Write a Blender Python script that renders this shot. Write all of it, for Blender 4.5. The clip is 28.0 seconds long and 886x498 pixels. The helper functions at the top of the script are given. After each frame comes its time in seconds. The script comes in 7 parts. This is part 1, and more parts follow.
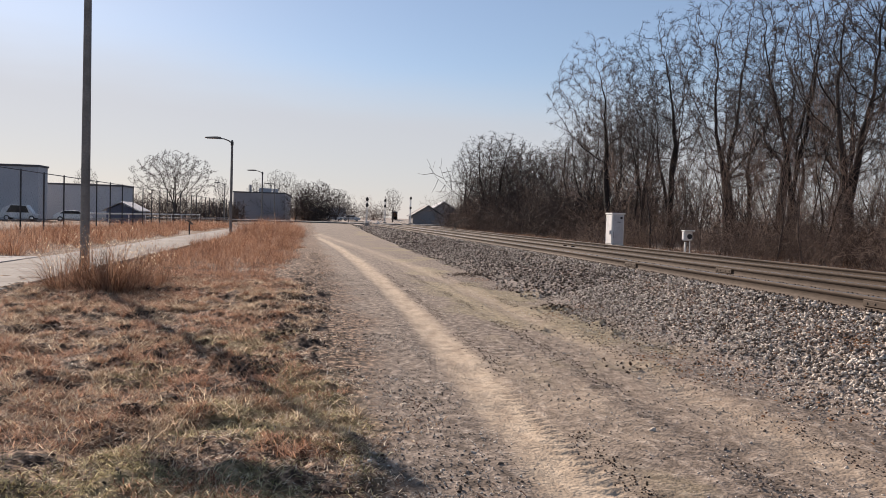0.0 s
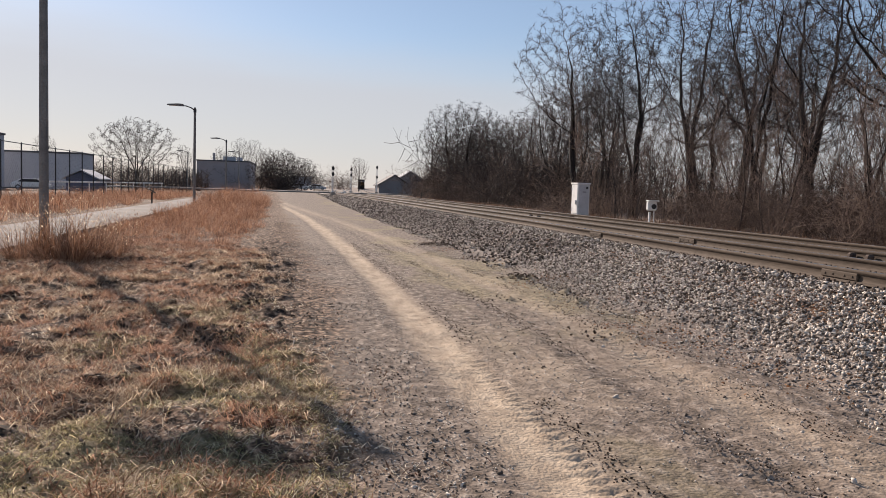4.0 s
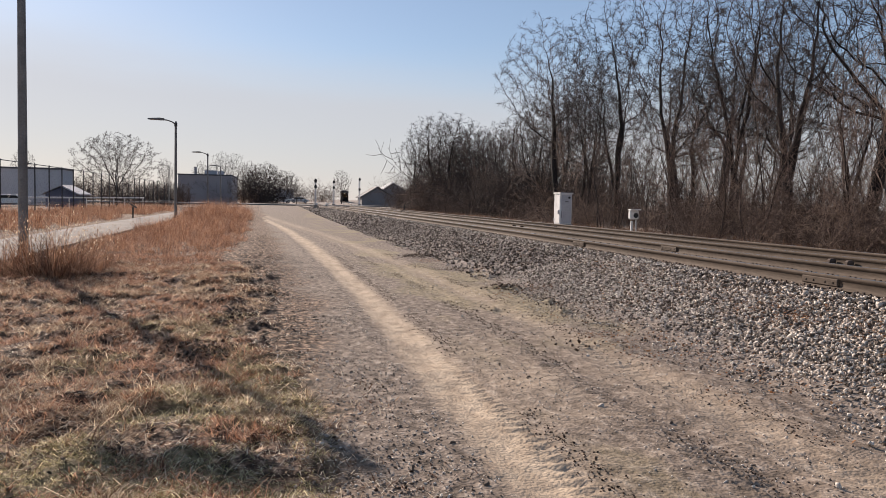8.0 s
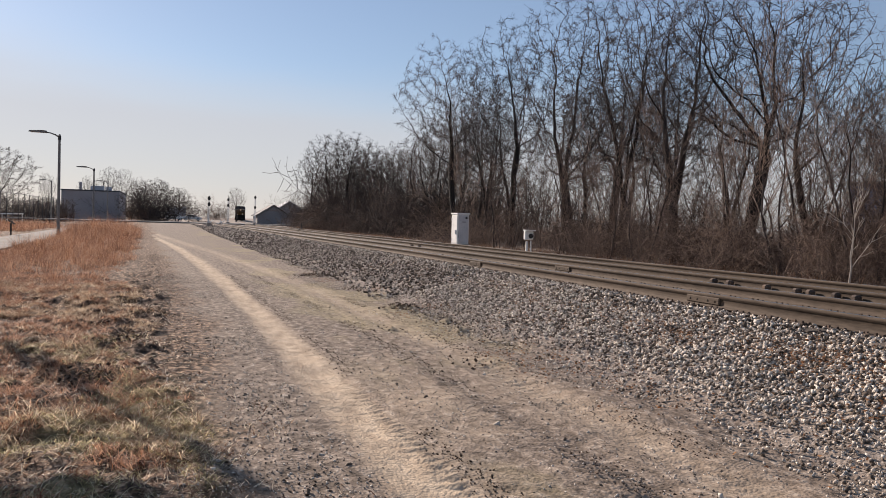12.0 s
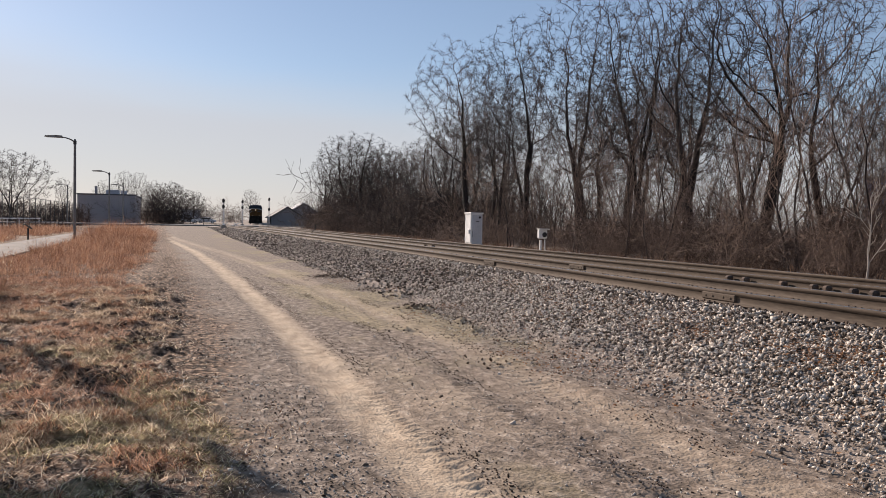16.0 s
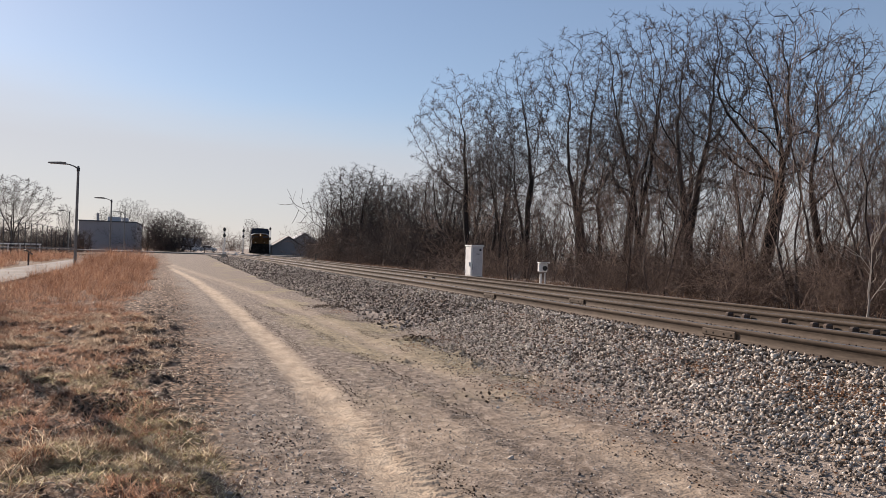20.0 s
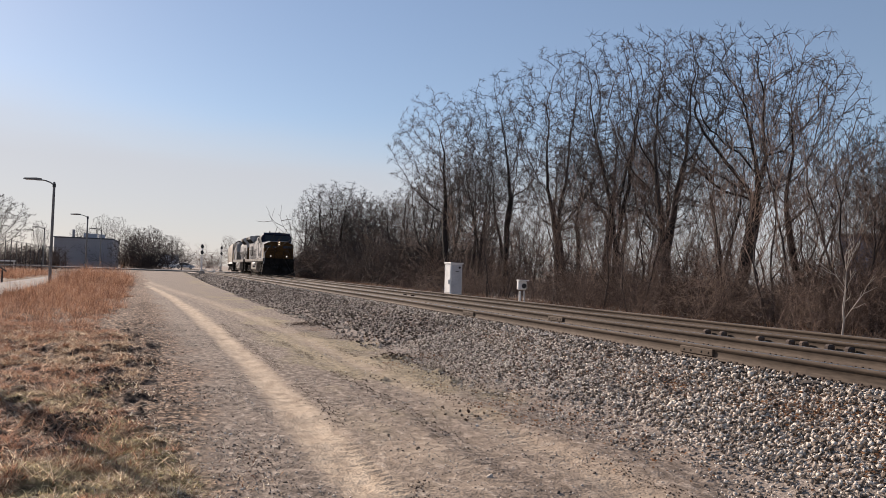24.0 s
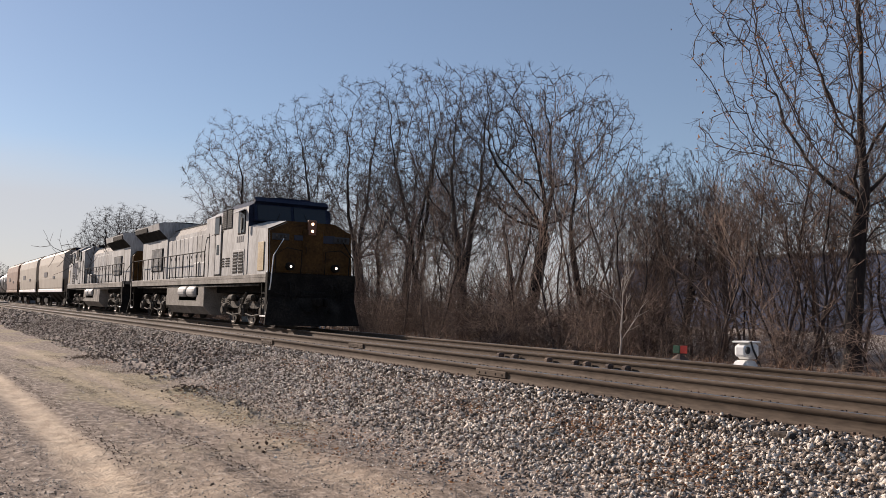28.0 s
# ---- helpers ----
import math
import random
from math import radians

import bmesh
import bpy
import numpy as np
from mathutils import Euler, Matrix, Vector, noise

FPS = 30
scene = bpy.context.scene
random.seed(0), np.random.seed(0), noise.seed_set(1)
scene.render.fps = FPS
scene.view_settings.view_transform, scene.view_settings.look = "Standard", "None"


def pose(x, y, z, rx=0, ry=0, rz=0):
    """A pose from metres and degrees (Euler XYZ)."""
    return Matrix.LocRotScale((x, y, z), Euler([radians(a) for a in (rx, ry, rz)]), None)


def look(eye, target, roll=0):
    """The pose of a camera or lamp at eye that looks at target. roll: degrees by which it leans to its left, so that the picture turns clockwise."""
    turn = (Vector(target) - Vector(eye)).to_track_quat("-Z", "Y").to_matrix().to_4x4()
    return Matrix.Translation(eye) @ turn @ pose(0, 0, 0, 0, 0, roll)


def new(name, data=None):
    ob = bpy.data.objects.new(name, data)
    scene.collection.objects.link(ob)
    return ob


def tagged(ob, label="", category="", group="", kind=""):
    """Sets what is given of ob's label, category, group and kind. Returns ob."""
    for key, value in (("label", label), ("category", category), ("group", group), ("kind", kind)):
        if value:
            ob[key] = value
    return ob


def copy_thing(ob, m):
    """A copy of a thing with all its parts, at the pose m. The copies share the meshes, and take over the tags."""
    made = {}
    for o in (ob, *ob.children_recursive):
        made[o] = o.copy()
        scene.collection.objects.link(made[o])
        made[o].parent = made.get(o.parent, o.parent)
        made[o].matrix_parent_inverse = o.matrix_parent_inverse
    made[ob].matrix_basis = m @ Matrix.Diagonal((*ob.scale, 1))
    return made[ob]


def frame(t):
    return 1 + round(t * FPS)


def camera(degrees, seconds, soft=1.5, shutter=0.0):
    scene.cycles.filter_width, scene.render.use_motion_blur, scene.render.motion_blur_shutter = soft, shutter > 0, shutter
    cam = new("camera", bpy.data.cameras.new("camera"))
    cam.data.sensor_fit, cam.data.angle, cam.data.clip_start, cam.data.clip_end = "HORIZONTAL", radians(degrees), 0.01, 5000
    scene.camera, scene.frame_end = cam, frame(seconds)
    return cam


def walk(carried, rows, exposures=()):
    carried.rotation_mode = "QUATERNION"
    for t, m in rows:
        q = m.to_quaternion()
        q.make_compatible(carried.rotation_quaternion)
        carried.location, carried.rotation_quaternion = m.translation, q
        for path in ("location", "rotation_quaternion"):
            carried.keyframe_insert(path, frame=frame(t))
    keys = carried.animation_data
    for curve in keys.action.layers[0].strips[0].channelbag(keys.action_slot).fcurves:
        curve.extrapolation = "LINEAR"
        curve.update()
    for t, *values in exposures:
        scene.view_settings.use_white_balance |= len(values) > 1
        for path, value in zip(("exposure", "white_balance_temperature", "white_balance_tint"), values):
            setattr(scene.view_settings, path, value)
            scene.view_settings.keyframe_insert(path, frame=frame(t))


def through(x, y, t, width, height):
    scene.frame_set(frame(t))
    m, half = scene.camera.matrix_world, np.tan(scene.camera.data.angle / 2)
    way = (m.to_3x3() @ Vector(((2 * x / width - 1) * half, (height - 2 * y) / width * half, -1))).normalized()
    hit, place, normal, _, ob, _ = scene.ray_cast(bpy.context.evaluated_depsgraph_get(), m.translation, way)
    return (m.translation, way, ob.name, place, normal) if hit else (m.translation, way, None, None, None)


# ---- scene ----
FOV = 56.22
EYE = (0.0, 0.0, 1.6)
# seconds, then the turn of the hand-held camera in degrees
TURNS = [
    (0, 87.97, -1.64, -7.56), (0.5, 87.43, -1.66, -8.22), (1, 86.56, -1.61, -9.16),
    (1.5, 86.03, -1.65, -10.37), (2, 85.84, -1.64, -10.64), (2.5, 86.14, -1.89, -10.18),
    (4.5, 85.67, -1.83, -9.85), (5, 84.77, -2.24, -10.22), (5.5, 84.83, -2.76, -7.92),
    (6, 87.10, -1.72, -8.59), (6.5, 87.73, -1.50, -9.91), (7, 87.41, -1.26, -10.36),
    (7.5, 87.11, -1.24, -10.73), (8, 86.74, -1.15, -11.05), (8.5, 86.64, -1.00, -11.28),
    (9, 86.94, -0.83, -11.69), (9.5, 87.53, -0.85, -12.38), (10, 88.19, -1.06, -13.55),
    (10.5, 88.62, -1.32, -15.20), (11, 88.56, -1.57, -16.78), (11.5, 88.40, -1.73, -18.00),
    (13.5, 88.01, -1.44, -17.95), (14, 87.93, -1.14, -17.73), (14.5, 87.82, -0.98, -17.51),
    (15, 87.78, -1.02, -17.38), (15.5, 87.91, -1.06, -17.34), (16, 88.23, -1.02, -17.15),
    (16.5, 88.61, -0.94, -16.95), (17, 89.11, -0.76, -16.96), (17.5, 89.38, -0.59, -16.84),
    (18, 89.45, -0.63, -17.26), (18.5, 89.98, -1.34, -17.26), (19, 90.62, -2.29, -17.41),
    (19.5, 91.65, -2.54, -16.85), (20, 90.44, -1.90, -17.12), (20.5, 89.74, -1.11, -17.24),
    (22.5, 90.88, -1.55, -17.03), (23, 91.32, -1.80, -17.58), (23.5, 91.58, -1.91, -18.05),
    (24, 91.70, -1.99, -18.55), (24.5, 91.84, -2.00, -19.16), (25, 91.94, -1.98, -19.83),
    (25.5, 91.96, -1.90, -20.54), (26, 91.84, -1.77, -21.32), (26.5, 91.75, -1.71, -22.43),
    (27, 91.98, -1.64, -24.19), (27.5, 92.77, -1.56, -27.21), (28, 93.96, -1.43, -32.26),
]
SUN, SKY, EXPOSURE = 5.0, 0.0585, 0.46
CLOUD = (7.25, 7.6, 7.8)
VEIL = (1.0, 1.36, 1.66)
cam = camera(FOV, 28.0, 0.7)
walk(cam, [(t, pose(*EYE, rx, ry, rz)) for t, rx, ry, rz in TURNS], [(0.0, EXPOSURE, 6750, 19), (28.0, EXPOSURE, 6750, 19)])

# ---- light: low winter sun ahead and to the left, thin haze and cirrus low in the sky ----
SUN_AZ, SUN_EL = -22.9, 23.8
world = bpy.data.worlds.new("winter_sky")
scene.world = world
world.use_nodes = True
wn, wl = world.node_tree.nodes, world.node_tree.links
wn.clear()
sky = wn.new("ShaderNodeTexSky")
sky.sky_type, sky.sun_disc = "NISHITA", False
sky.sun_elevation, sky.sun_rotation = radians(SUN_EL), radians(SUN_AZ)
sky.air_density, sky.dust_density, sky.ozone_density = 1.0, 0.2, 3.0
w_geo = wn.new("ShaderNodeTexCoord")
w_sep = wn.new("ShaderNodeSeparateXYZ")
wl.new(w_geo.outputs["Generated"], w_sep.inputs[0])
# thin cloud sheet: dense near the horizon, breaking up higher
w_map = wn.new("ShaderNodeMapping")
w_map.inputs["Scale"].default_value = (1.6, 1.6, 9.0)
wl.new(w_geo.outputs["Generated"], w_map.inputs[0])
w_noise = wn.new("ShaderNodeTexNoise")
w_noise.inputs["Scale"].default_value, w_noise.inputs["Detail"].default_value = 1.7, 5.0
wl.new(w_map.outputs[0], w_noise.inputs[0])
w_add = wn.new("ShaderNodeMath")
w_add.operation = "MULTIPLY_ADD"
wl.new(w_noise.outputs[0], w_add.inputs[0])
w_add.inputs[1].default_value = -0.06
wl.new(w_sep.outputs[2], w_add.inputs[2])
w_tilt = wn.new("ShaderNodeMath")
w_tilt.operation = "MULTIPLY_ADD"
wl.new(w_sep.outputs[0], w_tilt.inputs[0])
w_tilt.inputs[1].default_value = 0.06
wl.new(w_add.outputs[0], w_tilt.inputs[2])
w_ramp = wn.new("ShaderNodeMapRange")
w_ramp.interpolation_type = "SMOOTHSTEP"
w_ramp.inputs[1].default_value, w_ramp.inputs[2].default_value = 0.175, 0.07
w_ramp.inputs[3].default_value, w_ramp.inputs[4].default_value = 0.0, 0.75
wl.new(w_tilt.outputs[0], w_ramp.inputs[0])
w_mix = wn.new("ShaderNodeMix")
w_mix.data_type = "RGBA"
w_mix.inputs[7].default_value = (*CLOUD, 1)
wl.new(w_ramp.outputs[0], w_mix.inputs[0])
# a thin veil of scattered light over the whole sky
w_veil = wn.new("ShaderNodeMix")
w_veil.data_type, w_veil.blend_type = "RGBA", "ADD"
w_veil.inputs[0].default_value = 1.0
w_veil.inputs[7].default_value = (*VEIL, 1)
wl.new(sky.outputs[0], w_veil.inputs[6])
w_bg = wn.new("ShaderNodeBackground")
w_bg.inputs[1].default_value = SKY
wl.new(w_veil.outputs[2], w_mix.inputs[6])
wl.new(w_mix.outputs[2], w_bg.inputs[0])
wl.new(w_bg.outputs[0], wn.new("ShaderNodeOutputWorld").inputs[0])

sun_to = Vector((math.sin(radians(SUN_AZ)) * math.cos(radians(SUN_EL)), math.cos(radians(SUN_AZ)) * math.cos(radians(SUN_EL)), math.sin(radians(SUN_EL))))
sun_data = bpy.data.lights.new("sun", "SUN")
sun_data.energy, sun_data.angle, sun_data.color = SUN, radians(0.55), (1.0, 0.90, 0.76)
sun = new("sun", sun_data)
sun.matrix_world = look(sun_to * 100, (0, 0, 0))
# ---- materials ----
def noise_mat(name, cols, scale=2.0, fine=30.0, rough=0.8, bump=0.2, dist=0.01, metal=0.0, rnd=0.0, island=0.0, stretch=(1, 1, 1), spec=0.5, through=0.0):
    """A surface of two or three tones at two scales of noise, with relief; rnd: tone by object; island: tone by loose piece."""
    m = bpy.data.materials.new(name)
    m.use_nodes = True
    n, l = m.node_tree.nodes, m.node_tree.links
    b = n["Principled BSDF"]
    b.inputs["Roughness"].default_value, b.inputs["Metallic"].default_value = rough, metal
    b.inputs["Specular IOR Level"].default_value = spec
    tc = n.new("ShaderNodeTexCoord")
    mp = n.new("ShaderNodeMapping")
    mp.inputs["Scale"].default_value = stretch
    l.new(tc.outputs["Object"], mp.inputs[0])
    big, small = n.new("ShaderNodeTexNoise"), n.new("ShaderNodeTexNoise")
    big.inputs["Scale"].default_value, big.inputs["Detail"].default_value = scale, 4.0
    small.inputs["Scale"].default_value, small.inputs["Detail"].default_value = fine, 6.0
    l.new(mp.outputs[0], big.inputs[0])
    l.new(mp.outputs[0], small.inputs[0])
    mixf = n.new("ShaderNodeMath")
    mixf.operation = "MULTIPLY_ADD"
    l.new(small.outputs[0], mixf.inputs[0])
    mixf.inputs[1].default_value = 0.45
    half = n.new("ShaderNodeMath")
    half.operation = "MULTIPLY"
    l.new(big.outputs[0], half.inputs[0])
    half.inputs[1].default_value = 0.55
    l.new(half.outputs[0], mixf.inputs[2])
    fac = mixf.outputs[0]
    if rnd or island:
        src = n.new("ShaderNodeObjectInfo").outputs["Random"] if rnd else n.new("ShaderNodeNewGeometry").outputs["Random Per Island"]
        sh = n.new("ShaderNodeMath")
        sh.operation = "MULTIPLY_ADD"
        l.new(src, sh.inputs[0])
        sh.inputs[1].default_value = rnd or island
        l.new(fac, sh.inputs[2])
        off = n.new("ShaderNodeMath")
        off.operation = "SUBTRACT"
        l.new(sh.outputs[0], off.inputs[0])
        off.inputs[1].default_value = (rnd or island) / 2
        fac = off.outputs[0]
    ramp = n.new("ShaderNodeValToRGB")
    e = ramp.color_ramp.elements
    span = (0.33, 0.67)
    e[0].position, e[1].position = span
    e[0].color, e[1].color = (*cols[0], 1), (*cols[-1], 1)
    for i, c in enumerate(cols[1:-1], 1):
        e.new(span[0] + (span[1] - span[0]) * i / (len(cols) - 1)).color = (*c, 1)
    l.new(fac, ramp.inputs[0])
    l.new(ramp.outputs[0], b.inputs["Base Color"])
    if bump:
        bp = n.new("ShaderNodeBump")
        bp.inputs["Strength"].default_value, bp.inputs["Distance"].default_value = bump, dist
        l.new(small.outputs[0], bp.inputs["Height"])
        l.new(bp.outputs[0], b.inputs["Normal"])
    if through:
        # thin dry blades let some of the sun through
        tr, mx = n.new("ShaderNodeBsdfTranslucent"), n.new("ShaderNodeMixShader")
        l.new(ramp.outputs[0], tr.inputs[0])
        mx.inputs[0].default_value = through
        l.new(b.outputs[0], mx.inputs[1])
        l.new(tr.outputs[0], mx.inputs[2])
        l.new(mx.outputs[0], n["Material Output"].inputs["Surface"])
    return m


def glow_mat(name, col, strength):
    m = bpy.data.materials.new(name)
    m.use_nodes = True
    b = m.node_tree.nodes["Principled BSDF"]
    b.inputs["Base Color"].default_value = (0.8, 0.8, 0.75, 1)
    b.inputs["Emission Color"].default_value, b.inputs["Emission Strength"].default_value = (*col, 1), strength
    return m


def glass_mat(name, col=(0.02, 0.025, 0.03)):
    """Tinted cab glass over a dark cab."""
    m = bpy.data.materials.new(name)
    m.use_nodes = True
    b = m.node_tree.nodes["Principled BSDF"]
    b.inputs["Base Color"].default_value, b.inputs["Roughness"].default_value = (*col, 1), 0.04
    b.inputs["Specular IOR Level"].default_value = 0.3
    return m


M_BARK = noise_mat("bark", [(0.010, 0.008, 0.008), (0.028, 0.022, 0.020), (0.062, 0.050, 0.044)], 1.2, 14, 0.95, 0.6, 0.02, rnd=0.2, stretch=(1, 1, 0.35))
M_TWIG = noise_mat("twig", [(0.026, 0.019, 0.018), (0.058, 0.043, 0.038), (0.115, 0.088, 0.076)], 0.8, 6, 0.95, 0, rnd=0.25)
M_BRUSH = noise_mat("brush", [(0.040, 0.026, 0.022), (0.105, 0.070, 0.056), (0.26, 0.19, 0.15)], 1.0, 8, 0.95, 0, rnd=0.3)
M_LEAF = noise_mat("dead_leaf", [(0.16, 0.07, 0.03), (0.28, 0.12, 0.05), (0.40, 0.21, 0.10)], 2, 20, 0.9, 0, island=0.5, through=0.4)
M_POLE2 = noise_mat("bleached_wood", [(0.30, 0.27, 0.24), (0.42, 0.38, 0.34)], 3, 20, 0.9, 0.2)
M_STEEL = noise_mat("rail_steel", [(0.05, 0.037, 0.028), (0.10, 0.076, 0.058), (0.145, 0.113, 0.088)], 1.5, 40, 0.85, 0.25, 0.004, stretch=(1, 0.15, 1), spec=0.2)
M_HEAD = noise_mat("rail_running_top", [(0.42, 0.40, 0.37), (0.62, 0.60, 0.57)], 1, 30, 0.28, 0.05, 0.002, metal=0.9, stretch=(1, 0.05, 1))
M_TIE = noise_mat("tie_wood", [(0.035, 0.026, 0.02), (0.085, 0.065, 0.05), (0.15, 0.12, 0.10)], 3, 30, 0.95, 0.7, 0.02, rnd=0.4, stretch=(0.2, 1, 1))
M_IRON = noise_mat("rusty_iron", [(0.045, 0.03, 0.024), (0.09, 0.06, 0.045), (0.15, 0.10, 0.07)], 6, 60, 0.85, 0.3, 0.004, rnd=0.3)
M_STONE = noise_mat("ballast_stone", [(0.11, 0.087, 0.070), (0.33, 0.283, 0.243), (0.67, 0.605, 0.53)], 9, 70, 0.95, 0.5, 0.01, island=0.6, spec=0.2)
# darker copy of the stone: carries the backlit far bank's shaded sides in its colour
M_STONE_SHADED = noise_mat("shaded_ballast", [(0.062, 0.048, 0.039), (0.20, 0.165, 0.138), (0.50, 0.44, 0.385)], 9, 70, 0.95, 0.5, 0.01, island=0.6, spec=0.15)
M_CLOD = noise_mat("turned_soil", [(0.04, 0.027, 0.019), (0.105, 0.075, 0.056), (0.22, 0.165, 0.125)], 6, 50, 0.95, 0.5, 0.01, island=0.6, spec=0.2)
M_CONCRETE = noise_mat("concrete", [(0.24, 0.215, 0.19), (0.30, 0.275, 0.245), (0.40, 0.375, 0.34)], 0.7, 18, 0.95, 0.25, 0.006, spec=0.1)
M_POLE = noise_mat("weathered_pole", [(0.13, 0.122, 0.115), (0.19, 0.18, 0.17), (0.26, 0.25, 0.235)], 3, 30, 0.6, 0.1, 0.003, metal=0.3)
M_FENCE = noise_mat("fence_black", [(0.02, 0.02, 0.022), (0.045, 0.045, 0.05)], 4, 40, 0.5, 0, metal=0.3)
M_WHITE = noise_mat("white_paint", [(0.62, 0.62, 0.60), (0.76, 0.76, 0.74), (0.82, 0.82, 0.80)], 2.5, 26, 0.5, 0.08, 0.003)
M_ALU = noise_mat("cabinet_aluminium", [(0.48, 0.49, 0.51), (0.58, 0.59, 0.61), (0.66, 0.67, 0.68)], 2, 24, 0.42, 0.06, 0.003, metal=0.25)
M_PANEL = noise_mat("printed_panel", [(0.10, 0.09, 0.08), (0.22, 0.20, 0.17)], 6, 30, 0.7, 0)
M_RED = noise_mat("red_paint", [(0.5, 0.03, 0.02), (0.68, 0.06, 0.035)], 4, 40, 0.45, 0.05)
M_GREEN = noise_mat("green_paint", [(0.006, 0.04, 0.022), (0.012, 0.07, 0.036)], 4, 40, 0.45, 0.05)
M_BLACK = noise_mat("black_paint", [(0.012, 0.012, 0.013), (0.03, 0.03, 0.032)], 3, 30, 0.55, 0.1, 0.003)
M_ROOF = noise_mat("dark_roof", [(0.05, 0.05, 0.055), (0.09, 0.09, 0.10), (0.12, 0.12, 0.125)], 0.3, 6, 0.8, 0.1)
# far walls and roofs: distance haze is mixed into this pale blue-grey base colour
M_HAZED_WALL = noise_mat("hazed_grey_wall", [(0.33, 0.345, 0.38), (0.40, 0.415, 0.45), (0.46, 0.475, 0.51)], 0.15, 4, 0.8, 0.05)
M_METAL_WALL = noise_mat("blue_metal_wall", [(0.07, 0.085, 0.13), (0.095, 0.11, 0.16), (0.12, 0.135, 0.19)], 0.2, 5, 0.9, 0.05, spec=0.05)
# brick greyed and paled the same way, for the haze before the factory
M_HAZED_BRICK = noise_mat("hazed_brick_wall", [(0.27, 0.25, 0.255), (0.33, 0.31, 0.315), (0.38, 0.36, 0.365)], 0.2, 6, 0.9, 0.1)
M_SIDING = noise_mat("house_siding", [(0.13, 0.125, 0.13), (0.17, 0.165, 0.17), (0.21, 0.205, 0.21)], 0.3, 8, 0.85, 0.1)
M_GLASS = glass_mat("window_glass")


# ---- mesh helpers ----
def finish(name, bm, material, parent=None, label="", smooth=False):
    me = bpy.data.meshes.new(name)
    bm.to_mesh(me)
    bm.free()
    return finish_mesh(name, me, material, parent, label, smooth)


def finish_mesh(name, me, material, parent=None, label="", smooth=False):
    for mt in material if isinstance(material, (list, tuple)) else [material]:
        me.materials.append(mt)
    if smooth:
        me.shade_smooth()
    ob = new(name, me)
    ob.parent = parent
    if label:
        tagged(ob, label)
    return ob


def part(name, bm, material, parent, label="", smooth=False):
    return finish(name, bm, material, parent, label, smooth)


def thing(name, m, label, category, group="", kind=""):
    ob = new(name)
    ob.empty_display_size = 0.2
    ob.matrix_world = m
    return tagged(ob, label, category, group, kind)


def add_box(bm, c, s, bev=0.0, rot=None):
    """A box of size s round c, with bevelled edges."""
    m = Matrix.Translation(c) @ (rot or Matrix()) @ Matrix.Diagonal((*s, 1))
    vs = bmesh.ops.create_cube(bm, size=1, matrix=m)["verts"]
    if bev:
        es = {e for v in vs for e in v.link_edges}
        bmesh.ops.bevel(bm, geom=list(es), offset=bev, segments=1, affect="EDGES", profile=0.7)
    return bm


def box(c, s, bev=0.0, rot=None):
    return add_box(bmesh.new(), c, s, bev, rot)


def add_tube(bm, pts, radii, sides=6, cap=True):
    """A tapered tube through pts."""
    pts = [Vector(p) for p in pts]
    if isinstance(radii, (int, float)):
        radii = [radii] * len(pts)
    rings = []
    for i, p in enumerate(pts):
        d = (pts[min(i + 1, len(pts) - 1)] - pts[max(i - 1, 0)]).normalized()
        a = d.orthogonal().normalized() if abs(d.z) > 0.9 else Vector((0, 0, 1)).cross(d).normalized()
        if a.length < 0.5:
            a = d.orthogonal().normalized()
        b = d.cross(a)
        rings.append([bm.verts.new(p + (a * math.cos(2 * math.pi * k / sides) + b * math.sin(2 * math.pi * k / sides)) * radii[i]) for k in range(sides)])
    for r, q in zip(rings, rings[1:]):
        for k in range(sides):
            bm.faces.new((r[k], r[(k + 1) % sides], q[(k + 1) % sides], q[k]))
    if cap:
        bm.faces.new(rings[0][::-1])
        bm.faces.new(rings[-1])
    return bm


def tube(pts, radii, sides=6):
    return add_tube(bmesh.new(), pts, radii, sides)


def add_prism(bm, outline, lo, hi, axis="x"):
    """An outline of (a, b) pairs swept from lo to hi along an axis."""
    def at(a, b, t):
        return {"x": (t, a, b), "y": (a, t, b), "z": (a, b, t)}[axis]
    r0 = [bm.verts.new(at(a, b, lo)) for a, b in outline]
    r1 = [bm.verts.new(at(a, b, hi)) for a, b in outline]
    k = len(outline)
    for i in range(k):
        bm.faces.new((r0[i], r0[(i + 1) % k], r1[(i + 1) % k], r1[i]))
    bm.faces.new(r0[::-1])
    bm.faces.new(r1)
    bmesh.ops.recalc_face_normals(bm, faces=bm.faces[:])
    return bm


def prism(outline, lo, hi, axis="x"):
    return add_prism(bmesh.new(), outline, lo, hi, axis)


def mesh_np(name, co, faces):
    """A mesh from arrays: points (n, 3) and faces (m, 3 or 4)."""
    me = bpy.data.meshes.new(name)
    k = faces.shape[1]
    me.vertices.add(len(co))
    me.vertices.foreach_set("co", np.ascontiguousarray(co, np.float32).ravel())
    me.loops.add(faces.size)
    me.loops.foreach_set("vertex_index", np.ascontiguousarray(faces, np.int32).ravel())
    me.polygons.add(len(faces))
    me.polygons.foreach_set("loop_start", np.arange(0, faces.size, k, dtype=np.int32))
    me.polygons.foreach_set("loop_total", np.full(len(faces), k, np.int32))
    me.update(calc_edges=True)
    return me


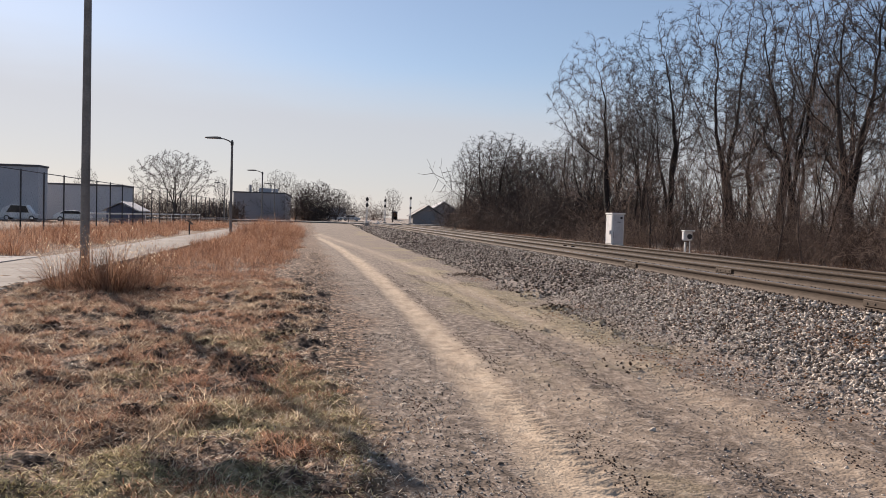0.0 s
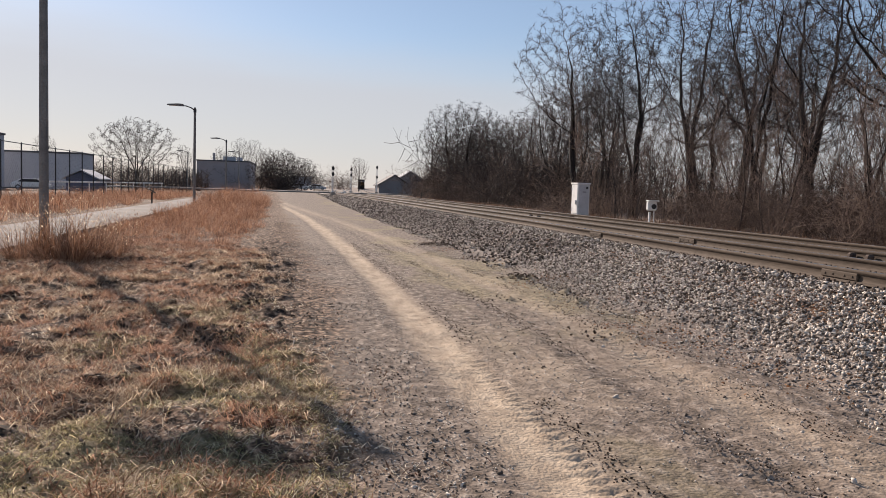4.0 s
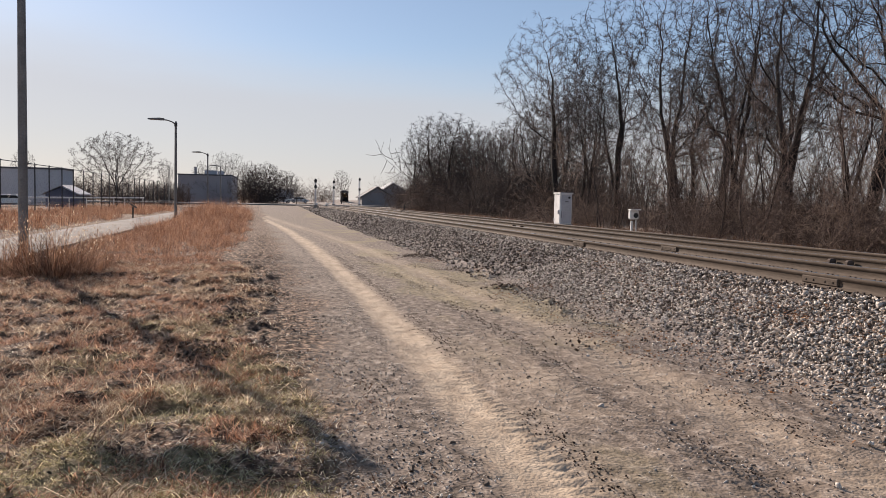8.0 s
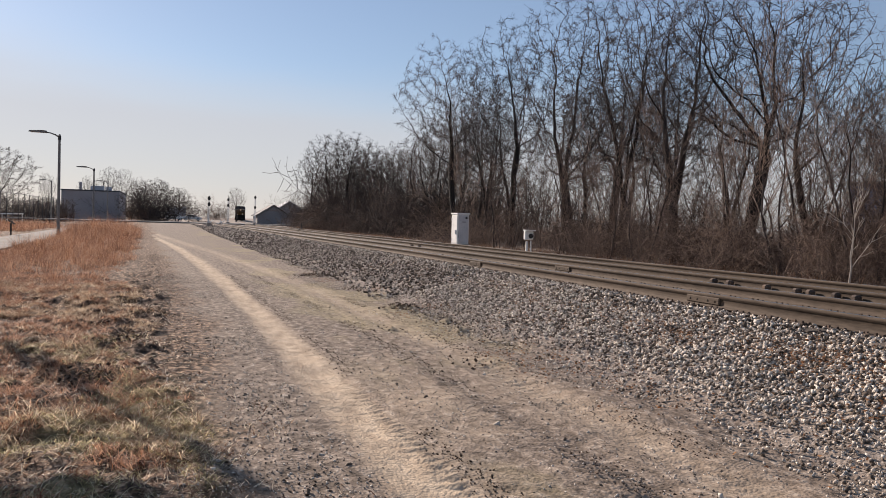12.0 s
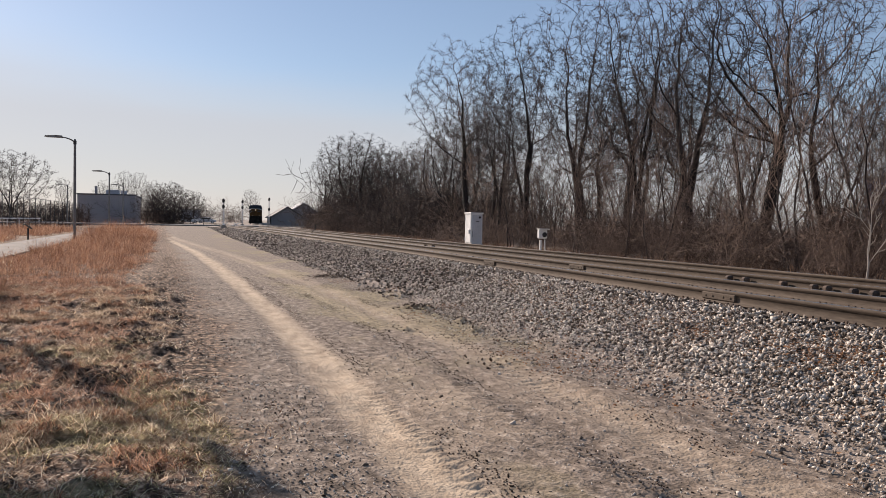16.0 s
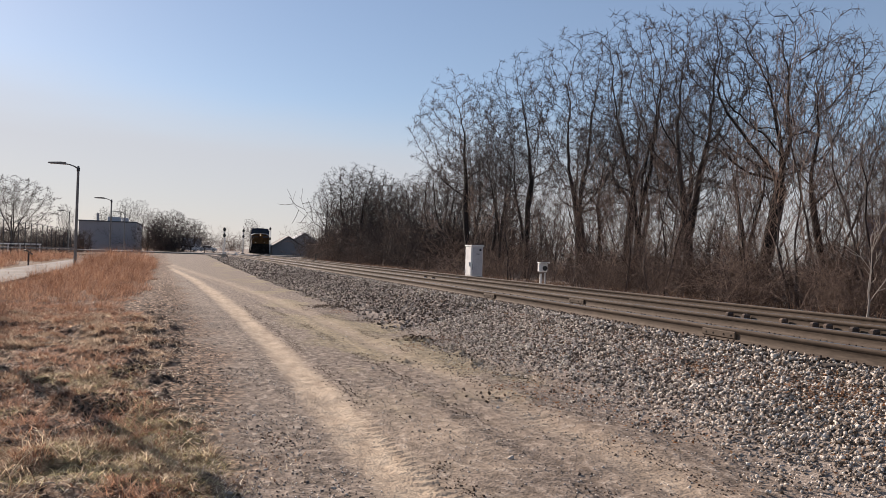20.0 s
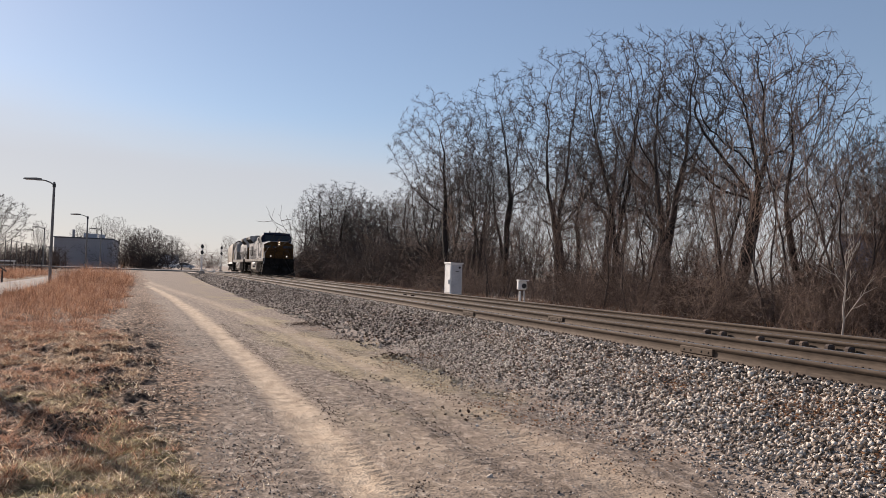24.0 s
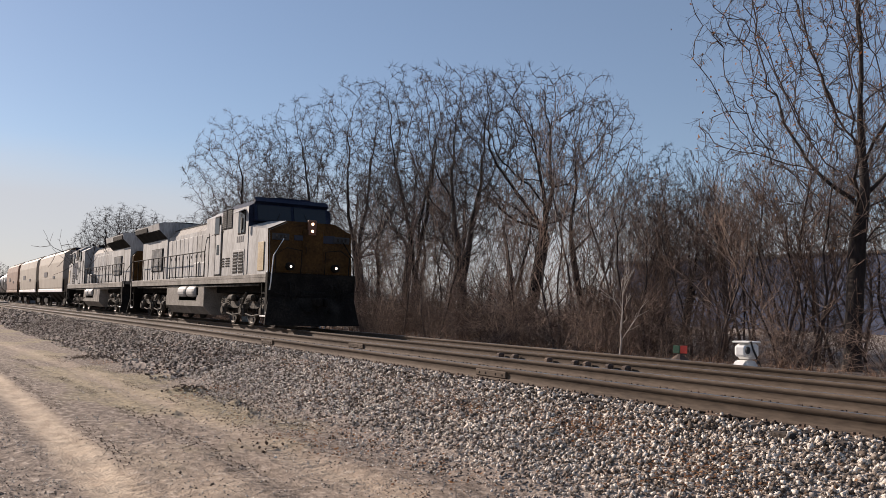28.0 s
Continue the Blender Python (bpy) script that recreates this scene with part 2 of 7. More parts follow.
def vnoise(x, y, seed=0):
    """Smooth value noise on arrays, 0 to 1."""
    xi, yi = np.floor(x).astype(np.int64), np.floor(y).astype(np.int64)
    fx, fy = x - xi, y - yi
    fx, fy = fx * fx * (3 - 2 * fx), fy * fy * (3 - 2 * fy)

    def h(a, b):
        v = (a * 374761393 + b * 668265263 + seed * 1442695041) & 0xFFFFFFFF
        v = ((v ^ (v >> 13)) * 1274126177) & 0xFFFFFFFF
        return ((v ^ (v >> 16)) & 0xFFFF) / 65535.0
    return (h(xi, yi) * (1 - fx) + h(xi + 1, yi) * fx) * (1 - fy) + (h(xi, yi + 1) * (1 - fx) + h(xi + 1, yi + 1) * fx) * fy


def fbm(x, y, seed=0, octaves=3):
    return sum(vnoise(x * 2 ** o, y * 2 ** o, seed + o) * 0.5 ** o for o in range(octaves)) / (2 - 0.5 ** (octaves - 1))


def step(a, b, x):
    t = np.clip((x - a) / (b - a), 0, 1)
    return t * t * (3 - 2 * t)
# ---- plan: two tracks, a dirt service road, grass, a footpath ----
RAIL_Z, GAUGE = 0.747, 1.435
NEAR_X, FAR_X = 7.85, 10.90


def near_x(y):
    """Middle of the near track."""
    return NEAR_X - 0.0145 * np.maximum(0, np.asarray(y, float) - 25)


def far_x(y):
    """Middle of the far track: straight, then a bend to the right."""
    y = np.asarray(y, float)
    a, b, s = 105.0, 165.0, 0.0706
    return FAR_X + np.where(y < a, 0, np.where(y < b, s * (y - a) ** 2 / (2 * (b - a)), s * (y - (a + b) / 2)))


def road_left(y):
    return 0.6 - 0.031 * y


def rut_a(y):
    return 1.55 - 0.00068 * np.minimum(y, 55) ** 2 - 0.075 * np.maximum(0, y - 55)


def rut_b(y):
    return 3.45 - 0.0011 * np.minimum(y, 40) ** 2 - 0.088 * np.maximum(0, y - 40)


def path_right(y):
    return -5.75 - 0.022 * y


PATH_W = 2.7


def hummock(x, y):
    """Lumps of old grass and turned sods beside the road."""
    g = step(0.1, -0.5, x - road_left(y)) * step(30, 16, y) * (0.5 + 0.5 * step(4.5, 8.5, y))
    return g * (0.090 * step(0.47, 0.60, fbm(x * 2.1, y * 2.1, 77, 4)) * vnoise(x * 0.9, y * 0.9, 78) + 0.042 * step(0.5, 0.68, fbm(x * 5.5, y * 5.5, 79, 3)))


def ground_z(x, y, fine=True):
    x, y = np.asarray(x, float), np.asarray(y, float)
    nx, fx = x - (near_x(y) - NEAR_X), x - (far_x(y) - FAR_X)
    foot = 4.45 + 0.5 * (fbm(y * 0.3, y * 0 + 3.3, 5) - 0.5)
    bank = np.clip((nx - foot) / (6.55 - foot), 0, 1) * 0.50
    far_side = 1 - np.clip((fx - 12.9) / 1.6, 0, 1) * 0.45
    z = bank * far_side
    rise = 0.55 * step(60, 132, y) * (1 - step(3.5, 6.0, nx)) * step(-9, -5, x)
    z = z + rise
    if fine:
        road = step(-0.6, 0.4, x - road_left(y)) * (1 - step(4.2, 4.9, nx))
        for r, w, d in ((rut_a(y), 0.26, 0.035), (rut_b(y), 0.22, 0.03), (rut_b(y) - 0.55, 0.16, 0.012), (rut_a(y) + 0.45, 0.2, 0.012)):
            u = (x - r + 0.12 * (fbm(y * 0.25, y * 0 + 9, 7) - 0.5)) / w
            z = z - d * np.exp(-u * u) * road + 0.35 * d * np.exp(-(np.abs(u) - 1.7) ** 2 * 3) * road
        grassy = step(0.2, -0.5, x - road_left(y))
        rough = 0.03 + 0.05 * grassy + 0.02 * step(3.6, 4.4, nx)
        z = z + grassy * 0.13 * (fbm(x * 2.6, y * 2.6, 19, 3) - 0.5) * step(40, 20, y)
        z = z + hummock(x, y)
        z = z + rough * (fbm(x * 1.3, y * 1.3, 1, 4) - 0.5) * 1.6 + 0.022 * (fbm(x * 7, y * 7, 2, 3) - 0.5)
        # tyre tread in the sandy rut
        u = x - rut_a(y) - 0.16
        z = z + 0.011 * road * np.exp(-(u / 0.10) ** 4) * np.sin(2 * math.pi * (y - 0.5 * np.abs(u)) / 0.14) * step(11, 6, y) * (0.3 + vnoise(x * 0.0, y * 0.8, 81))
        u = x - rut_a(y) + 0.12
        z = z + 0.003 * road * np.exp(-(u / 0.12) ** 4) * np.sin(2 * math.pi * u / 0.075) * step(14, 8, y)
        u = x - rut_b(y) - 0.05
        z = z + 0.012 * road * np.exp(-(u / 0.11) ** 4) * np.sin(2 * math.pi * (y + 0.5 * np.abs(u)) / 0.14) * step(13, 7, y) * vnoise(x * 0.0, y * 0.7, 82)
        u = x - rut_b(y) + 0.72
        z = z + 0.013 * road * np.exp(-(u / 0.15) ** 4) * np.sin(2 * math.pi * (y + 0.3 * u) / 0.12) * step(13, 8, y) * vnoise(x * 0.0, y * 0.5, 83)
        # clods thrown up beside the road
        for cx, cy, r in ((4.0, 14.8, 0.22), (4.25, 14.6, 0.15), (3.98, 23.5, 0.25), (3.75, 23.2, 0.2), (3.2, 12.1, 0.1), (4.1, 11.6, 0.12), (4.3, 12.8, 0.1)):
            z = z + 0.05 * np.exp(-(((x - cx) / r) ** 2 + ((y - cy) / (r * 1.3)) ** 2)) * (0.1 + 2.0 * vnoise(x * 22, y * 22, 8))
    return z


def axis_steps(*spans):
    out = []
    for a, b, s in spans:
        out.extend(np.arange(a, b, s))
    return np.array(out + [spans[-1][1]])


def build_ground():
    xs = axis_steps((-3000, -400, 400), (-400, -60, 20), (-60, -14, 2), (-14, -7, 0.25), (-7, -4, 0.07), (-4, 4.8, 0.035), (4.8, 13.6, 0.2), (13.6, 30, 1), (30, 120, 6), (120, 400, 40), (400, 3000, 400))
    ys = axis_steps((-3000, -300, 300), (-300, -20, 20), (-20, 2, 1), (2, 8, 0.03), (8, 12, 0.035), (12, 22, 0.07), (22, 45, 0.2), (45, 140, 1), (140, 700, 15), (700, 4000, 300))
    X, Y = np.meshgrid(xs, ys)
    Z = ground_z(X, Y)
    nx, ny = len(xs), len(ys)
    idx = np.arange(nx * ny).reshape(ny, nx)
    f = np.stack([idx[:-1, :-1], idx[:-1, 1:], idx[1:, 1:], idx[1:, :-1]], -1).reshape(-1, 4)
    me = mesh_np("ground", np.stack([X, Y, Z], -1).reshape(-1, 3), f)
    # zones of the soil, as masks on the sheet
    nxx = X - (near_x(Y) - NEAR_X)
    wob = 0.9 * (fbm(X * 0.8, Y * 0.8, 11, 4) - 0.5)
    road = step(-0.35, 0.25, X - road_left(Y) - 0.35 * step(6, 11, Y) + wob * 1.2) * (1 - step(4.1, 4.9, nxx + wob))
    wa = 0.19 + 0.10 * fbm(Y * 0.35, Y * 0 + 2, 12)
    sand = np.exp(-((X - rut_a(Y) + 0.1 * wob) / (1.1 * wa)) ** 4)
    sand = np.maximum(sand, 0.55 * np.exp(-((X - rut_b(Y) + 0.2 * wob) / 0.33) ** 2) * (0.4 + 0.8 * fbm(X * 1.1, Y * 0.25, 13)))
    sand = np.maximum(sand, 0.75 * step(12, 5, Y) * np.exp(-((X - 2.3) / 0.7) ** 2) * step(0.25, 0.75, fbm(X * 0.9, Y * 0.5, 17)))
    sand = np.clip(sand * (0.7 + 0.7 * fbm(X * 2.4, Y * 1.2, 14, 4)), 0, 1) * road
    gravel = step(4.0, 4.8, nxx + wob * 0.8)
    green = step(1.5, 0.2, np.abs(X - road_left(Y) + 1.1)) * step(11, 5, Y) * step(0.40, 0.62, fbm(X * 1.1, Y * 1.1, 15, 4))
    green = np.maximum(green * (1 - road), 0.75 * road * step(0.5, 0.66, fbm(X * 0.7, Y * 0.45, 84, 4)) * step(0.7, 0.3, sand) * step(1.6, 2.6, X))
    at = me.color_attributes.new("zones", "FLOAT_COLOR", "POINT")
    at.data.foreach_set("color", np.stack([road, sand, gravel, green], -1).astype(np.float32).ravel())
    m = bpy.data.materials.new("soil")
    m.use_nodes = True
    n, l = m.node_tree.nodes, m.node_tree.links
    b = n["Principled BSDF"]
    b.inputs["Roughness"].default_value, b.inputs["Specular IOR Level"].default_value = 0.95, 0.25
    a = n.new("ShaderNodeAttribute")
    a.attribute_name = "zones"
    s = n.new("ShaderNodeSeparateColor")
    l.new(a.outputs["Color"], s.inputs[0])
    tc = n.new("ShaderNodeTexCoord")

    def tone(scale, detail, stops, along=1.0):
        t = n.new("ShaderNodeTexNoise")
        t.inputs["Scale"].default_value, t.inputs["Detail"].default_value, t.inputs["Roughness"].default_value = scale, detail, 0.65
        sm = n.new("ShaderNodeMapping")
        sm.inputs["Scale"].default_value = (1, along, 1)
        l.new(tc.outputs["Object"], sm.inputs[0])
        l.new(sm.outputs[0], t.inputs[0])
        r = n.new("ShaderNodeValToRGB")
        e = r.color_ramp.elements
        e[0].position, e[0].color = stops[0][0], (*stops[0][1], 1)
        e[1].position, e[1].color = stops[-1][0], (*stops[-1][1], 1)
        for p, c in stops[1:-1]:
            e.new(p).color = (*c, 1)
        l.new(t.outputs[0], r.inputs[0])
        return r.outputs[0], t.outputs[0]

    def mix(f, c1, c2):
        x = n.new("ShaderNodeMix")
        x.data_type = "RGBA"
        l.new(f, x.inputs[0])
        l.new(c1, x.inputs[6])
        l.new(c2, x.inputs[7])
        return x.outputs[2]
    thatch, h1 = tone(12, 12, [(0.38, (0.022, 0.014, 0.010)), (0.48, (0.08, 0.049, 0.033)), (0.55, (0.25, 0.155, 0.10)), (0.64, (0.62, 0.44, 0.30))])
    dirt, h2 = tone(11, 13, [(0.32, (0.07, 0.051, 0.038)), (0.45, (0.165, 0.127, 0.098)), (0.55, (0.26, 0.205, 0.162)), (0.68, (0.47, 0.395, 0.325))], 0.6)
    sandc, _ = tone(6, 10, [(0.34, (0.36, 0.272, 0.192)), (0.66, (0.59, 0.47, 0.345))], 0.3)
    grav, _ = tone(26, 6, [(0.32, (0.11, 0.086, 0.07)), (0.5, (0.27, 0.225, 0.19)), (0.68, (0.46, 0.40, 0.35))])
    moss, _ = tone(14, 8, [(0.34, (0.10, 0.08, 0.045)), (0.5, (0.29, 0.24, 0.13)), (0.66, (0.58, 0.48, 0.31))])
    al = n.new("ShaderNodeMath")
    al.operation = "MULTIPLY"
    l.new(a.outputs["Alpha"], al.inputs[0])
    al.inputs[1].default_value = 0.8
    c = mix(s.outputs[0], thatch, dirt)
    c = mix(al.outputs[0], c, moss)
    c = mix(s.outputs[1], c, sandc)
    c = mix(s.outputs[2], c, grav)
    l.new(c, b.inputs["Base Color"])
    peb = n.new("ShaderNodeTexVoronoi")
    peb.inputs["Scale"].default_value = 38
    l.new(tc.outputs["Object"], peb.inputs[0])
    bp1, bp2 = n.new("ShaderNodeBump"), n.new("ShaderNodeBump")
    bp1.inputs["Strength"].default_value, bp1.inputs["Distance"].default_value = 0.6, 0.012
    bp1.invert = True
    l.new(peb.outputs["Distance"], bp1.inputs["Height"])
    bp2.inputs["Strength"].default_value, bp2.inputs["Distance"].default_value = 0.8, 0.03
    l.new(h2, bp2.inputs["Height"])
    l.new(bp1.outputs[0], bp2.inputs["Normal"])
    l.new(bp2.outputs[0], b.inputs["Normal"])
    ob = finish_mesh("ground", me, m, smooth=True)
    return tagged(ob, "dirt service road, dry matted grass and gravel bank", "ground", kind="structure")


build_ground()


# ---- tracks ----
def rail_profile():
    """Half-turn outline of a flat-bottomed rail, x from its middle, z from its top: foot, web, head."""
    return [(-0.075, -0.18), (0.075, -0.18), (0.075, -0.166), (0.018, -0.148), (0.010, -0.13), (0.010, -0.055), (0.036, -0.042), (0.037, -0.010), (0.028, 0.0), (-0.028, 0.0), (-0.037, -0.010), (-0.036, -0.042), (-0.010, -0.055), (-0.010, -0.13), (-0.018, -0.148), (-0.075, -0.166)]


def rail(name, mid, off, parent, label):
    prof = np.array(rail_profile())
    ys = np.concatenate([np.arange(-30, 100, 5.0), np.arange(100, 700, 6.0)])
    xs = mid(ys) + off
    k = len(prof)
    co = np.stack([(xs[:, None] + prof[None, :, 0]), np.repeat(ys[:, None], k, 1), np.repeat(RAIL_Z + prof[None, :, 1], len(ys), 0)], -1).reshape(-1, 3)
    i = np.arange(len(ys) - 1)[:, None] * k
    j = np.arange(k)[None, :]
    f = np.stack([i + j, i + (j + 1) % k, i + k + (j + 1) % k, i + k + j], -1).reshape(-1, 4)
    me = mesh_np("rail", co, f)
    ob = finish_mesh(name, me, [M_STEEL, M_HEAD], parent, label)
    mi = np.zeros(len(f), np.int32)
    mi[(np.arange(len(f)) % k) == 8] = 1
    me.polygons.foreach_set("material_index", mi)
    return ob


def build_track(mid, label):
    tr = thing("railway_track", Matrix(), label, "railway track", "two tracks", "structure")
    for s in (-1, 1):
        rail("rail", mid, s * (GAUGE / 2 + 0.037), tr, "")
    tie = box((0, 0, 0), (2.6, 0.22, 0.17), 0.012)
    me = bpy.data.meshes.new("tie")
    tie.to_mesh(me)
    tie.free()
    me.materials.append(M_TIE)
    plate = box((0, 0, 0), (0.34, 0.19, 0.016), 0.003)
    for sx, sy in ((-0.13, -0.06), (-0.13, 0.06), (0.13, 0.06), (0.13, -0.06)):
        add_box(plate, (sx * 0.85, sy, 0.02), (0.026, 0.026, 0.03))
    for sy in (-0.13, 0.13):
        add_box(plate, (0, sy, 0.0), (0.19, 0.03, 0.05), 0.004)
    pm = bpy.data.meshes.new("tie_plate")
    plate.to_mesh(pm)
    plate.free()
    pm.materials.append(M_IRON)
    rs = random.Random(4)
    for i in range(150):
        y = 1.0 + i * 0.53
        o = new("tie", me)
        o.parent = tr
        o.matrix_world = pose(float(mid(y)) + rs.uniform(-0.03, 0.03), y, RAIL_Z - 0.18 - 0.095, 0, 0, rs.uniform(-0.8, 0.8))
        if y < 45:
            for s in (-1, 1):
                p = new("tie_plate", pm)
                p.parent = tr
                p.matrix_world = pose(float(mid(y)) + s * (GAUGE / 2 + 0.037), y, RAIL_Z - 0.184)
    return tr


build_track(near_x, "rust-brown railway track on timber ties")
build_track(far_x, "rust-brown railway track bending away, on timber ties")
# ---- plants: bare winter trees, shrubs, grass; stones of the bank ----
def tubes_np(lines, sides):
    """Tapered tubes through many polylines, as arrays."""
    co, fa, base = [], [], 0
    ang = np.arange(sides) * 2 * math.pi / sides
    ca, sa = np.cos(ang), np.sin(ang)
    ends = sides == 3
    for p, r in lines:
        if ends and len(p) == 2:
            # a twig end: a thin cone
            d = p[1] - p[0]
            a = np.cross(d, (1.0, 0, 0) if abs(d[2]) > abs(d[0]) else (0, 0, 1.0))
            a *= r[0] / (np.linalg.norm(a) + 1e-9)
            b = np.cross(d, a) / (np.linalg.norm(d) + 1e-9)
            co.append(np.array([p[0] + a, p[0] - 0.5 * a + 0.866 * b, p[0] - 0.5 * a - 0.866 * b, p[1]]))
            fa.append(np.array([(0, 1, 3), (1, 2, 3), (2, 0, 3)]) + base)
            base += 4
            continue
        d = np.gradient(p, axis=0)
        d /= np.linalg.norm(d, axis=1, keepdims=True) + 1e-9
        ref = np.where(np.abs(d[:, 2:3]) > 0.8, np.array([[1.0, 0, 0]]), np.array([[0, 0, 1.0]]))
        a = np.cross(ref, d)
        a /= np.linalg.norm(a, axis=1, keepdims=True) + 1e-9
        b = np.cross(d, a)
        co.append((p[:, None] + (a[:, None] * ca[None, :, None] + b[:, None] * sa[None, :, None]) * r[:, None, None]).reshape(-1, 3))
        k = len(p)
        i = (np.arange(k - 1) * sides)[:, None]
        j = np.arange(sides)[None, :]
        q = np.stack([i + j, i + (j + 1) % sides, i + sides + (j + 1) % sides, i + sides + j], -1).reshape(-1, 4) + base
        fa.append(np.concatenate([q[:, :3], q[:, [0, 2, 3]]]) if ends else q)
        base += k * sides
    return np.concatenate(co), np.concatenate(fa)


def grow(seed, height, radius, limbs, levels, spread=0.75, first=0.3, lean=0.05, up=0.12, wiggle=0.16, kids=(6, 5, 4, 3), ratio=(0.62, 0.55, 0.5, 0.5), twig=0.007):
    """Branches of a bare tree as (level, points, radii)."""
    rs = np.random.RandomState(seed)
    out = []

    def branch(p, d, length, r, level):
        n = ((9, 6, 4, 2, 1, 1) if levels > 3 else (6, 4, 2, 1))[level]
        pts, dirs = [p], [d]
        for i in range(n):
            d = d + rs.normal(0, wiggle * (0.55 if level == 0 else 1.0), 3) + np.array([0, 0, up if level else 0.06])
            d = d / np.linalg.norm(d)
            p = p + d * length / n
            pts.append(p)
            dirs.append(d)
        t = np.linspace(0, 1, n + 1)
        tip = max(twig * 0.5, r * (0.30 if level == 0 else 0.22))
        rad = r + (tip - r) * t
        if level == 0:
            rad[0] *= 1.35
        out.append((level, np.array(pts), rad))
        if level + 1 >= levels:
            return
        m = limbs if level == 0 else kids[level - 1]
        lo = first if level == 0 else 0.18
        for i in range(m):
            f = lo + (1 - lo) * (i + rs.uniform(0.1, 0.9)) / m
            q = min(int(f * n), n - 1)
            w = f * n - q
            at = pts[q] * (1 - w) + pts[q + 1] * w
            ax = dirs[q + 1]
            side = np.cross(ax, rs.normal(0, 1, 3))
            side /= np.linalg.norm(side) + 1e-9
            s = spread * rs.uniform(0.7, 1.3)
            nd = ax * math.cos(s) + side * math.sin(s)
            ln = length * ratio[level] * rs.uniform(0.65, 1.15) * (1.15 - 0.55 * f if level == 0 else 1.1 - 0.4 * f)
            rr = max(twig, (r + (tip - r) * f) * rs.uniform(0.45, 0.68))
            branch(at, nd / np.linalg.norm(nd), ln, rr, level + 1)
        # the leader forks at its end
        if level < 2:
            for s in (1, -1):
                side = np.cross(dirs[-1], rs.normal(0, 1, 3))
                side /= np.linalg.norm(side) + 1e-9
                nd = dirs[-1] + 0.5 * s * side
                branch(pts[-1], nd / np.linalg.norm(nd), length * ratio[level] * 0.55, tip, level + 1)
    d0 = np.array([rs.normal(0, lean), rs.normal(0, lean), 1.0])
    branch(np.zeros(3), d0 / np.linalg.norm(d0), height * 0.62, radius, 0)
    k = height / max(p[:, 2].max() for lv, p, r in out)
    return [(lv, p * k, r) for lv, p, r in out]


def colonize(seed, height, base, width, stems=1, n=620, radius=0.19, lean=(0.0, 0.0), twigs=4, twig=0.0078, flat=0.55, split=0.16, reach=2.6, kill=0.50, curl=0.05, rise=0.0):
    """A tree whose limbs reach out for free room in a rounded, lumpy crown; branches as (level, points, radii)."""
    rs = np.random.RandomState(seed)
    u = rs.normal(0, 1, (n, 3))
    u /= np.linalg.norm(u, axis=1, keepdims=True)
    lump = 0.80 + 0.42 * vnoise(u[:, 0] * 1.9 + 7, u[:, 1] * 1.9 + u[:, 2] * 2.3 + 7, seed)
    u *= (rs.uniform(0, 1, n) ** 0.40 * lump)[:, None]
    mid = base + (height - base) * flat
    top = np.array([lean[0] * height, lean[1] * height, 0])
    goal = np.stack([u[:, 0] * width / 2, u[:, 1] * width / 2, mid + np.where(u[:, 2] > 0, u[:, 2] * (height - mid), u[:, 2] * (mid - base))], -1) + top
    L = 0.40
    pos, par, way = [np.zeros(3)], [-1], [np.array([0, 0, 1.0])]
    for k in range(stems):
        at = 0
        a = 2 * math.pi * (k + rs.uniform(0, 0.6)) / stems
        out = 0.0 if stems == 1 else rs.uniform(0.10, 0.34)
        d = np.array([math.cos(a) * out + lean[0], math.sin(a) * out + lean[1], 1.0])
        z0 = 0.0 if k == 0 else split * height * rs.uniform(0.5, 1.2)
        if k:
            at = min(range(len(pos)), key=lambda i: abs(pos[i][2] - z0))
        while pos[at][2] < base + 0.25 * (mid - base):
            d = d + rs.normal(0, 0.045, 3) + np.array([0, 0, 0.02])
            d /= np.linalg.norm(d)
            pos.append(pos[at] + d * L)
            par.append(at)
            way.append(d)
            at = len(pos) - 1
    near = np.full(len(goal), 1e9)
    who = np.zeros(len(goal), int)
    fresh = list(range(len(pos)))
    shoots = {}
    alive = np.ones(len(goal), bool)
    for turn in range(70):
        if not fresh:
            break
        p = np.array([pos[i] for i in fresh])
        dd = np.linalg.norm(goal[:, None] - p[None], axis=2)
        j = dd.argmin(1)
        m = dd[np.arange(len(goal)), j]
        better = m < near
        near[better], who[better] = m[better], np.array(fresh)[j[better]]
        alive &= near > kill
        pull = {}
        for g in np.nonzero(alive & (near < reach + (6 if turn < 12 else 0)))[0]:
            v = goal[g] - pos[who[g]]
            pull.setdefault(who[g], []).append(v / np.linalg.norm(v))
        fresh = []
        for i, vs in pull.items():
            d = np.mean(vs, axis=0) + 0.5 * way[i] + rs.normal(0, curl, 3) * 2.2 + np.array([0, 0, rise])
            d /= np.linalg.norm(d) + 1e-9
            shoots[i] = shoots.get(i, 0) + 1
            if shoots[i] < 4:
                pos.append(pos[i] + d * L)
                par.append(i)
                way.append(d)
                fresh.append(len(pos) - 1)
    P = np.array(pos)
    kids = [[] for _ in pos]
    for i, q in enumerate(par):
        if q >= 0:
            kids[q].append(i)
    w = np.zeros(len(pos))
    for i in range(len(pos) - 1, -1, -1):
        w[i] = max(0.013, sum(w[c] ** 2.25 for c in kids[i]) ** (1 / 2.25))
    w = np.maximum(0.0135, w * (0.35 + 0.65 * np.minimum(1, w / w[0])) * radius / w[0])
    P += rs.normal(0, 1, P.shape) * (0.06 * np.clip(1.1 - w / 0.06, 0.12, 1))[:, None]
    P[0] = 0
    w[0] *= 1.3
    out = []
    todo = [(0, [])]
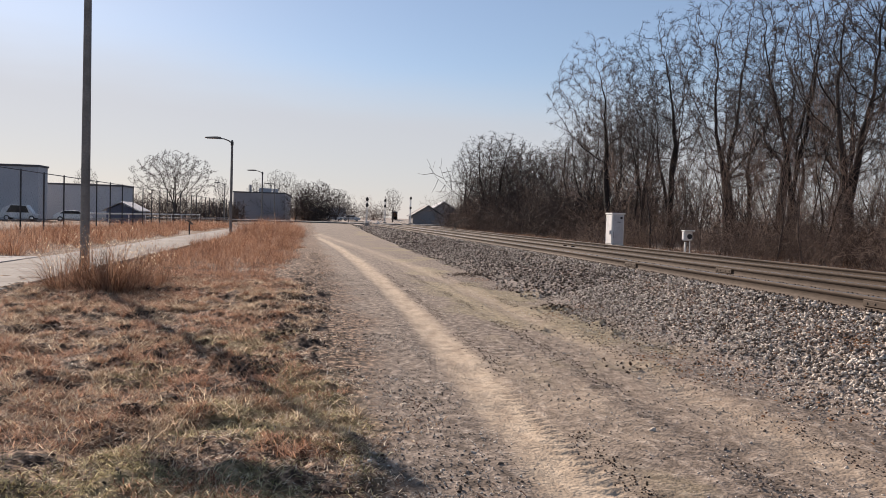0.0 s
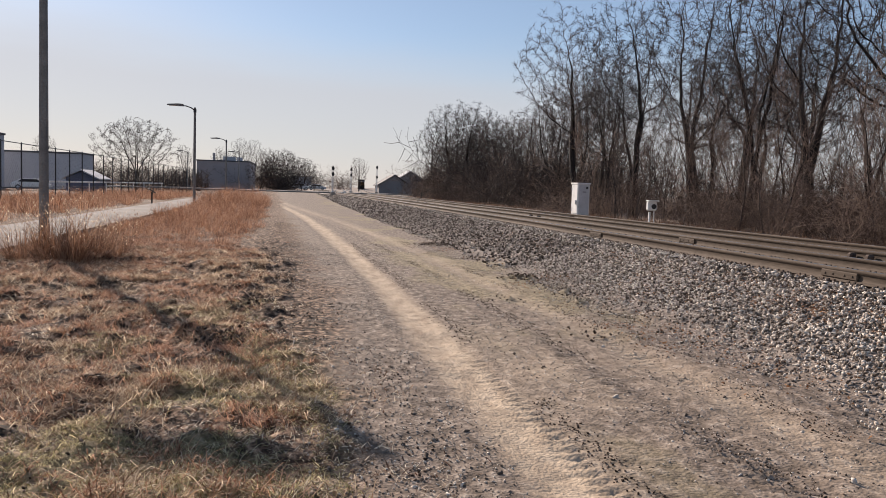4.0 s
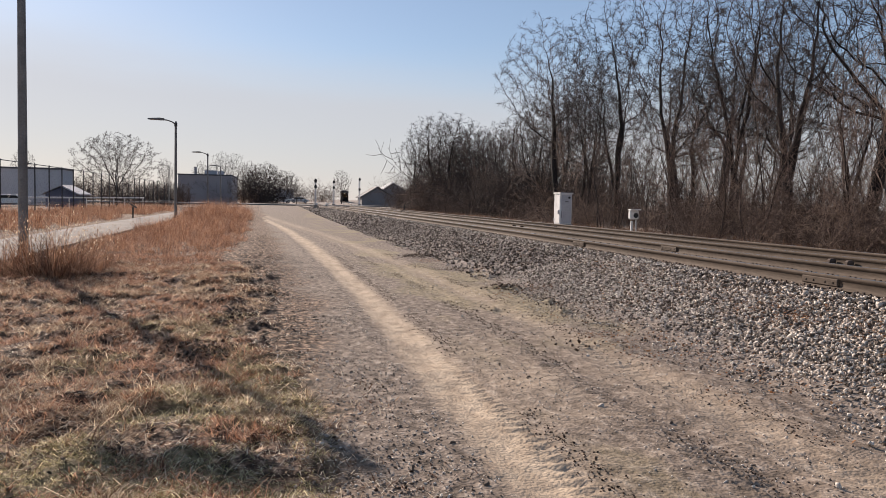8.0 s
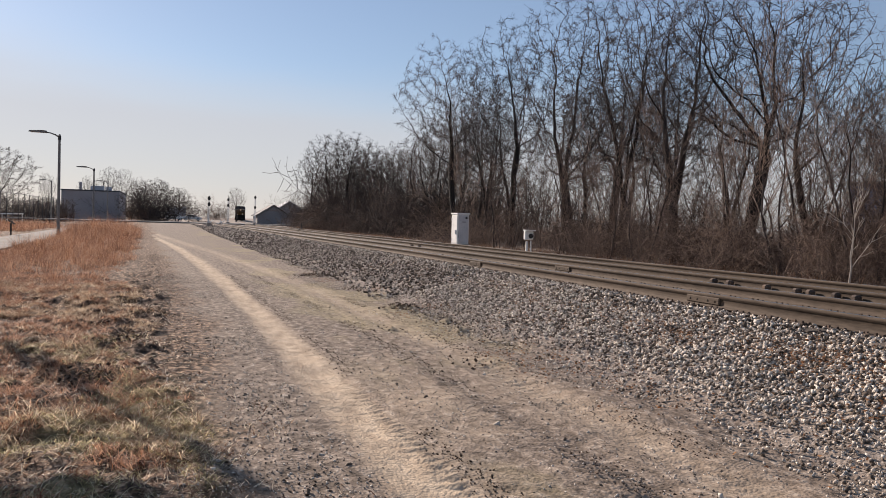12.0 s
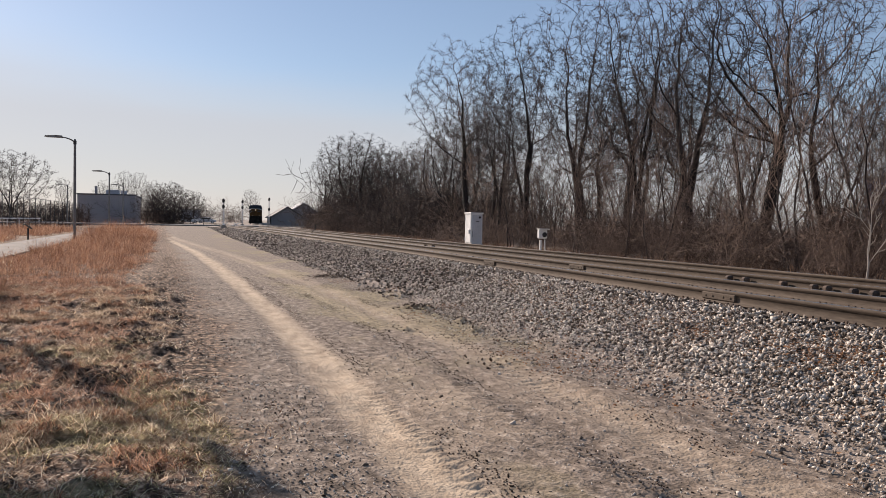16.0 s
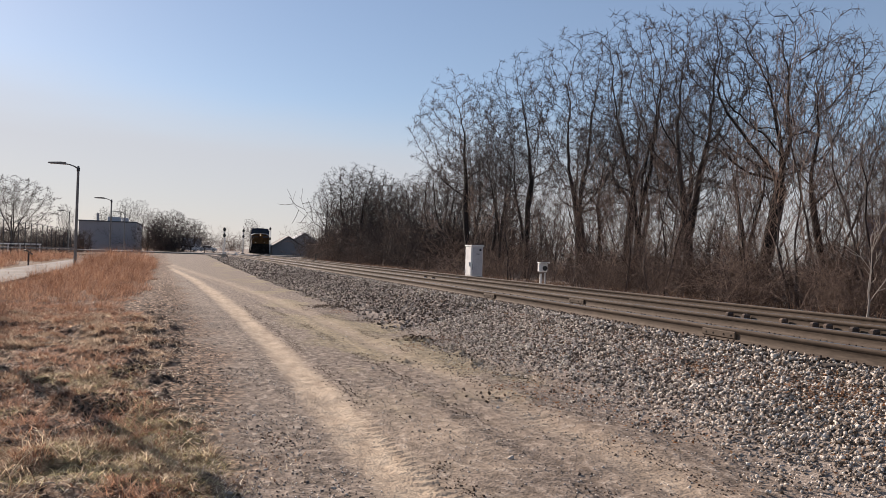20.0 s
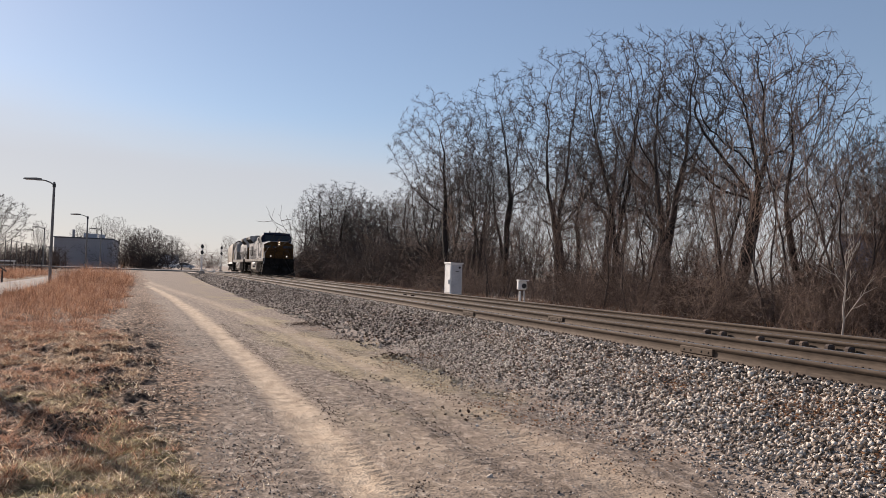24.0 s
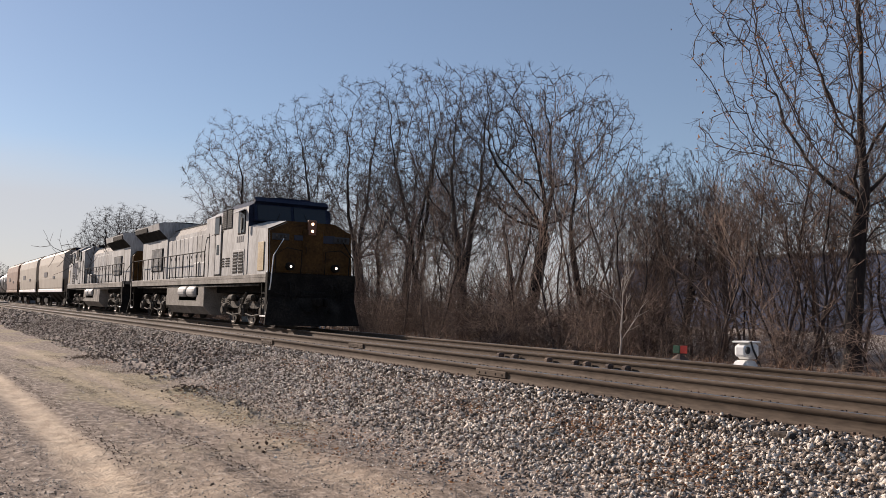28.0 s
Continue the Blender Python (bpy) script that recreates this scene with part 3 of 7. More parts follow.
    while todo:
        i, head = todo.pop()
        run = head + [i]
        while kids[i]:
            ks = sorted(kids[i], key=lambda c: -w[c])
            todo += [(c, [i]) for c in ks[1:]]
            i = ks[0]
            run.append(i)
        r = w[run].copy()
        if head:
            r[0] = min(r[0], r[1] * 1.15)
        r[-1] = 0.006
        cut = next((q for q in range(len(run)) if r[q] < 0.034), len(run))
        if cut >= 2:
            out.append((0, P[run[:cut + 1]], r[:cut + 1]))
        if len(run) - max(cut - 1, 0) >= 2:
            a = max(cut - 1, 0)
            out.append((2, P[run[a:]], r[a:]))
    # sprays of fine twigs on the thin wood
    for i in range(1, len(pos)):
        if w[i] > 0.045 or P[i][2] < base * 0.8:
            continue
        for k in range(twigs + (2 if not kids[i] else 0)):
            d = 0.6 * way[i] + rs.normal(0, 0.75, 3) + np.array([0, 0, 0.10])
            d /= np.linalg.norm(d)
            ln = rs.uniform(0.18, 0.55)
            b = P[i] + d * ln * 0.55
            e = d + rs.normal(0, 0.42, 3)
            c = b + e / np.linalg.norm(e) * ln * 0.5
            out.append((3, np.array([P[i], b, c]), np.array([twig, twig * 0.8, twig * 0.35])))
            for q in range(2):
                f = d + rs.normal(0, 0.75, 3)
                f /= np.linalg.norm(f)
                s = P[i] + (b - P[i]) * rs.uniform(0.4, 1.0)
                out.append((4, np.array([s, s + f * ln * rs.uniform(0.35, 0.7)]), np.array([twig * 0.7, twig * 0.3])))
    k = height / max(p[:, 2].max() for lv, p, r in out)
    return [(lv, p * k, r) for lv, p, r in out]


def tree_model(name, lines, m, label, category, group, thick=2, leaves=0, seed=0, mats=None):
    """One tree: trunk with its main limbs, and the crown of branches and twigs."""
    mats = mats or (M_BARK, M_TWIG)
    ob = thing(name, m, label, category, group)
    lo = [(p, r) for lv, p, r in lines if lv < thick]
    hi = [(p, r) for lv, p, r in lines if lv >= thick]
    if lo:
        finish_mesh("trunk", mesh_np("trunk", *tubes_np(lo, 7)), mats[0], ob, smooth=True)
    if hi:
        finish_mesh("crown", mesh_np("crown", *tubes_np(hi, 3)), mats[1], ob)
    if leaves:
        rs = np.random.RandomState(seed + 99)
        tips = np.array([p[-1] for p, r in hi])
        c = tips[rs.randint(0, len(tips), leaves)] + rs.normal(0, 0.12, (leaves, 3))
        u = rs.normal(0, 1, (leaves, 3))
        u /= np.linalg.norm(u, axis=1, keepdims=True)
        v = np.cross(u, rs.normal(0, 1, (leaves, 3)))
        v /= np.linalg.norm(v, axis=1, keepdims=True)
        s = rs.uniform(0.03, 0.06, (leaves, 1))
        co = np.stack([c - u * s, c + v * s * 0.5, c + u * s, c - v * s * 0.5], 1).reshape(-1, 3)
        finish_mesh("dead_leaves", mesh_np("leaves", co, np.arange(leaves * 4).reshape(-1, 4)), M_LEAF, ob, "curled russet leaves")
    return ob


def spot(x, y, rz=0.0, s=1.0, sz=None, sink=0.05):
    return Matrix.Translation((x, y, float(ground_z(x, y, False)) - sink)) @ pose(0, 0, 0, 0, 0, rz) @ Matrix.Diagonal((s, s, sz or s, 1))


def sky_line(x, y):
    """How high the wood may stand here: its outline drops towards both ends."""
    az = math.degrees(math.atan2(x, y))
    pts = ((4, 0.05), (8, 0.07), (12, 0.105), (15, 0.115), (17, 0.13), (19, 0.215), (24, 0.245), (30, 0.27), (36, 0.305), (40, 0.285), (44, 0.262), (49, 0.235), (52, 0.34), (60, 0.40), (90, 0.4))
    for (a, p), (b, q) in zip(pts, pts[1:]):
        if az < b:
            return 1.2 + 0.90 * math.hypot(x, y) * (p + (q - p) * max(0.0, az - a) / (b - a))
    return 12.0


def build_woods():
    rs = random.Random(21)
    G = "bare trees beside the railway"
    big = []
    # tall trees of the wood edge: place and habit
    main = [
        (18.9, 54.8, dict(seed=3, height=15.0, base=5.4, width=7.8, lean=(-0.05, 0.0), n=820, radius=0.19), "bare tree with a leaning stem and a rounded fan of twigs"),
        (20.6, 48.8, dict(seed=14, height=15.2, base=5.0, width=7.0, lean=(-0.03, 0.0), n=820, radius=0.18), "bare tree with an airy rounded crown of fine twigs"),
        (20.6, 41.5, dict(seed=25, height=14.9, base=3.8, width=6.8, stems=2, n=860, radius=0.21), "tall bare tree forking into two dark stems"),
        (21.4, 36.6, dict(seed=36, height=14.6, base=3.6, width=6.6, stems=3, n=900, radius=0.22), "tall bare tree with three dark upright stems"),
        (21.2, 31.6, dict(seed=47, height=13.4, base=3.6, width=6.2, stems=2, n=860, radius=0.24), "dark-barked bare tree with crooked limbs"),
        (21.6, 27.8, dict(seed=58, height=12.5, base=4.0, width=7.6, stems=3, n=900, radius=0.27, split=0.34, curl=0.09), "bare tree forking into wide curved dark limbs"),
        (21.6, 23.9, dict(seed=69, height=11.2, base=3.4, width=5.0, n=620, radius=0.13, twig=0.0065, rise=0.4), "slender bare tree with pale ascending twigs"),
        (19.2, 11.8, dict(seed=83, height=14.2, base=2.8, width=7.2, stems=1, n=1500, radius=0.21, twig=0.0062, twigs=2, rise=0.45, flat=0.62, kill=0.42), "large bare tree still holding a few russet leaves")]
    for k, (x, y, f, lb) in enumerate(main):
        big.append(tree_model("tree", colonize(**f), spot(x, y, 0, 1.0, 0.965), lb, "tree", G, thick=1, leaves=1500 if k == 7 else 0, seed=k))
    # further trees of the wood, in loose rows behind the edge
    n = 0
    while n < 30:
        y = rs.uniform(-2, 132) if n % 2 else rs.uniform(10, 62)
        x = rs.uniform(17.5, 36) + float(far_x(y) - FAR_X)
        if y < 42 and x < 20 or 24 < math.degrees(math.atan2(x, y)) < 48 and (x < 25 or rs.random() < (0.4 if x < 0.62 * y else 0.85)) or 49 < math.degrees(math.atan2(x, y)) < 62:
            continue
        h = min(sky_line(x, y) * rs.uniform(0.72, 1.0), 15.0)
        if h < 4.5:
            continue
        k = rs.randrange(7)
        s = h / main[k][2]["height"]
        copy_thing(big[k], spot(x, y, rs.uniform(0, 360), s * rs.uniform(0.85, 1.1), s))
        n += 1
    # smaller trees where the wood falls away towards the bend
    for az, tan, y, k in ((9.4, 0.088, 108, 2), (10.4, 0.110, 100, 4), (11.4, 0.114, 96, 1), (12.6, 0.100, 98, 3), (13.7, 0.096, 92, 0), (15.2, 0.104, 86, 2), (16.6, 0.112, 80, 4), (17.8, 0.13, 72, 3)):
        x = y * math.tan(radians(az))
        h = 1.4 + tan * math.hypot(x, y)
        s = h / main[k][2]["height"]
        copy_thing(big[k], spot(x, y, 47 * az, s * 1.35, s))
    # saplings: thin stems with sparse twigs
    sap = []
    for k in range(5):
        ln = grow(200 + k, 6.5, 0.04, 10, 4, spread=0.6, first=0.2, lean=0.15, up=0.12, wiggle=0.2, kids=(5, 3, 2), twig=0.007)
        sap.append(tree_model("sapling", ln, spot(16.8 + k * 0.3, 20 + k * 7.3), "thin grey-brown bare sapling among brush", "sapling", "saplings in the wood", thick=1, mats=(M_TWIG, M_BRUSH)))
    for i in range(74):
        y = rs.uniform(0, 128) if i % 2 else rs.uniform(3, 40)
        x = rs.uniform(16.3, 27) + float(far_x(y) - FAR_X)
        s = rs.uniform(0.6, 1.25) * min(1.0, sky_line(x, y) / 7.5)
        copy_thing(sap[rs.randrange(5)], spot(x, y, rs.uniform(0, 360), s, s * rs.uniform(0.9, 1.2)))
    # shrubs of the undergrowth
    shr = []
    for k in range(6):
        rk = np.random.RandomState(300 + k)
        ln = []
        for s in range(9):
            sub = grow(1000 + 40 * k + s, rk.uniform(0.9, 2.6), 0.012, 6, 3, spread=0.8, first=0.12, lean=0.6, up=0.0, wiggle=0.3, kids=(4, 2, 2), ratio=(0.65, 0.6, 0.5), twig=0.006)
            off = np.array([rk.normal(0, 0.4), rk.normal(0, 0.4), 0])
            ln += [(lv, p + off, r) for lv, p, r in sub]
        shr.append(tree_model("shrub", ln, spot(15.9, 8 + k * 9.0), "tangled red-brown leafless shrub", "shrub", "undergrowth shrubs", thick=0, mats=(M_BRUSH, M_BRUSH)))
    # the same undergrowth grown coarse and close, far down the line
    far_shr = []
    for k in range(4):
        rk = np.random.RandomState(340 + k)
        ln = []
        for s in range(12):
            sub = grow(1400 + 40 * k + s, rk.uniform(0.9, 2.4), 0.014, 6, 3, spread=0.8, first=0.12, lean=0.6, up=0.0, wiggle=0.3, kids=(4, 2, 2), ratio=(0.65, 0.6, 0.5), twig=0.0075)
            off = np.array([rk.normal(0, 0.5), rk.normal(0, 0.5), 0])
            ln += [(lv, p + off, r) for lv, p, r in sub]
        far_shr.append(tree_model("shrub", ln, spot(20.0 + k, 70 + k * 9.0, 0, 1.6), "dense tangled leafless shrub", "shrub", "undergrowth shrubs", thick=0, mats=((M_TWIG, M_TWIG), (M_BRUSH, M_BRUSH))[k % 2]))
    # knee- to head-high brush between the trunks
    for i in range(70):
        a = radians(rs.uniform(24, 47))
        x = rs.uniform(17.0, 23.0)
        s = rs.uniform(0.5, 0.95)
        copy_thing(shr[rs.randrange(6)], spot(x, x / math.tan(a), rs.uniform(0, 360), s * 1.3, s * rs.uniform(1.0, 1.7)))
    # tall brush in front of the metal building
    for i in range(44):
        a = radians(rs.uniform(41, 66))
        d = rs.uniform(22, 36)
        s = rs.uniform(0.7, 1.15)
        copy_thing(sap[rs.randrange(5)], spot(d * math.sin(a), d * math.cos(a), rs.uniform(0, 360), s * 1.25, s))
    for i in range(64):
        y = rs.uniform(2, 46)
        x = rs.uniform(16.8, 25.0)
        s = rs.uniform(0.45, 0.95)
        copy_thing(sap[rs.randrange(5)], spot(x, y, rs.uniform(0, 360), s * 1.3, s))
    for i in range(26):
        y = rs.uniform(2, 46)
        s = rs.uniform(0.8, 1.3)
        copy_thing(shr[rs.randrange(6)], spot(rs.uniform(17.0, 24.0), y, rs.uniform(0, 360), s, s * rs.uniform(0.9, 1.2)))
    for i in range(40):
        y = rs.uniform(58, 134)
        x = rs.uniform(17.0, 24.0) + float(far_x(y) - FAR_X)
        s = rs.uniform(1.1, 1.8) * (0.75 if y > 100 else 1.0)
        copy_thing(far_shr[rs.randrange(4)], spot(x, y, rs.uniform(0, 360), s, s * rs.uniform(0.9, 1.3)))
    for i in range(22):
        s = rs.uniform(2.2, 4.2)
        x, y = rs.uniform(-45, 22), rs.uniform(300, 400)
        copy_thing(shr[rs.randrange(6)], Matrix.Translation((x, y, 0.0)) @ pose(0, 0, 0, 0, 0, rs.uniform(0, 360)) @ Matrix.Diagonal((s * 1.6, s * 1.6, s, 1)))
    for i in range(140):
        y = rs.uniform(1, 130) if i % 3 else rs.uniform(1, 55)
        x = 15.7 + abs(rs.gauss(0, 1)) * 3.6 + float(far_x(y) - FAR_X)
        s = rs.uniform(0.45, 1.0) * (1.5 if y > 60 else 1.0)
        copy_thing(shr[rs.randrange(6)], spot(x, y, rs.uniform(0, 360), s * 1.15, s * rs.uniform(0.7, 1.25)))
    # one pale dead sapling at the edge
    tree_model("sapling", grow(777, 2.6, 0.03, 5, 3, spread=0.55, first=0.25, lean=0.2, kids=(3, 2), twig=0.008), spot(15.2, 15.6), "pale grey dead sapling at the wood edge", "sapling", "saplings in the wood", thick=1, mats=(M_POLE2, M_POLE2))
    # left of the railway: trees far behind the fence and round the crossing
    F = "far bare trees"
    for x, y, h, k, sx in ((-19.0, 215, 11.0, 1, 1.0), (-16.5, 240, 15.0, 3, 0.9), (-12.5, 238, 14.5, 2, 0.9), (-8.5, 232, 12.0, 1, 1.0), (-30.0, 230, 12.0, 3, 0.9), (16.0, 225, 10.0, 3, 1.2), (-45, 160, 10, 2, 1.0), (-3.0, 205, 11.0, 0, 1.1), (1.5, 215, 9.0, 4, 1.2), (-6.5, 195, 9.5, 2, 1.2)):
        s = h / main[k][2]["height"]
        copy_thing(big[k], Matrix.Translation((x, y, 0.2)) @ pose(0, 0, 0, 0, 0, rs.uniform(0, 360)) @ Matrix.Diagonal((s * sx, s * sx, s, 1)))
    tree_model("tree", colonize(91, 12.4, 2.0, 13.0, 4, 1300, 0.32, split=0.1, twigs=3, twig=0.014), Matrix.Translation((-27.2, 147.5, 0.1)), "round-crowned bare tree behind the fence", "tree", F, thick=1)
    # a broad clump of small trees where the road ends
    clump = tree_model("tree", colonize(95, 8.6, 0.8, 9.5, 5, 900, 0.16, split=0.05, twigs=4, twig=0.011), Matrix.Translation((-3.2, 176, 0.4)), "low broad bare tree with dense dark twigs", "tree", F, thick=1)
    for x, y, q in ((-7.5, 174, 0.72), (0.6, 179, 0.78), (3.4, 183, 0.55), (-5.2, 184, 0.85)):
        copy_thing(clump, Matrix.Translation((x, y, 0.4)) @ pose(0, 0, 0, 0, 0, 70 * x) @ Matrix.Diagonal((q, q, q, 1)))
    for i in range(14):
        x, y = rs.uniform(-10, -0.5), rs.uniform(168, 185)
        s = rs.uniform(1.0, 1.9) * (1.0 - 0.55 * step(-3.5, -0.5, x) - 0.35 * step(-6, -9, x))
        copy_thing(far_shr[rs.randrange(4)], Matrix.Translation((x, y, 0.3)) @ pose(0, 0, 0, 0, 0, rs.uniform(0, 360)) @ Matrix.Diagonal((s, s, s, 1)))
    # hedge and scrub behind the fence, far across the field
    scrub = []
    for i in range(620):
        x, y = rs.uniform(-44, -18), rs.uniform(156, 176)
        h = rs.uniform(2.2, 4.2) + 1.5 * float(step(-28, -40, np.array(x))) * rs.random()
        p = np.array([[x, y, 0.0], [x + rs.gauss(0, 0.3), y, h * 0.55], [x + rs.gauss(0, 0.7), y, h]])
        scrub.append((p, np.array([0.05, 0.035, 0.015])))
        for j in range(7):
            b = p[0] + (p[2] - p[0]) * rs.uniform(0.15, 1.0)
            e = b + np.array([rs.gauss(0, 0.6), rs.gauss(0, 0.6), rs.uniform(0.1, 0.9)])
            scrub.append((np.array([b, (b + e) / 2, e]), np.array([0.03, 0.02, 0.01])))
    tagged(finish_mesh("far_hedge", mesh_np("far_hedge", *tubes_np(scrub, 3)), M_BRUSH), "leafless hedge and scrub far behind the fence", "hedge", kind="stuff")
    # the far wood behind: one mass of stems and twigs
    far = []
    for i in range(1300):
        y = rs.uniform(60, 140)
        x = rs.uniform(19, 34) + float(far_x(y) - FAR_X)
        h = rs.uniform(2, 6.5)
        p = np.array([[x, y, 0.2], [x + rs.gauss(0, 0.3), y + rs.gauss(0, 0.3), h * 0.55], [x + rs.gauss(0, 0.7), y + rs.gauss(0, 0.7), h]])
        far.append((p, np.array([0.05, 0.035, 0.012])))
        for j in range(6):
            b = p[1] + (p[2] - p[1]) * rs.random() + np.array([0, 0, -0.25 * h * rs.random()])
            e = b + np.array([rs.gauss(0, 0.7), rs.gauss(0, 0.7), rs.uniform(0.2, 1.3)])
            far.append((np.array([b, (b + e) / 2 + np.array([0, 0, 0.1]), e]), np.array([0.02, 0.013, 0.006])))
    tagged(finish_mesh("wood_thicket", mesh_np("thicket", *tubes_np(far, 3)), M_TWIG), "dense leafless thicket at the bend of the railway", "thicket", kind="stuff")


def blades(base, height, width, lean, rs, curl=0.5, ang=None):
    """Curved grass blades in two bends: lean 0 stands up, 1 lies nearly flat; ang: the way each one leans."""
    n = len(base)
    a = (rs.uniform(0, 2 * math.pi, n) if ang is None else ang + rs.normal(0, 0.5, n))
    d = np.stack([np.cos(a), np.sin(a), np.zeros(n)], -1)
    b = a + rs.uniform(-0.8, 0.8, n)
    s = np.stack([-np.sin(b), np.cos(b), rs.uniform(-0.4, 0.4, n)], -1)
    h = height[:, None]
    up = np.array([[0, 0, 1.0]])
    e0 = np.radians(88 - 76 * np.minimum(lean, 1.15))[:, None]
    e1 = e0 - np.radians(75 * curl * (0.4 + 0.8 * rs.uniform(0, 1, n)))[:, None]
    p1 = base + h * 0.52 * (up * np.sin(e0) + d * np.cos(e0))
    p2 = p1 + h * 0.5 * (up * np.sin(e1) + d * np.cos(e1))
    w = width[:, None]
    co = np.stack([base - s * w, base + s * w, p1 - s * w * 0.8, p1 + s * w * 0.8, p2], 1).reshape(-1, 3)
    i = np.arange(n)[:, None] * 5
    tri = np.concatenate([i + np.array([[0, 1, 3]]), i + np.array([[0, 3, 2]]), i + np.array([[2, 3, 4]])])
    return co, tri


def grass_field(name, pts, height, width, lean, material, label, seed, curl=0.5, ang=None):
    rs = np.random.RandomState(seed)
    pts = np.asarray(pts)
    z = ground_z(pts[:, 0], pts[:, 1]) - 0.005
    base = np.stack([pts[:, 0], pts[:, 1], z], -1)
    co, tri = blades(base, height, width, lean, rs, curl, ang)
    return tagged(finish_mesh(name, mesh_np(name, co, tri), material), label, "grass", kind="stuff")


def tufts(rs, n, xr, yr, keep, per, rad):
    """Blade feet gathered in tufts: places, tuft sizes, and the way out from the tuft's middle."""
    c = np.stack([rs.uniform(*xr, n), rs.uniform(*yr, n)], -1)
    c = c[keep(c[:, 0], c[:, 1])]
    k = rs.poisson(per, len(c)) + 3
    size = rs.uniform(0.5, 1.5, len(c))
    ids = np.repeat(np.arange(len(c)), k)
    r = rad * size[ids] * np.sqrt(rs.uniform(0, 1, len(ids)))
    a = rs.uniform(0, 2 * math.pi, len(ids))
    return c[ids] + np.stack([r * np.cos(a), r * np.sin(a)], -1), size[ids], a


def build_grass():
    straw = noise_mat("straw", [(0.20, 0.115, 0.07), (0.50, 0.35, 0.225), (0.88, 0.74, 0.55)], 3, 20, 0.8, 0, island=0.6, through=0.6)
    rust = noise_mat("rust_grass", [(0.17, 0.065, 0.035), (0.44, 0.21, 0.115), (0.75, 0.46, 0.30)], 1.2, 10, 0.8, 0, island=0.6, through=0.45)
    tall = noise_mat("tall_rust_grass", [(0.15, 0.06, 0.033), (0.36, 0.175, 0.10), (0.62, 0.38, 0.25)], 0.8, 10, 0.8, 0, island=0.6, through=0.42)
    green = noise_mat("winter_green", [(0.19, 0.165, 0.07), (0.45, 0.39, 0.19), (0.84, 0.75, 0.48)], 2, 10, 0.8, 0, island=0.6, through=0.6)
    dark = noise_mat("dead_stalk", [(0.11, 0.05, 0.028), (0.26, 0.13, 0.075), (0.50, 0.30, 0.19)], 2, 10, 0.85, 0, island=0.6, through=0.3)
    weed = noise_mat("dry_weed", [(0.07, 0.04, 0.026), (0.17, 0.10, 0.066), (0.36, 0.235, 0.16)], 2, 10, 0.85, 0, island=0.6, through=0.3)
    fleck = noise_mat("straw_litter", [(0.14, 0.07, 0.042), (0.54, 0.36, 0.235), (0.94, 0.82, 0.64)], 3, 20, 0.6, 0, island=1.0, through=0.45)
    rs = np.random.RandomState(5)
    left = lambda x, y: x < road_left(y) - 0.15 - 0.75 * step(6.5, 10, y) * vnoise(x * 0.0, y * 0.6, 98)
    # short matted grass by the road
    clear = lambda x, y: (x > path_right(y) + 0.35)
    bare = lambda x, y: 0.15 * step(6.4, 5.2, y) * step(-0.5, -1.4, x)
    p, s, a = tufts(rs, 12500, (-8.0, 0.6), (-4, 20), lambda x, y: left(x, y) & clear(x, y) & (fbm(x * 1.5, y * 1.5, 31, 3) > 0.47 + bare(x, y)), 15, 0.085)
    grass_field("matted_grass", p, s * rs.uniform(0.08, 0.22, len(p)), rs.uniform(0.0018, 0.0038, len(p)), rs.uniform(0.5, 1.1, len(p)), straw, "short straw-coloured matted winter grass", 1, 0.5)
    p, s, a = tufts(rs, 4300, (-8, 0.2), (-4, 24), lambda x, y: left(x, y) & clear(x, y) & (fbm(x * 1.0, y * 1.0, 32, 3) > 0.40 + 0.17 * step(-2.6, -0.6, x - road_left(y)) + bare(x, y)), 44, 0.12)
    grass_field("russet_tufts", p, s * rs.uniform(0.08, 0.22, len(p)), rs.uniform(0.0015, 0.003, len(p)), rs.uniform(0.4, 1.05, len(p)), rust, "russet tufts of dry bunch grass", 2, 0.9)
    p, s, a = tufts(rs, 5200, (-3.0, 0.55), (2.6, 11), lambda x, y: left(x, y) & (x > road_left(y) - 2.4) & (fbm(x * 1.1, y * 1.1, 15, 4) > 0.42), 14, 0.10)
    grass_field("green_winter_grass", p, s * rs.uniform(0.04, 0.11, len(p)), rs.uniform(0.0016, 0.003, len(p)), rs.uniform(0.5, 1.1, len(p)), green, "patchy short green-yellow winter grass", 3, 0.7)
    # humps of collapsed bunch grass, each spilling outward from its own crown
    cs = np.stack([rs.uniform(-7.5, 0.0, 2600), 2.6 + 17 * rs.uniform(0, 1, 2600) ** 1.3], -1)
    hum = hummock(cs[:, 0], cs[:, 1])
    cs = cs[left(cs[:, 0], cs[:, 1] ) & clear(cs[:, 0], cs[:, 1]) & (hum > 0.03 + 0.03 * rs.uniform(0, 1, len(cs))) & (cs[:, 0] < road_left(cs[:, 1]) - 0.5)][:820]
    for name, mat, part_of, label in (("grass_humps", rust, 0, "collapsed russet humps of bunch grass"), ("straw_humps", straw, 1, "pale straw humps of flattened bunch grass")):
        c = cs[part_of::2] if part_of else cs[0::2]
        ids = np.repeat(np.arange(len(c)), 110)
        size = rs.uniform(0.6, 1.5, len(c))[ids]
        a = rs.uniform(0, 2 * math.pi, len(ids))
        r = 0.09 * size * np.sqrt(rs.uniform(0, 1, len(ids)))
        p = c[ids] + np.stack([r * np.cos(a), r * np.sin(a)], -1)
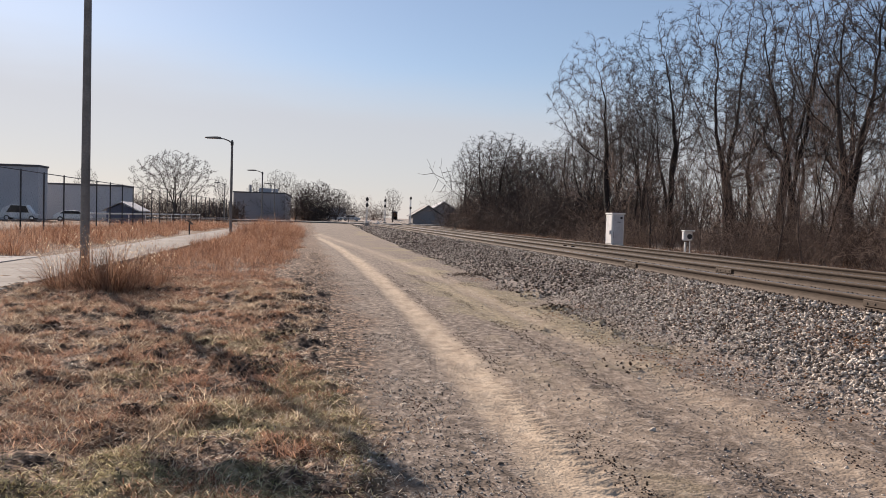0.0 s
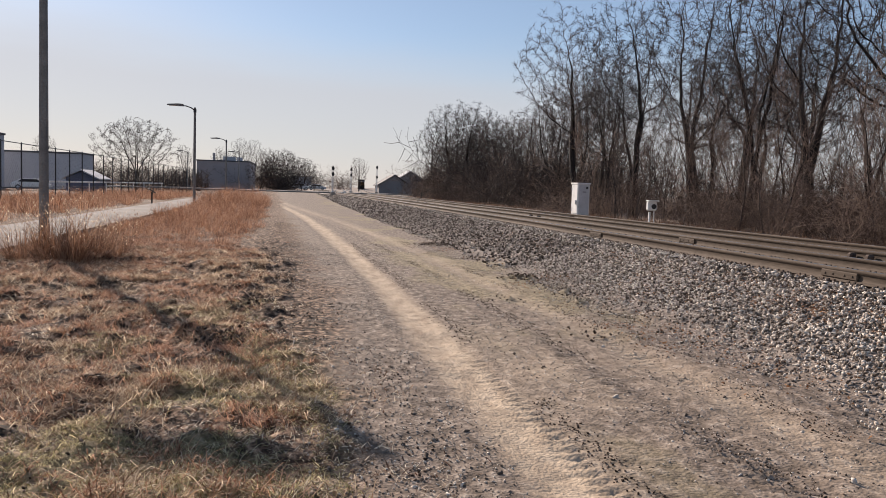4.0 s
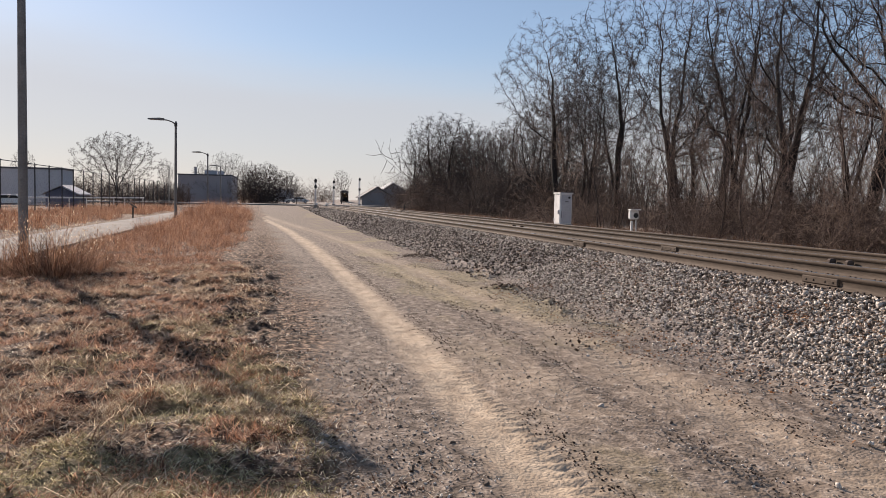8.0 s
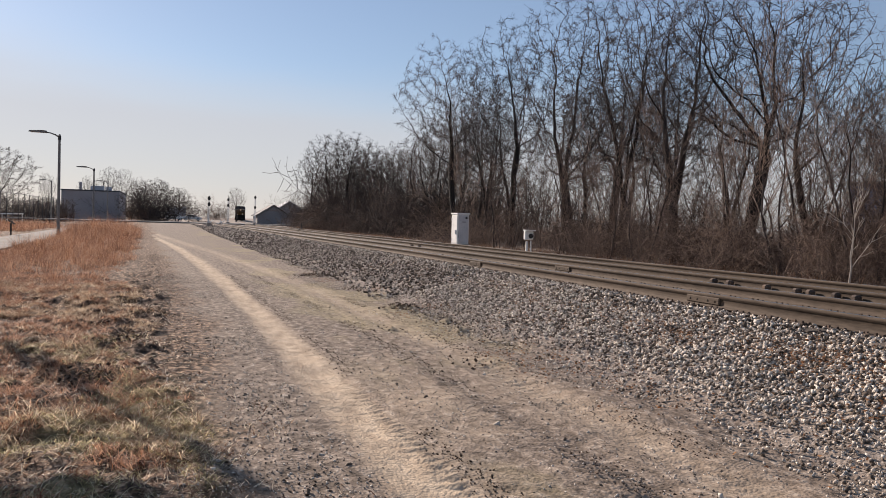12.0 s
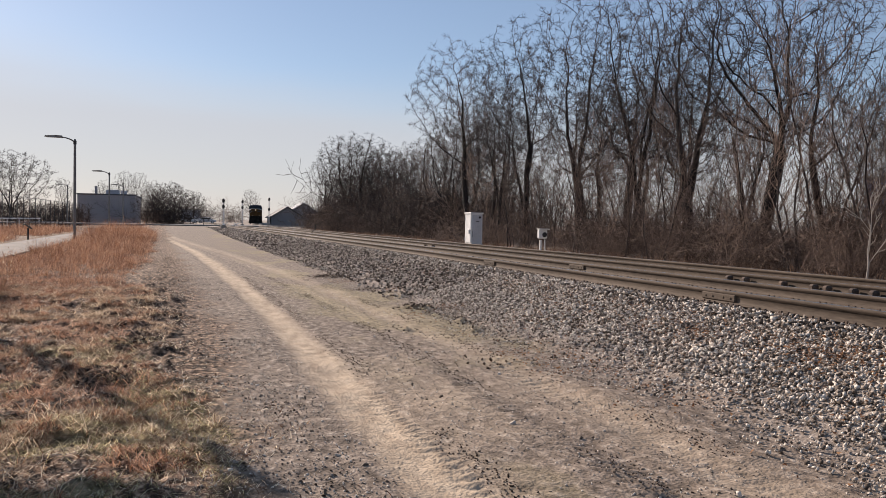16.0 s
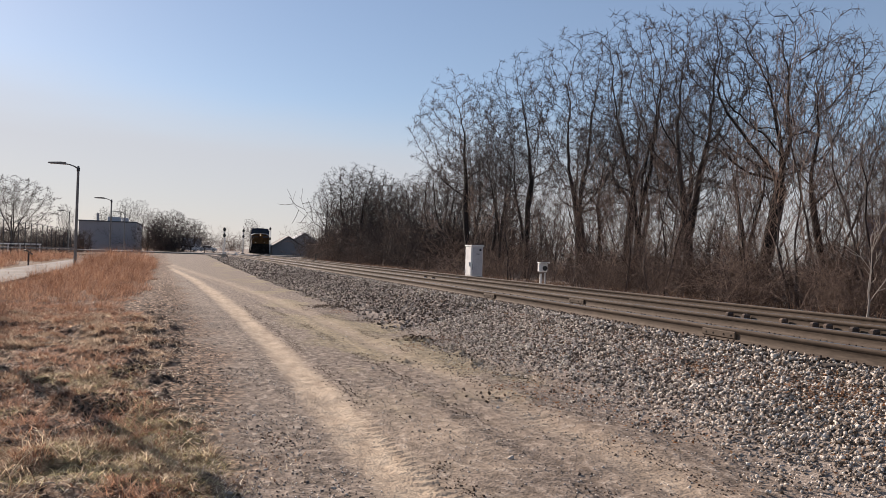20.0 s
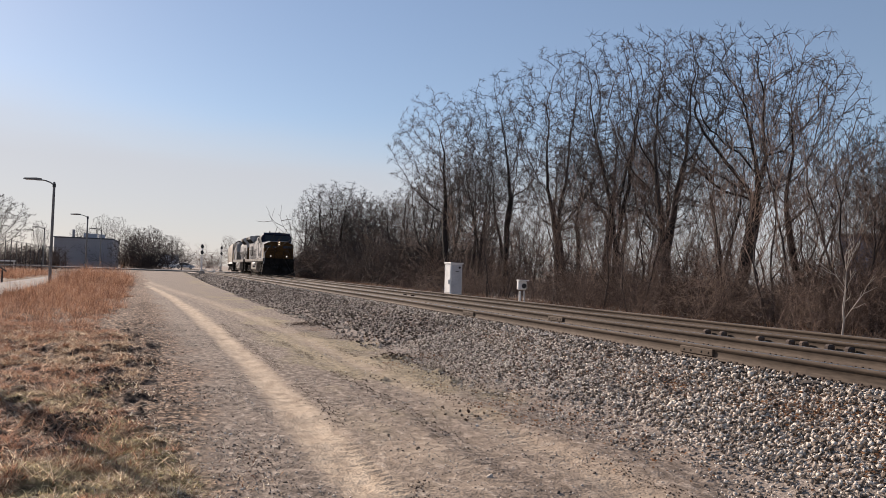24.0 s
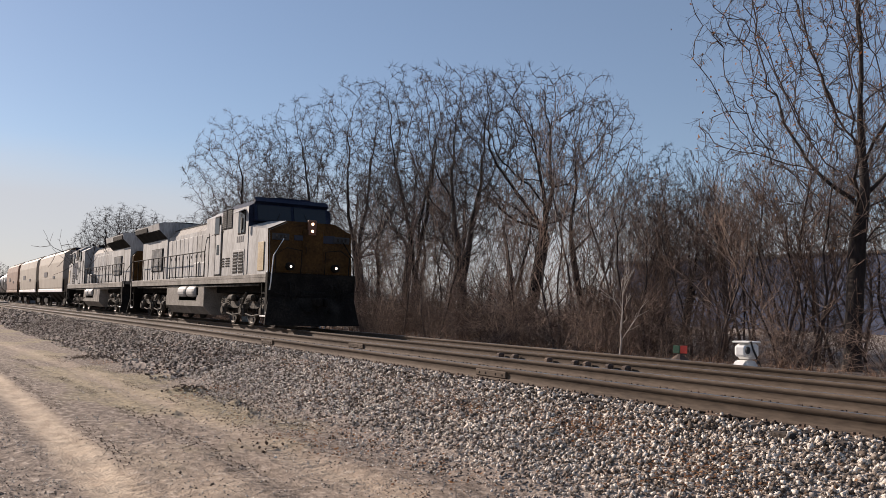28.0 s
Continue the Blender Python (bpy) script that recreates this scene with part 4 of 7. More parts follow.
        grass_field(name, p, size * rs.uniform(0.06, 0.17, len(p)), rs.uniform(0.0016, 0.0032, len(p)), 0.35 + 0.7 * rs.uniform(0, 1, len(p)), mat, label, 21 + part_of, 1.1)
    # bleached stalks and crumbs of straw lying every way
    n = 330000
    x, y = rs.uniform(-7.6, 1.2, n), -4 + 24 * rs.uniform(0, 1, n) ** 1.15
    u = road_left(y) - x
    k = (x > path_right(y) + 0.1) & (rs.uniform(0, 1, n) < (0.75 + 0.5 * np.exp(-((u - 1.0) / 0.9) ** 2)) * step(-0.7, 0.6, u - 0.5 * step(6.5, 10, y) + 0.8 * (fbm(x * 1.3, y * 1.3, 88, 3) - 0.5)) * (0.07 + 1.3 * step(0.44, 0.58, fbm(x * 2.6, y * 2.6, 89, 3))) * (1 - 0.4 * step(0.45, 0.6, fbm(x * 1.2, y * 1.2, 90, 3)) * step(7.5, 5.5, y) * step(-0.1, -0.8, x)))
    p = np.stack([x[k], y[k]], -1)
    grass_field("straw_litter", p, rs.uniform(0.02, 0.10, len(p)), rs.uniform(0.0018, 0.0048, len(p)), rs.uniform(0.5, 1.15, len(p)), fleck, "bleached broken straw strewn over the soil", 23, 0.35)
    # taller russet grass between road and footpath, and behind the path
    p, s, a = tufts(rs, 4300, (-8.5, -0.2), (9, 80), lambda x, y: (x < road_left(y) - 0.7 - 1.2 * step(30, 10, y) - 0.8 * vnoise(y * 0.4, x * 0, 3)) & clear(x, y) & (vnoise(x * 0.8, y * 0.5, 41) > 0.08), 30, 0.19)
    edge = step(0.6, 2.2, road_left(p[:, 1]) - p[:, 0])
    hh = (0.10 + 0.45 * step(11, 40, p[:, 1]) * (0.4 + 0.6 * edge) + 0.55 * step(48, 64, p[:, 1])) * (0.5 + 0.9 * vnoise(p[:, 0] * 0.9, p[:, 1] * 0.6, 43))
    grass_field("tall_russet_grass", p, hh * s * rs.uniform(0.5, 1.25, len(p)), rs.uniform(0.002, 0.0045, len(p)) * (1 + 0.8 * step(25, 60, p[:, 1])), rs.uniform(0.1, 0.8, len(p)) + 0.5 * step(24, 12, p[:, 1]), tall, "knee-high russet prairie grass", 4, 0.7, a)
    p, s, a = tufts(rs, 2500, (-24, -8), (14, 112), lambda x, y: (x < path_right(y) - PATH_W - 0.9) & (x > -20.5) & (vnoise(x * 0.5, y * 0.3, 42) > 0.2) & ~((x > -12.2) & (y < 28)), 26, 0.30)
    grass_field("prairie_grass", p, s * rs.uniform(0.35, 1.0, len(p)), rs.uniform(0.004, 0.009, len(p)), rs.uniform(0.1, 0.7, len(p)), tall, "waist-high russet prairie grass behind the path", 5, 0.6, a)
    # big tussocks with seed heads round the lamp post, and along the path
    c = np.array([(-4.9, 17.6), (-4.3, 17.2), (-3.9, 17.0), (-4.5, 16.5), (-5.2, 17.0), (-3.6, 17.6), (-4.1, 16.3), (-5.6, 27), (-5.3, 26.0), (-6.0, 38), (-5.8, 37)])
    ids = np.concatenate([np.repeat(np.arange(7), 330), np.repeat(np.arange(7, 11), 60)])
    a = rs.uniform(0, 2 * math.pi, len(ids))
    r = 0.27 * np.sqrt(rs.uniform(0, 1, len(ids)))
    p = c[ids] + np.stack([r * np.cos(a), r * np.sin(a)], -1)
    hh = rs.uniform(0.4, 1.2, len(p)) * rs.uniform(0.75, 1.3, len(c))[ids]
    grass_field("tussocks", p, hh, rs.uniform(0.0025, 0.0045, len(p)), rs.uniform(0.02, 0.85, len(p)), dark, "tall red-brown tussocks of bunch grass", 6, 0.5, a)
    k = rs.uniform(0, 1, len(p)) < 0.45
    q = np.stack([p[k, 0] + 0.25 * hh[k] * np.cos(a[k]), p[k, 1] + 0.25 * hh[k] * np.sin(a[k]), ground_z(p[k, 0], p[k, 1]) + hh[k] * rs.uniform(0.75, 0.98, k.sum())], -1)
    co, tri = blades(q, np.full(len(q), 0.05), np.full(len(q), 0.007), rs.uniform(0.1, 0.9, len(q)), rs)
    tagged(finish_mesh("seed_heads", mesh_np("seed_heads", co, tri), straw), "pale fluffy seed heads on the tussocks", "seed heads", kind="stuff")
    # dry weeds at the foot of the wood
    p, s, a = tufts(rs, 2300, (13.6, 17.5), (3, 120), lambda x, y: (x > 13.9 + 1.2 * vnoise(y * 0.25, x * 0, 51)), 16, 0.22)
    p[:, 0] += far_x(p[:, 1]) - FAR_X
    grass_field("dry_weeds", p, s * rs.uniform(0.2, 0.6, len(p)), rs.uniform(0.003, 0.006, len(p)), rs.uniform(0.15, 0.9, len(p)), weed, "dry brown weeds along the wood edge", 7, 0.8, a)
    # fallen leaves caught on the bank and along the road edge
    n = 7500
    x, y = rs.uniform(3.6, 6.8, n), rs.uniform(4, 24, n)
    k = rs.uniform(0, 1, n) < step(0.52, 0.72, fbm(x * 0.8, y * 0.55, 91, 3)) + 0.03 + 0.5 * np.exp(-((x - 4.5) / 0.45) ** 2 - ((y - 7.6) / 2.2) ** 2) + 0.5 * np.exp(-((x - 6.0) / 0.5) ** 2 - ((y - 9.4) / 2.0) ** 2) * (fbm(x * 2, y * 2, 92, 3) > 0.5)
    x, y = x[k], y[k]
    q = np.stack([x, y, ground_z(x, y) + 0.022], -1)
    for cx, cy, sx, sy, m in ((6.0, 6.5, 0.28, 0.55, 520), (5.55, 4.75, 0.3, 0.45, 420), (5.8, 8.8, 0.2, 0.4, 220), (5.2, 11.5, 0.35, 0.7, 200), (6.1, 14.5, 0.25, 1.0, 260)):
        x, y = rs.normal(cx, sx, m), rs.normal(cy, sy, m)
        q = np.concatenate([q, np.stack([x, y, ground_z(x, y) + rs.uniform(0.015, 0.05, m)], -1)])
    co, tri = blades(q, rs.uniform(0.02, 0.05, len(q)), rs.uniform(0.007, 0.016, len(q)), rs.uniform(0.6, 1.2, len(q)), rs, 0.8)
    tagged(finish_mesh("leaf_litter", mesh_np("leaf_litter", co, tri), M_LEAF), "russet fallen leaves caught on the ballast", "leaves", kind="stuff")


def build_stones():
    rs = np.random.RandomState(8)
    ico = bmesh.new()
    bmesh.ops.create_icosphere(ico, subdivisions=1, radius=1)
    v0 = np.array([v.co for v in ico.verts])
    f0 = np.array([[v.index for v in f.verts] for f in ico.faces])
    ico.free()
    cube = np.array([(x, y, z) for x in (-1, 1) for y in (-1, 1) for z in (-1, 1)], float) * 0.72
    fc = np.array([(0, 1, 3), (0, 3, 2), (4, 6, 7), (4, 7, 5), (0, 4, 5), (0, 5, 1), (2, 3, 7), (2, 7, 6), (0, 2, 6), (0, 6, 4), (1, 5, 7), (1, 7, 3)])

    def scatter(name, x, y, z, size, v, f, label, mat=None, kind_of="ballast"):
        n = len(x)
        # flat stones settle on their broad side: turned anyhow, tipped a little
        q = np.concatenate([rs.normal(0, 1, (n, 1)), rs.normal(0, 0.45, (n, 2)), rs.normal(0, 1, (n, 1))], 1)
        q /= np.linalg.norm(q, axis=1, keepdims=True)
        w, a, b, c = q.T
        R = np.stack([1 - 2 * (b * b + c * c), 2 * (a * b - c * w), 2 * (a * c + b * w), 2 * (a * b + c * w), 1 - 2 * (a * a + c * c), 2 * (b * c - a * w), 2 * (a * c - b * w), 2 * (b * c + a * w), 1 - 2 * (a * a + b * b)], -1).reshape(n, 3, 3)
        sc = size[:, None] * np.stack([rs.uniform(0.9, 1.5, n), rs.uniform(0.7, 1.1, n), rs.uniform(0.4, 0.8, n)], -1)
        loc = v[None] * sc[:, None] * rs.uniform(0.62, 1.3, (n, len(v), 1))
        co = np.einsum("nij,nkj->nki", R, loc) + np.stack([x, y, z], -1)[:, None]
        fa = (f[None] + (np.arange(n) * len(v))[:, None, None]).reshape(-1, 3)
        return tagged(finish_mesh(name, mesh_np(name, co.reshape(-1, 3), fa), mat or M_STONE), label, kind_of, kind="stuff")

    def bank(n, ya, yb, lo, hi, drop=0.0):
        y = rs.uniform(ya, yb, n)
        x = rs.uniform(lo, hi, n) + near_x(y) - NEAR_X
        return x, y

    x, y = bank(42000, 2.5, 17, 3.9, 6.9)
    keep = rs.uniform(0, 1, len(x)) < step(3.9, 5.4, x - near_x(y) + NEAR_X + 1.1 * (fbm(x, y, 61) - 0.5)) ** 0.8 + 0.04
    x, y = x[keep], y[keep]
    scatter("ballast", x, y, ground_z(x, y) + rs.uniform(-0.01, 0.03, len(x)), rs.uniform(0.010, 0.025, len(x)) * (0.7 + 0.3 * step(4.5, 5.3, x)), cube, fc, "grey crushed-stone ballast on the bank")
    x, y = bank(19000, 17, 48, 4.0, 6.9)
    keep = rs.uniform(0, 1, len(x)) < step(3.9, 5.4, x - near_x(y) + NEAR_X + 1.1 * (fbm(x, y, 61) - 0.5)) ** 0.8 + 0.03
    x, y = x[keep], y[keep]
    scatter("ballast", x, y, ground_z(x, y) + rs.uniform(-0.01, 0.035, len(x)), rs.uniform(0.018, 0.038, len(x)), cube, fc, "browned crushed-stone ballast on the bank, shade in its colour", M_STONE_SHADED)
    x, y = bank(6000, 48, 130, 4.3, 6.9)
    scatter("ballast", x, y, ground_z(x, y) + rs.uniform(-0.01, 0.04, len(x)), rs.uniform(0.05, 0.09, len(x)), cube, fc, "browned crushed-stone ballast on the bank, shade in its colour", M_STONE_SHADED)
    y = rs.uniform(2.5, 45, 13000)
    x = rs.uniform(6.4, 13.6, len(y))
    scatter("ballast", x, y, 0.50 + rs.uniform(0.0, 0.035, len(x)) - 0.04 * step(12.4, 13.6, x), rs.uniform(0.018, 0.036, len(x)), cube, fc, "grey crushed-stone ballast between the rails")
    x = rs.uniform(6.3, 7.02, 9000)
    y = rs.uniform(2.5, 50, len(x))
    scatter("ballast", x, y, 0.54 + 0.03 * rs.uniform(0, 1, len(x)) - 0.10 * step(6.6, 6.3, x), rs.uniform(0.013, 0.028, len(x)), cube, fc, "grey crushed-stone ballast over the tie ends")
    x = rs.uniform(8.85, 10.02, 5000)
    y = rs.uniform(2.5, 40, len(x))
    scatter("ballast", x, y, 0.54 + 0.06 * step(8.85, 9.3, x) * step(10.0, 9.75, x) * rs.uniform(0.5, 1.1, len(x)), rs.uniform(0.015, 0.032, len(x)), cube, fc, "grey crushed-stone ballast heaped between the tracks")
    # loose pebbles on the service road
    y = 2.4 + 22 * rs.uniform(0, 1, 60000) ** 1.7
    x = rs.uniform(-0.4, 4.6, len(y))
    side = step(0.2, -0.2, x - rut_a(y) + 0.35) + step(-0.4, 0.3, x - rut_b(y) - 0.3)
    keep = (x > road_left(y) - 0.4) & (rs.uniform(0, 1, len(y)) < (0.25 + 0.5 * side) * step(0.3, 0.6, fbm(x * 1.4, y * 1.4, 71, 3)) - 0.4 * np.exp(-((x - rut_a(y)) / 0.3) ** 2))
    x, y = x[keep], y[keep]
    scatter("pebbles", x, y, ground_z(x, y) + 0.003, rs.uniform(0.003, 0.009, len(x)) * (1 + 1.3 * (rs.uniform(0, 1, len(x)) > 0.98)), cube, fc, "loose pebbles on the dirt road")
    # dark clods of turned soil: by the road's grass edge and on the bare patch
    y = 2.4 + 34 * rs.uniform(0, 1, 26000) ** 1.5
    x = road_left(y) - rs.uniform(-0.5, 4.5, len(y))
    strip = np.exp(-((x - road_left(y) + 0.25) / 0.35) ** 2) * step(8, 12, y)
    patch = step(0.50, 0.62, fbm(x * 1.0, y * 1.0, 95, 3)) * step(13, 9, y) + step(7.2, 5.0, y) * step(-0.5, -1.2, x) * 0.6
    keep = rs.uniform(0, 1, len(y)) < np.clip(0.9 * strip + 0.7 * patch, 0.02, 1)
    x, y = x[keep], y[keep]
    scatter("soil_clods", x, y, ground_z(x, y) + 0.004, rs.uniform(0.004, 0.013, len(x)) * (1 + 1.2 * (rs.uniform(0, 1, len(x)) > 0.985)), cube, fc, "dark crumbled clods of turned soil", M_CLOD, "soil")
    # heaps of dark clods pushed up beside the wheel tracks
    hx, hy = [], []
    for cx, cy, sx, sy, m in ((4.1, 14.8, 0.16, 0.14, 260), (4.15, 24.0, 0.3, 0.3, 300), (3.8, 23.4, 0.2, 0.25, 160), (-0.3, 13.9, 0.16, 0.2, 200), (-0.75, 8.45, 0.2, 0.16, 220), (4.3, 12.6, 0.2, 0.2, 24), (3.2, 12.1, 0.2, 0.2, 20), (3.3, 8.9, 0.2, 0.2, 24), (4.2, 19.0, 0.3, 0.5, 40), (-0.55, 10.8, 0.2, 0.25, 160)):
        hx.append(rs.normal(cx, sx, m))
        hy.append(rs.normal(cy, sy, m))
    x, y = np.concatenate(hx), np.concatenate(hy)
    scatter("clod_heaps", x, y, ground_z(x, y) + rs.uniform(0.0, 0.03, len(x)), rs.uniform(0.006, 0.022, len(x)), cube, fc, "small heaps of dark clods beside the road", M_CLOD, "soil")
    # crumbs of soil thrown along the wheel tracks
    y = 3.0 + 22 * rs.uniform(0, 1, 5200) ** 1.3
    way = rs.randint(0, 3, len(y))
    x = np.choose(way, [rut_b(y) - 0.62, rut_b(y) + 0.28, rut_a(y) + 0.34]) + rs.normal(0, 0.07, len(y))
    keep = vnoise(y * 0.9, way * 7.0, 97) > 0.42
    x, y = x[keep], y[keep]
    scatter("track_crumbs", x, y, ground_z(x, y) + 0.004, rs.uniform(0.003, 0.009, len(x)), cube, fc, "dark crumbs of soil along the wheel tracks", M_CLOD, "soil")



build_woods()
build_grass()
build_stones()
# ---- footpath side: path, lamps, fence, sign, buildings ----
def build_path():
    p = thing("footpath", Matrix(), "pale concrete footpath in jointed slabs", "path", kind="structure")
    y = -6.0
    while y < 150:
        step_y = 3.0 if y < 60 else 10.0
        a, b = y + 0.012, y + step_y - 0.012
        bm = bmesh.new()
        lo = []
        for q in (a, b):
            r = path_right(q)
            lo.append([(r - PATH_W, q), (r, q)])
        v = [bm.verts.new((*c, z)) for z in (-0.1, 0.07) for c in (lo[0][0], lo[0][1], lo[1][1], lo[1][0])]
        bm.faces.new(v[4:])
        bm.faces.new(v[3::-1])
        for i in range(4):
            bm.faces.new((v[i], v[(i + 1) % 4], v[4 + (i + 1) % 4], v[4 + i]))
        part("slab", bm, M_CONCRETE, p)
        y += step_y
    lot = bmesh.new()
    add_box(lot, (-10.6, 21, 0.02), (2.6, 14, 0.06), 0.01)
    tagged(finish("gravel_pad", lot, noise_mat("pad_gravel", [(0.22, 0.20, 0.19), (0.30, 0.28, 0.265), (0.40, 0.375, 0.355)], 2, 40, 0.95, 0.4, 0.01)), "grey gravel pad beside the footpath", "pad", kind="structure")


def street_lamp(m, label):
    lp = thing("street_lamp", m, label, "street lamp", "lamps along the footpath")
    pole = lathe_z(bmesh.new(), [(0.0, 0.16), (0.28, 0.16), (0.32, 0.095), (3.0, 0.09), (6.55, 0.075), (6.62, 0.05)], 0, 0, 14)
    part("pole", pole, M_POLE, lp, smooth=False)
    part("hand_hole_cover", box((0.0, -0.088, 0.75), (0.09, 0.02, 0.2), 0.005), M_POLE, lp)
    part("collar", lathe_z(bmesh.new(), [(6.28, 0.10), (6.5, 0.10)], 0, 0, 12), M_BLACK, lp)
    part("arm", tube([(0, 0, 6.42), (-0.25, 0, 6.58), (-0.55, 0, 6.68), (-0.95, 0, 6.72)], [0.045, 0.042, 0.04, 0.036], 8), M_POLE, lp)
    head = bmesh.new()
    add_prism(head, [(-0.75, 6.66), (-0.75, 6.80), (-1.05, 6.82), (-1.75, 6.77), (-1.80, 6.70), (-1.05, 6.66)], -0.15, 0.15, "y")
    # outline runs in x and z: sweep across y
    h = part("lamp_head", head, M_POLE, lp)
    part("lens", box((-1.4, 0, 6.672), (0.55, 0.24, 0.02), 0.006), M_WHITE, h)
    return lp


def build_lamps():
    a = street_lamp(pose(-5.25, 18.6, 0.0, 0, 0, -18), "grey steel street lamp, single arm, bunch grass at its foot")
    for x, y in ((-6.95, 58.4), (-8.3, 99.5), (-9.6, 139.5)):
        tagged(copy_thing(a, Matrix.Translation((x, y, 0.0))), "grey steel street lamp with a single arm beside the path")
    tagged(copy_thing(a, Matrix.Translation((-18.2, 144.0, 0.0))), "distant street lamp behind the fence")


def build_fence():
    f = thing("chain_link_fence", Matrix(), "tall black chain-link fence with two rails", "fence", kind="")
    X, H, gap, n, y0 = -16.8, 3.66, 3.65, 32, 29.4
    for i in range(n):
        part("fence_post", lathe_z(bmesh.new(), [(0.0, 0.045), (H, 0.045), (H + 0.05, 0.02)], X, y0 + i * gap, 8), M_FENCE, f)
    for i in range(n - 1):
        ya, yb = y0 + i * gap, y0 + (i + 1) * gap
        for z in (H - 0.03, 0.95):
            part("rail", tube([(X, ya, z), (X, yb, z)], 0.028, 6), M_FENCE, f)
        mesh = []
        for k in range(10):
            t = k / 10
            for sgn in (1, -1):
                # wires climb at about 45 degrees and wrap within the panel
                p, q = np.array([X, ya + gap * t, 0.08]), np.array([X, ya + gap * t + sgn * (H - 0.1), H - 0.04])
                lo, hi = (ya, yb)
                d = q - p
                s = 1.0
                if q[1] > hi:
                    s = (hi - p[1]) / d[1]
                if q[1] < lo:
                    s = (lo - p[1]) / d[1]
                if s > 0.03:
                    mesh.append((np.array([p, p + d * s]), np.array([0.004, 0.004])))
                if s < 1:
                    e = p + d * s
                    o = lo if sgn > 0 else hi
                    mesh.append((np.array([[X, o, e[2]], [X, o + sgn * (q[2] - e[2]), q[2]]]), np.array([0.004, 0.004])))
        finish_mesh("wire_panel", mesh_np("wire_panel", *tubes_np(mesh, 3)), M_FENCE, f)
    tagged(f, "tall black chain-link fence with two rails", "fence", kind="structure")
    r = thing("railing", Matrix(), "low white rail behind the fence", "railing")
    for k in range(9):
        part("post", box((-22.0, 78 + k * 8, 0.6), (0.1, 0.1, 1.2), 0.01), M_WHITE, r)
    part("rail_bar", box((-22.0, 110, 1.25), (0.12, 66, 0.16), 0.02), M_WHITE, r)


def build_sign():
    s = thing("information_sign", pose(-9.95, 60.0, 0.0, 0, 0, 105), "slanted information panel on a dark post beside the path", "sign")
    part("post", box((0, 0, 0.42), (0.10, 0.10, 0.84), 0.01), M_BLACK, s)
    pn = part("panel", box((0, 0, 0.92), (1.0, 0.55, 0.05), 0.01, Matrix.Rotation(radians(35), 4, "X")), M_BLACK, s)
    part("panel_face", box((0, -0.015, 0.945), (0.9, 0.46, 0.012), 0, Matrix.Rotation(radians(35), 4, "X")), M_PANEL, pn)


def building(name, x0, x1, y0, y1, h, wall, label, windows=(), roof_lip=0.25, extras=()):
    b = thing(name, Matrix(), label, "building")
    w = part("wall", box(((x0 + x1) / 2, (y0 + y1) / 2, h / 2), (x1 - x0, y1 - y0, h)), wall, b)
    part("roof", box(((x0 + x1) / 2, (y0 + y1) / 2, h + roof_lip / 2), (x1 - x0 + 0.3, y1 - y0 + 0.3, roof_lip), 0.03), M_ROOF, b)
    for x, z, ww, hh in windows:
        f = part("window", box((x, y0 - 0.03, z), (ww + 0.2, 0.12, hh + 0.2), 0.02), M_FENCE, b)
        part("pane", box((x, y0 - 0.10, z), (ww, 0.03, hh)), M_GLASS, f)
    for nm, c, s, mt in extras:
        part(nm, box(c, s, 0.03), mt, b)
    return b


def gable(name, x0, x1, y0, y1, eave, ridge, wall, roof, label):
    b = thing(name, Matrix(), label, "building")
    xm = (x0 + x1) / 2
    part("wall", prism([(x0, 0), (x1, 0), (x1, eave), (xm, ridge - 0.15), (x0, eave)], y0, y1, "y"), wall, b)
    for s, xe in ((-1, x0), (1, x1)):
        part("roof_slope", prism([(xm, ridge), (xe + s * 0.5, eave - 0.2), (xe + s * 0.5, eave - 0.05), (xm, ridge + 0.18)], y0 - 0.4, y1 + 0.4, "y"), roof, b)
    return b


def parked_car(m, paint, label, tall=0.0):
    c = thing("parked_car", m, label, "car", "cars parked behind the fence")
    side = [(-2.2, 0.35), (2.2, 0.35), (2.25, 0.75), (1.5, 0.92), (0.8, 1.42 + tall), (-1.0, 1.45 + tall), (-1.9, 0.98 + tall), (-2.25, 0.8)]
    bm = prism(side, -0.85, 0.85, "y")
    bmesh.ops.bevel(bm, geom=[e for e in bm.edges if abs(e.verts[0].co.y - e.verts[1].co.y) < 0.01], offset=0.08, segments=2, affect="EDGES")
    part("body", bm, paint, c)
    for s in (-1, 1):
        part("side_glass", prism([(-1.45, 1.0), (1.1, 1.0), (0.72, 1.33 + tall), (-0.95, 1.36 + tall)], s * 0.86 - 0.01, s * 0.86 + 0.01, "y"), M_GLASS, c)
        for x in (-1.4, 1.4):
            w = part("wheel", lathe_wheel(x, s * 0.8), M_BLACK, c)
            part("rim", lathe_wheel(x, s * 0.92, 0.19, 0.05), M_ALU, w)
    return c


def lathe_wheel(x, y, r=0.33, w=0.2):
    bm = bmesh.new()
    bmesh.ops.create_cone(bm, cap_ends=True, segments=18, radius1=r, radius2=r, depth=w, matrix=Matrix.Translation((x, y, 0.33)) @ Matrix.Rotation(radians(90), 4, "X"))
    return bm


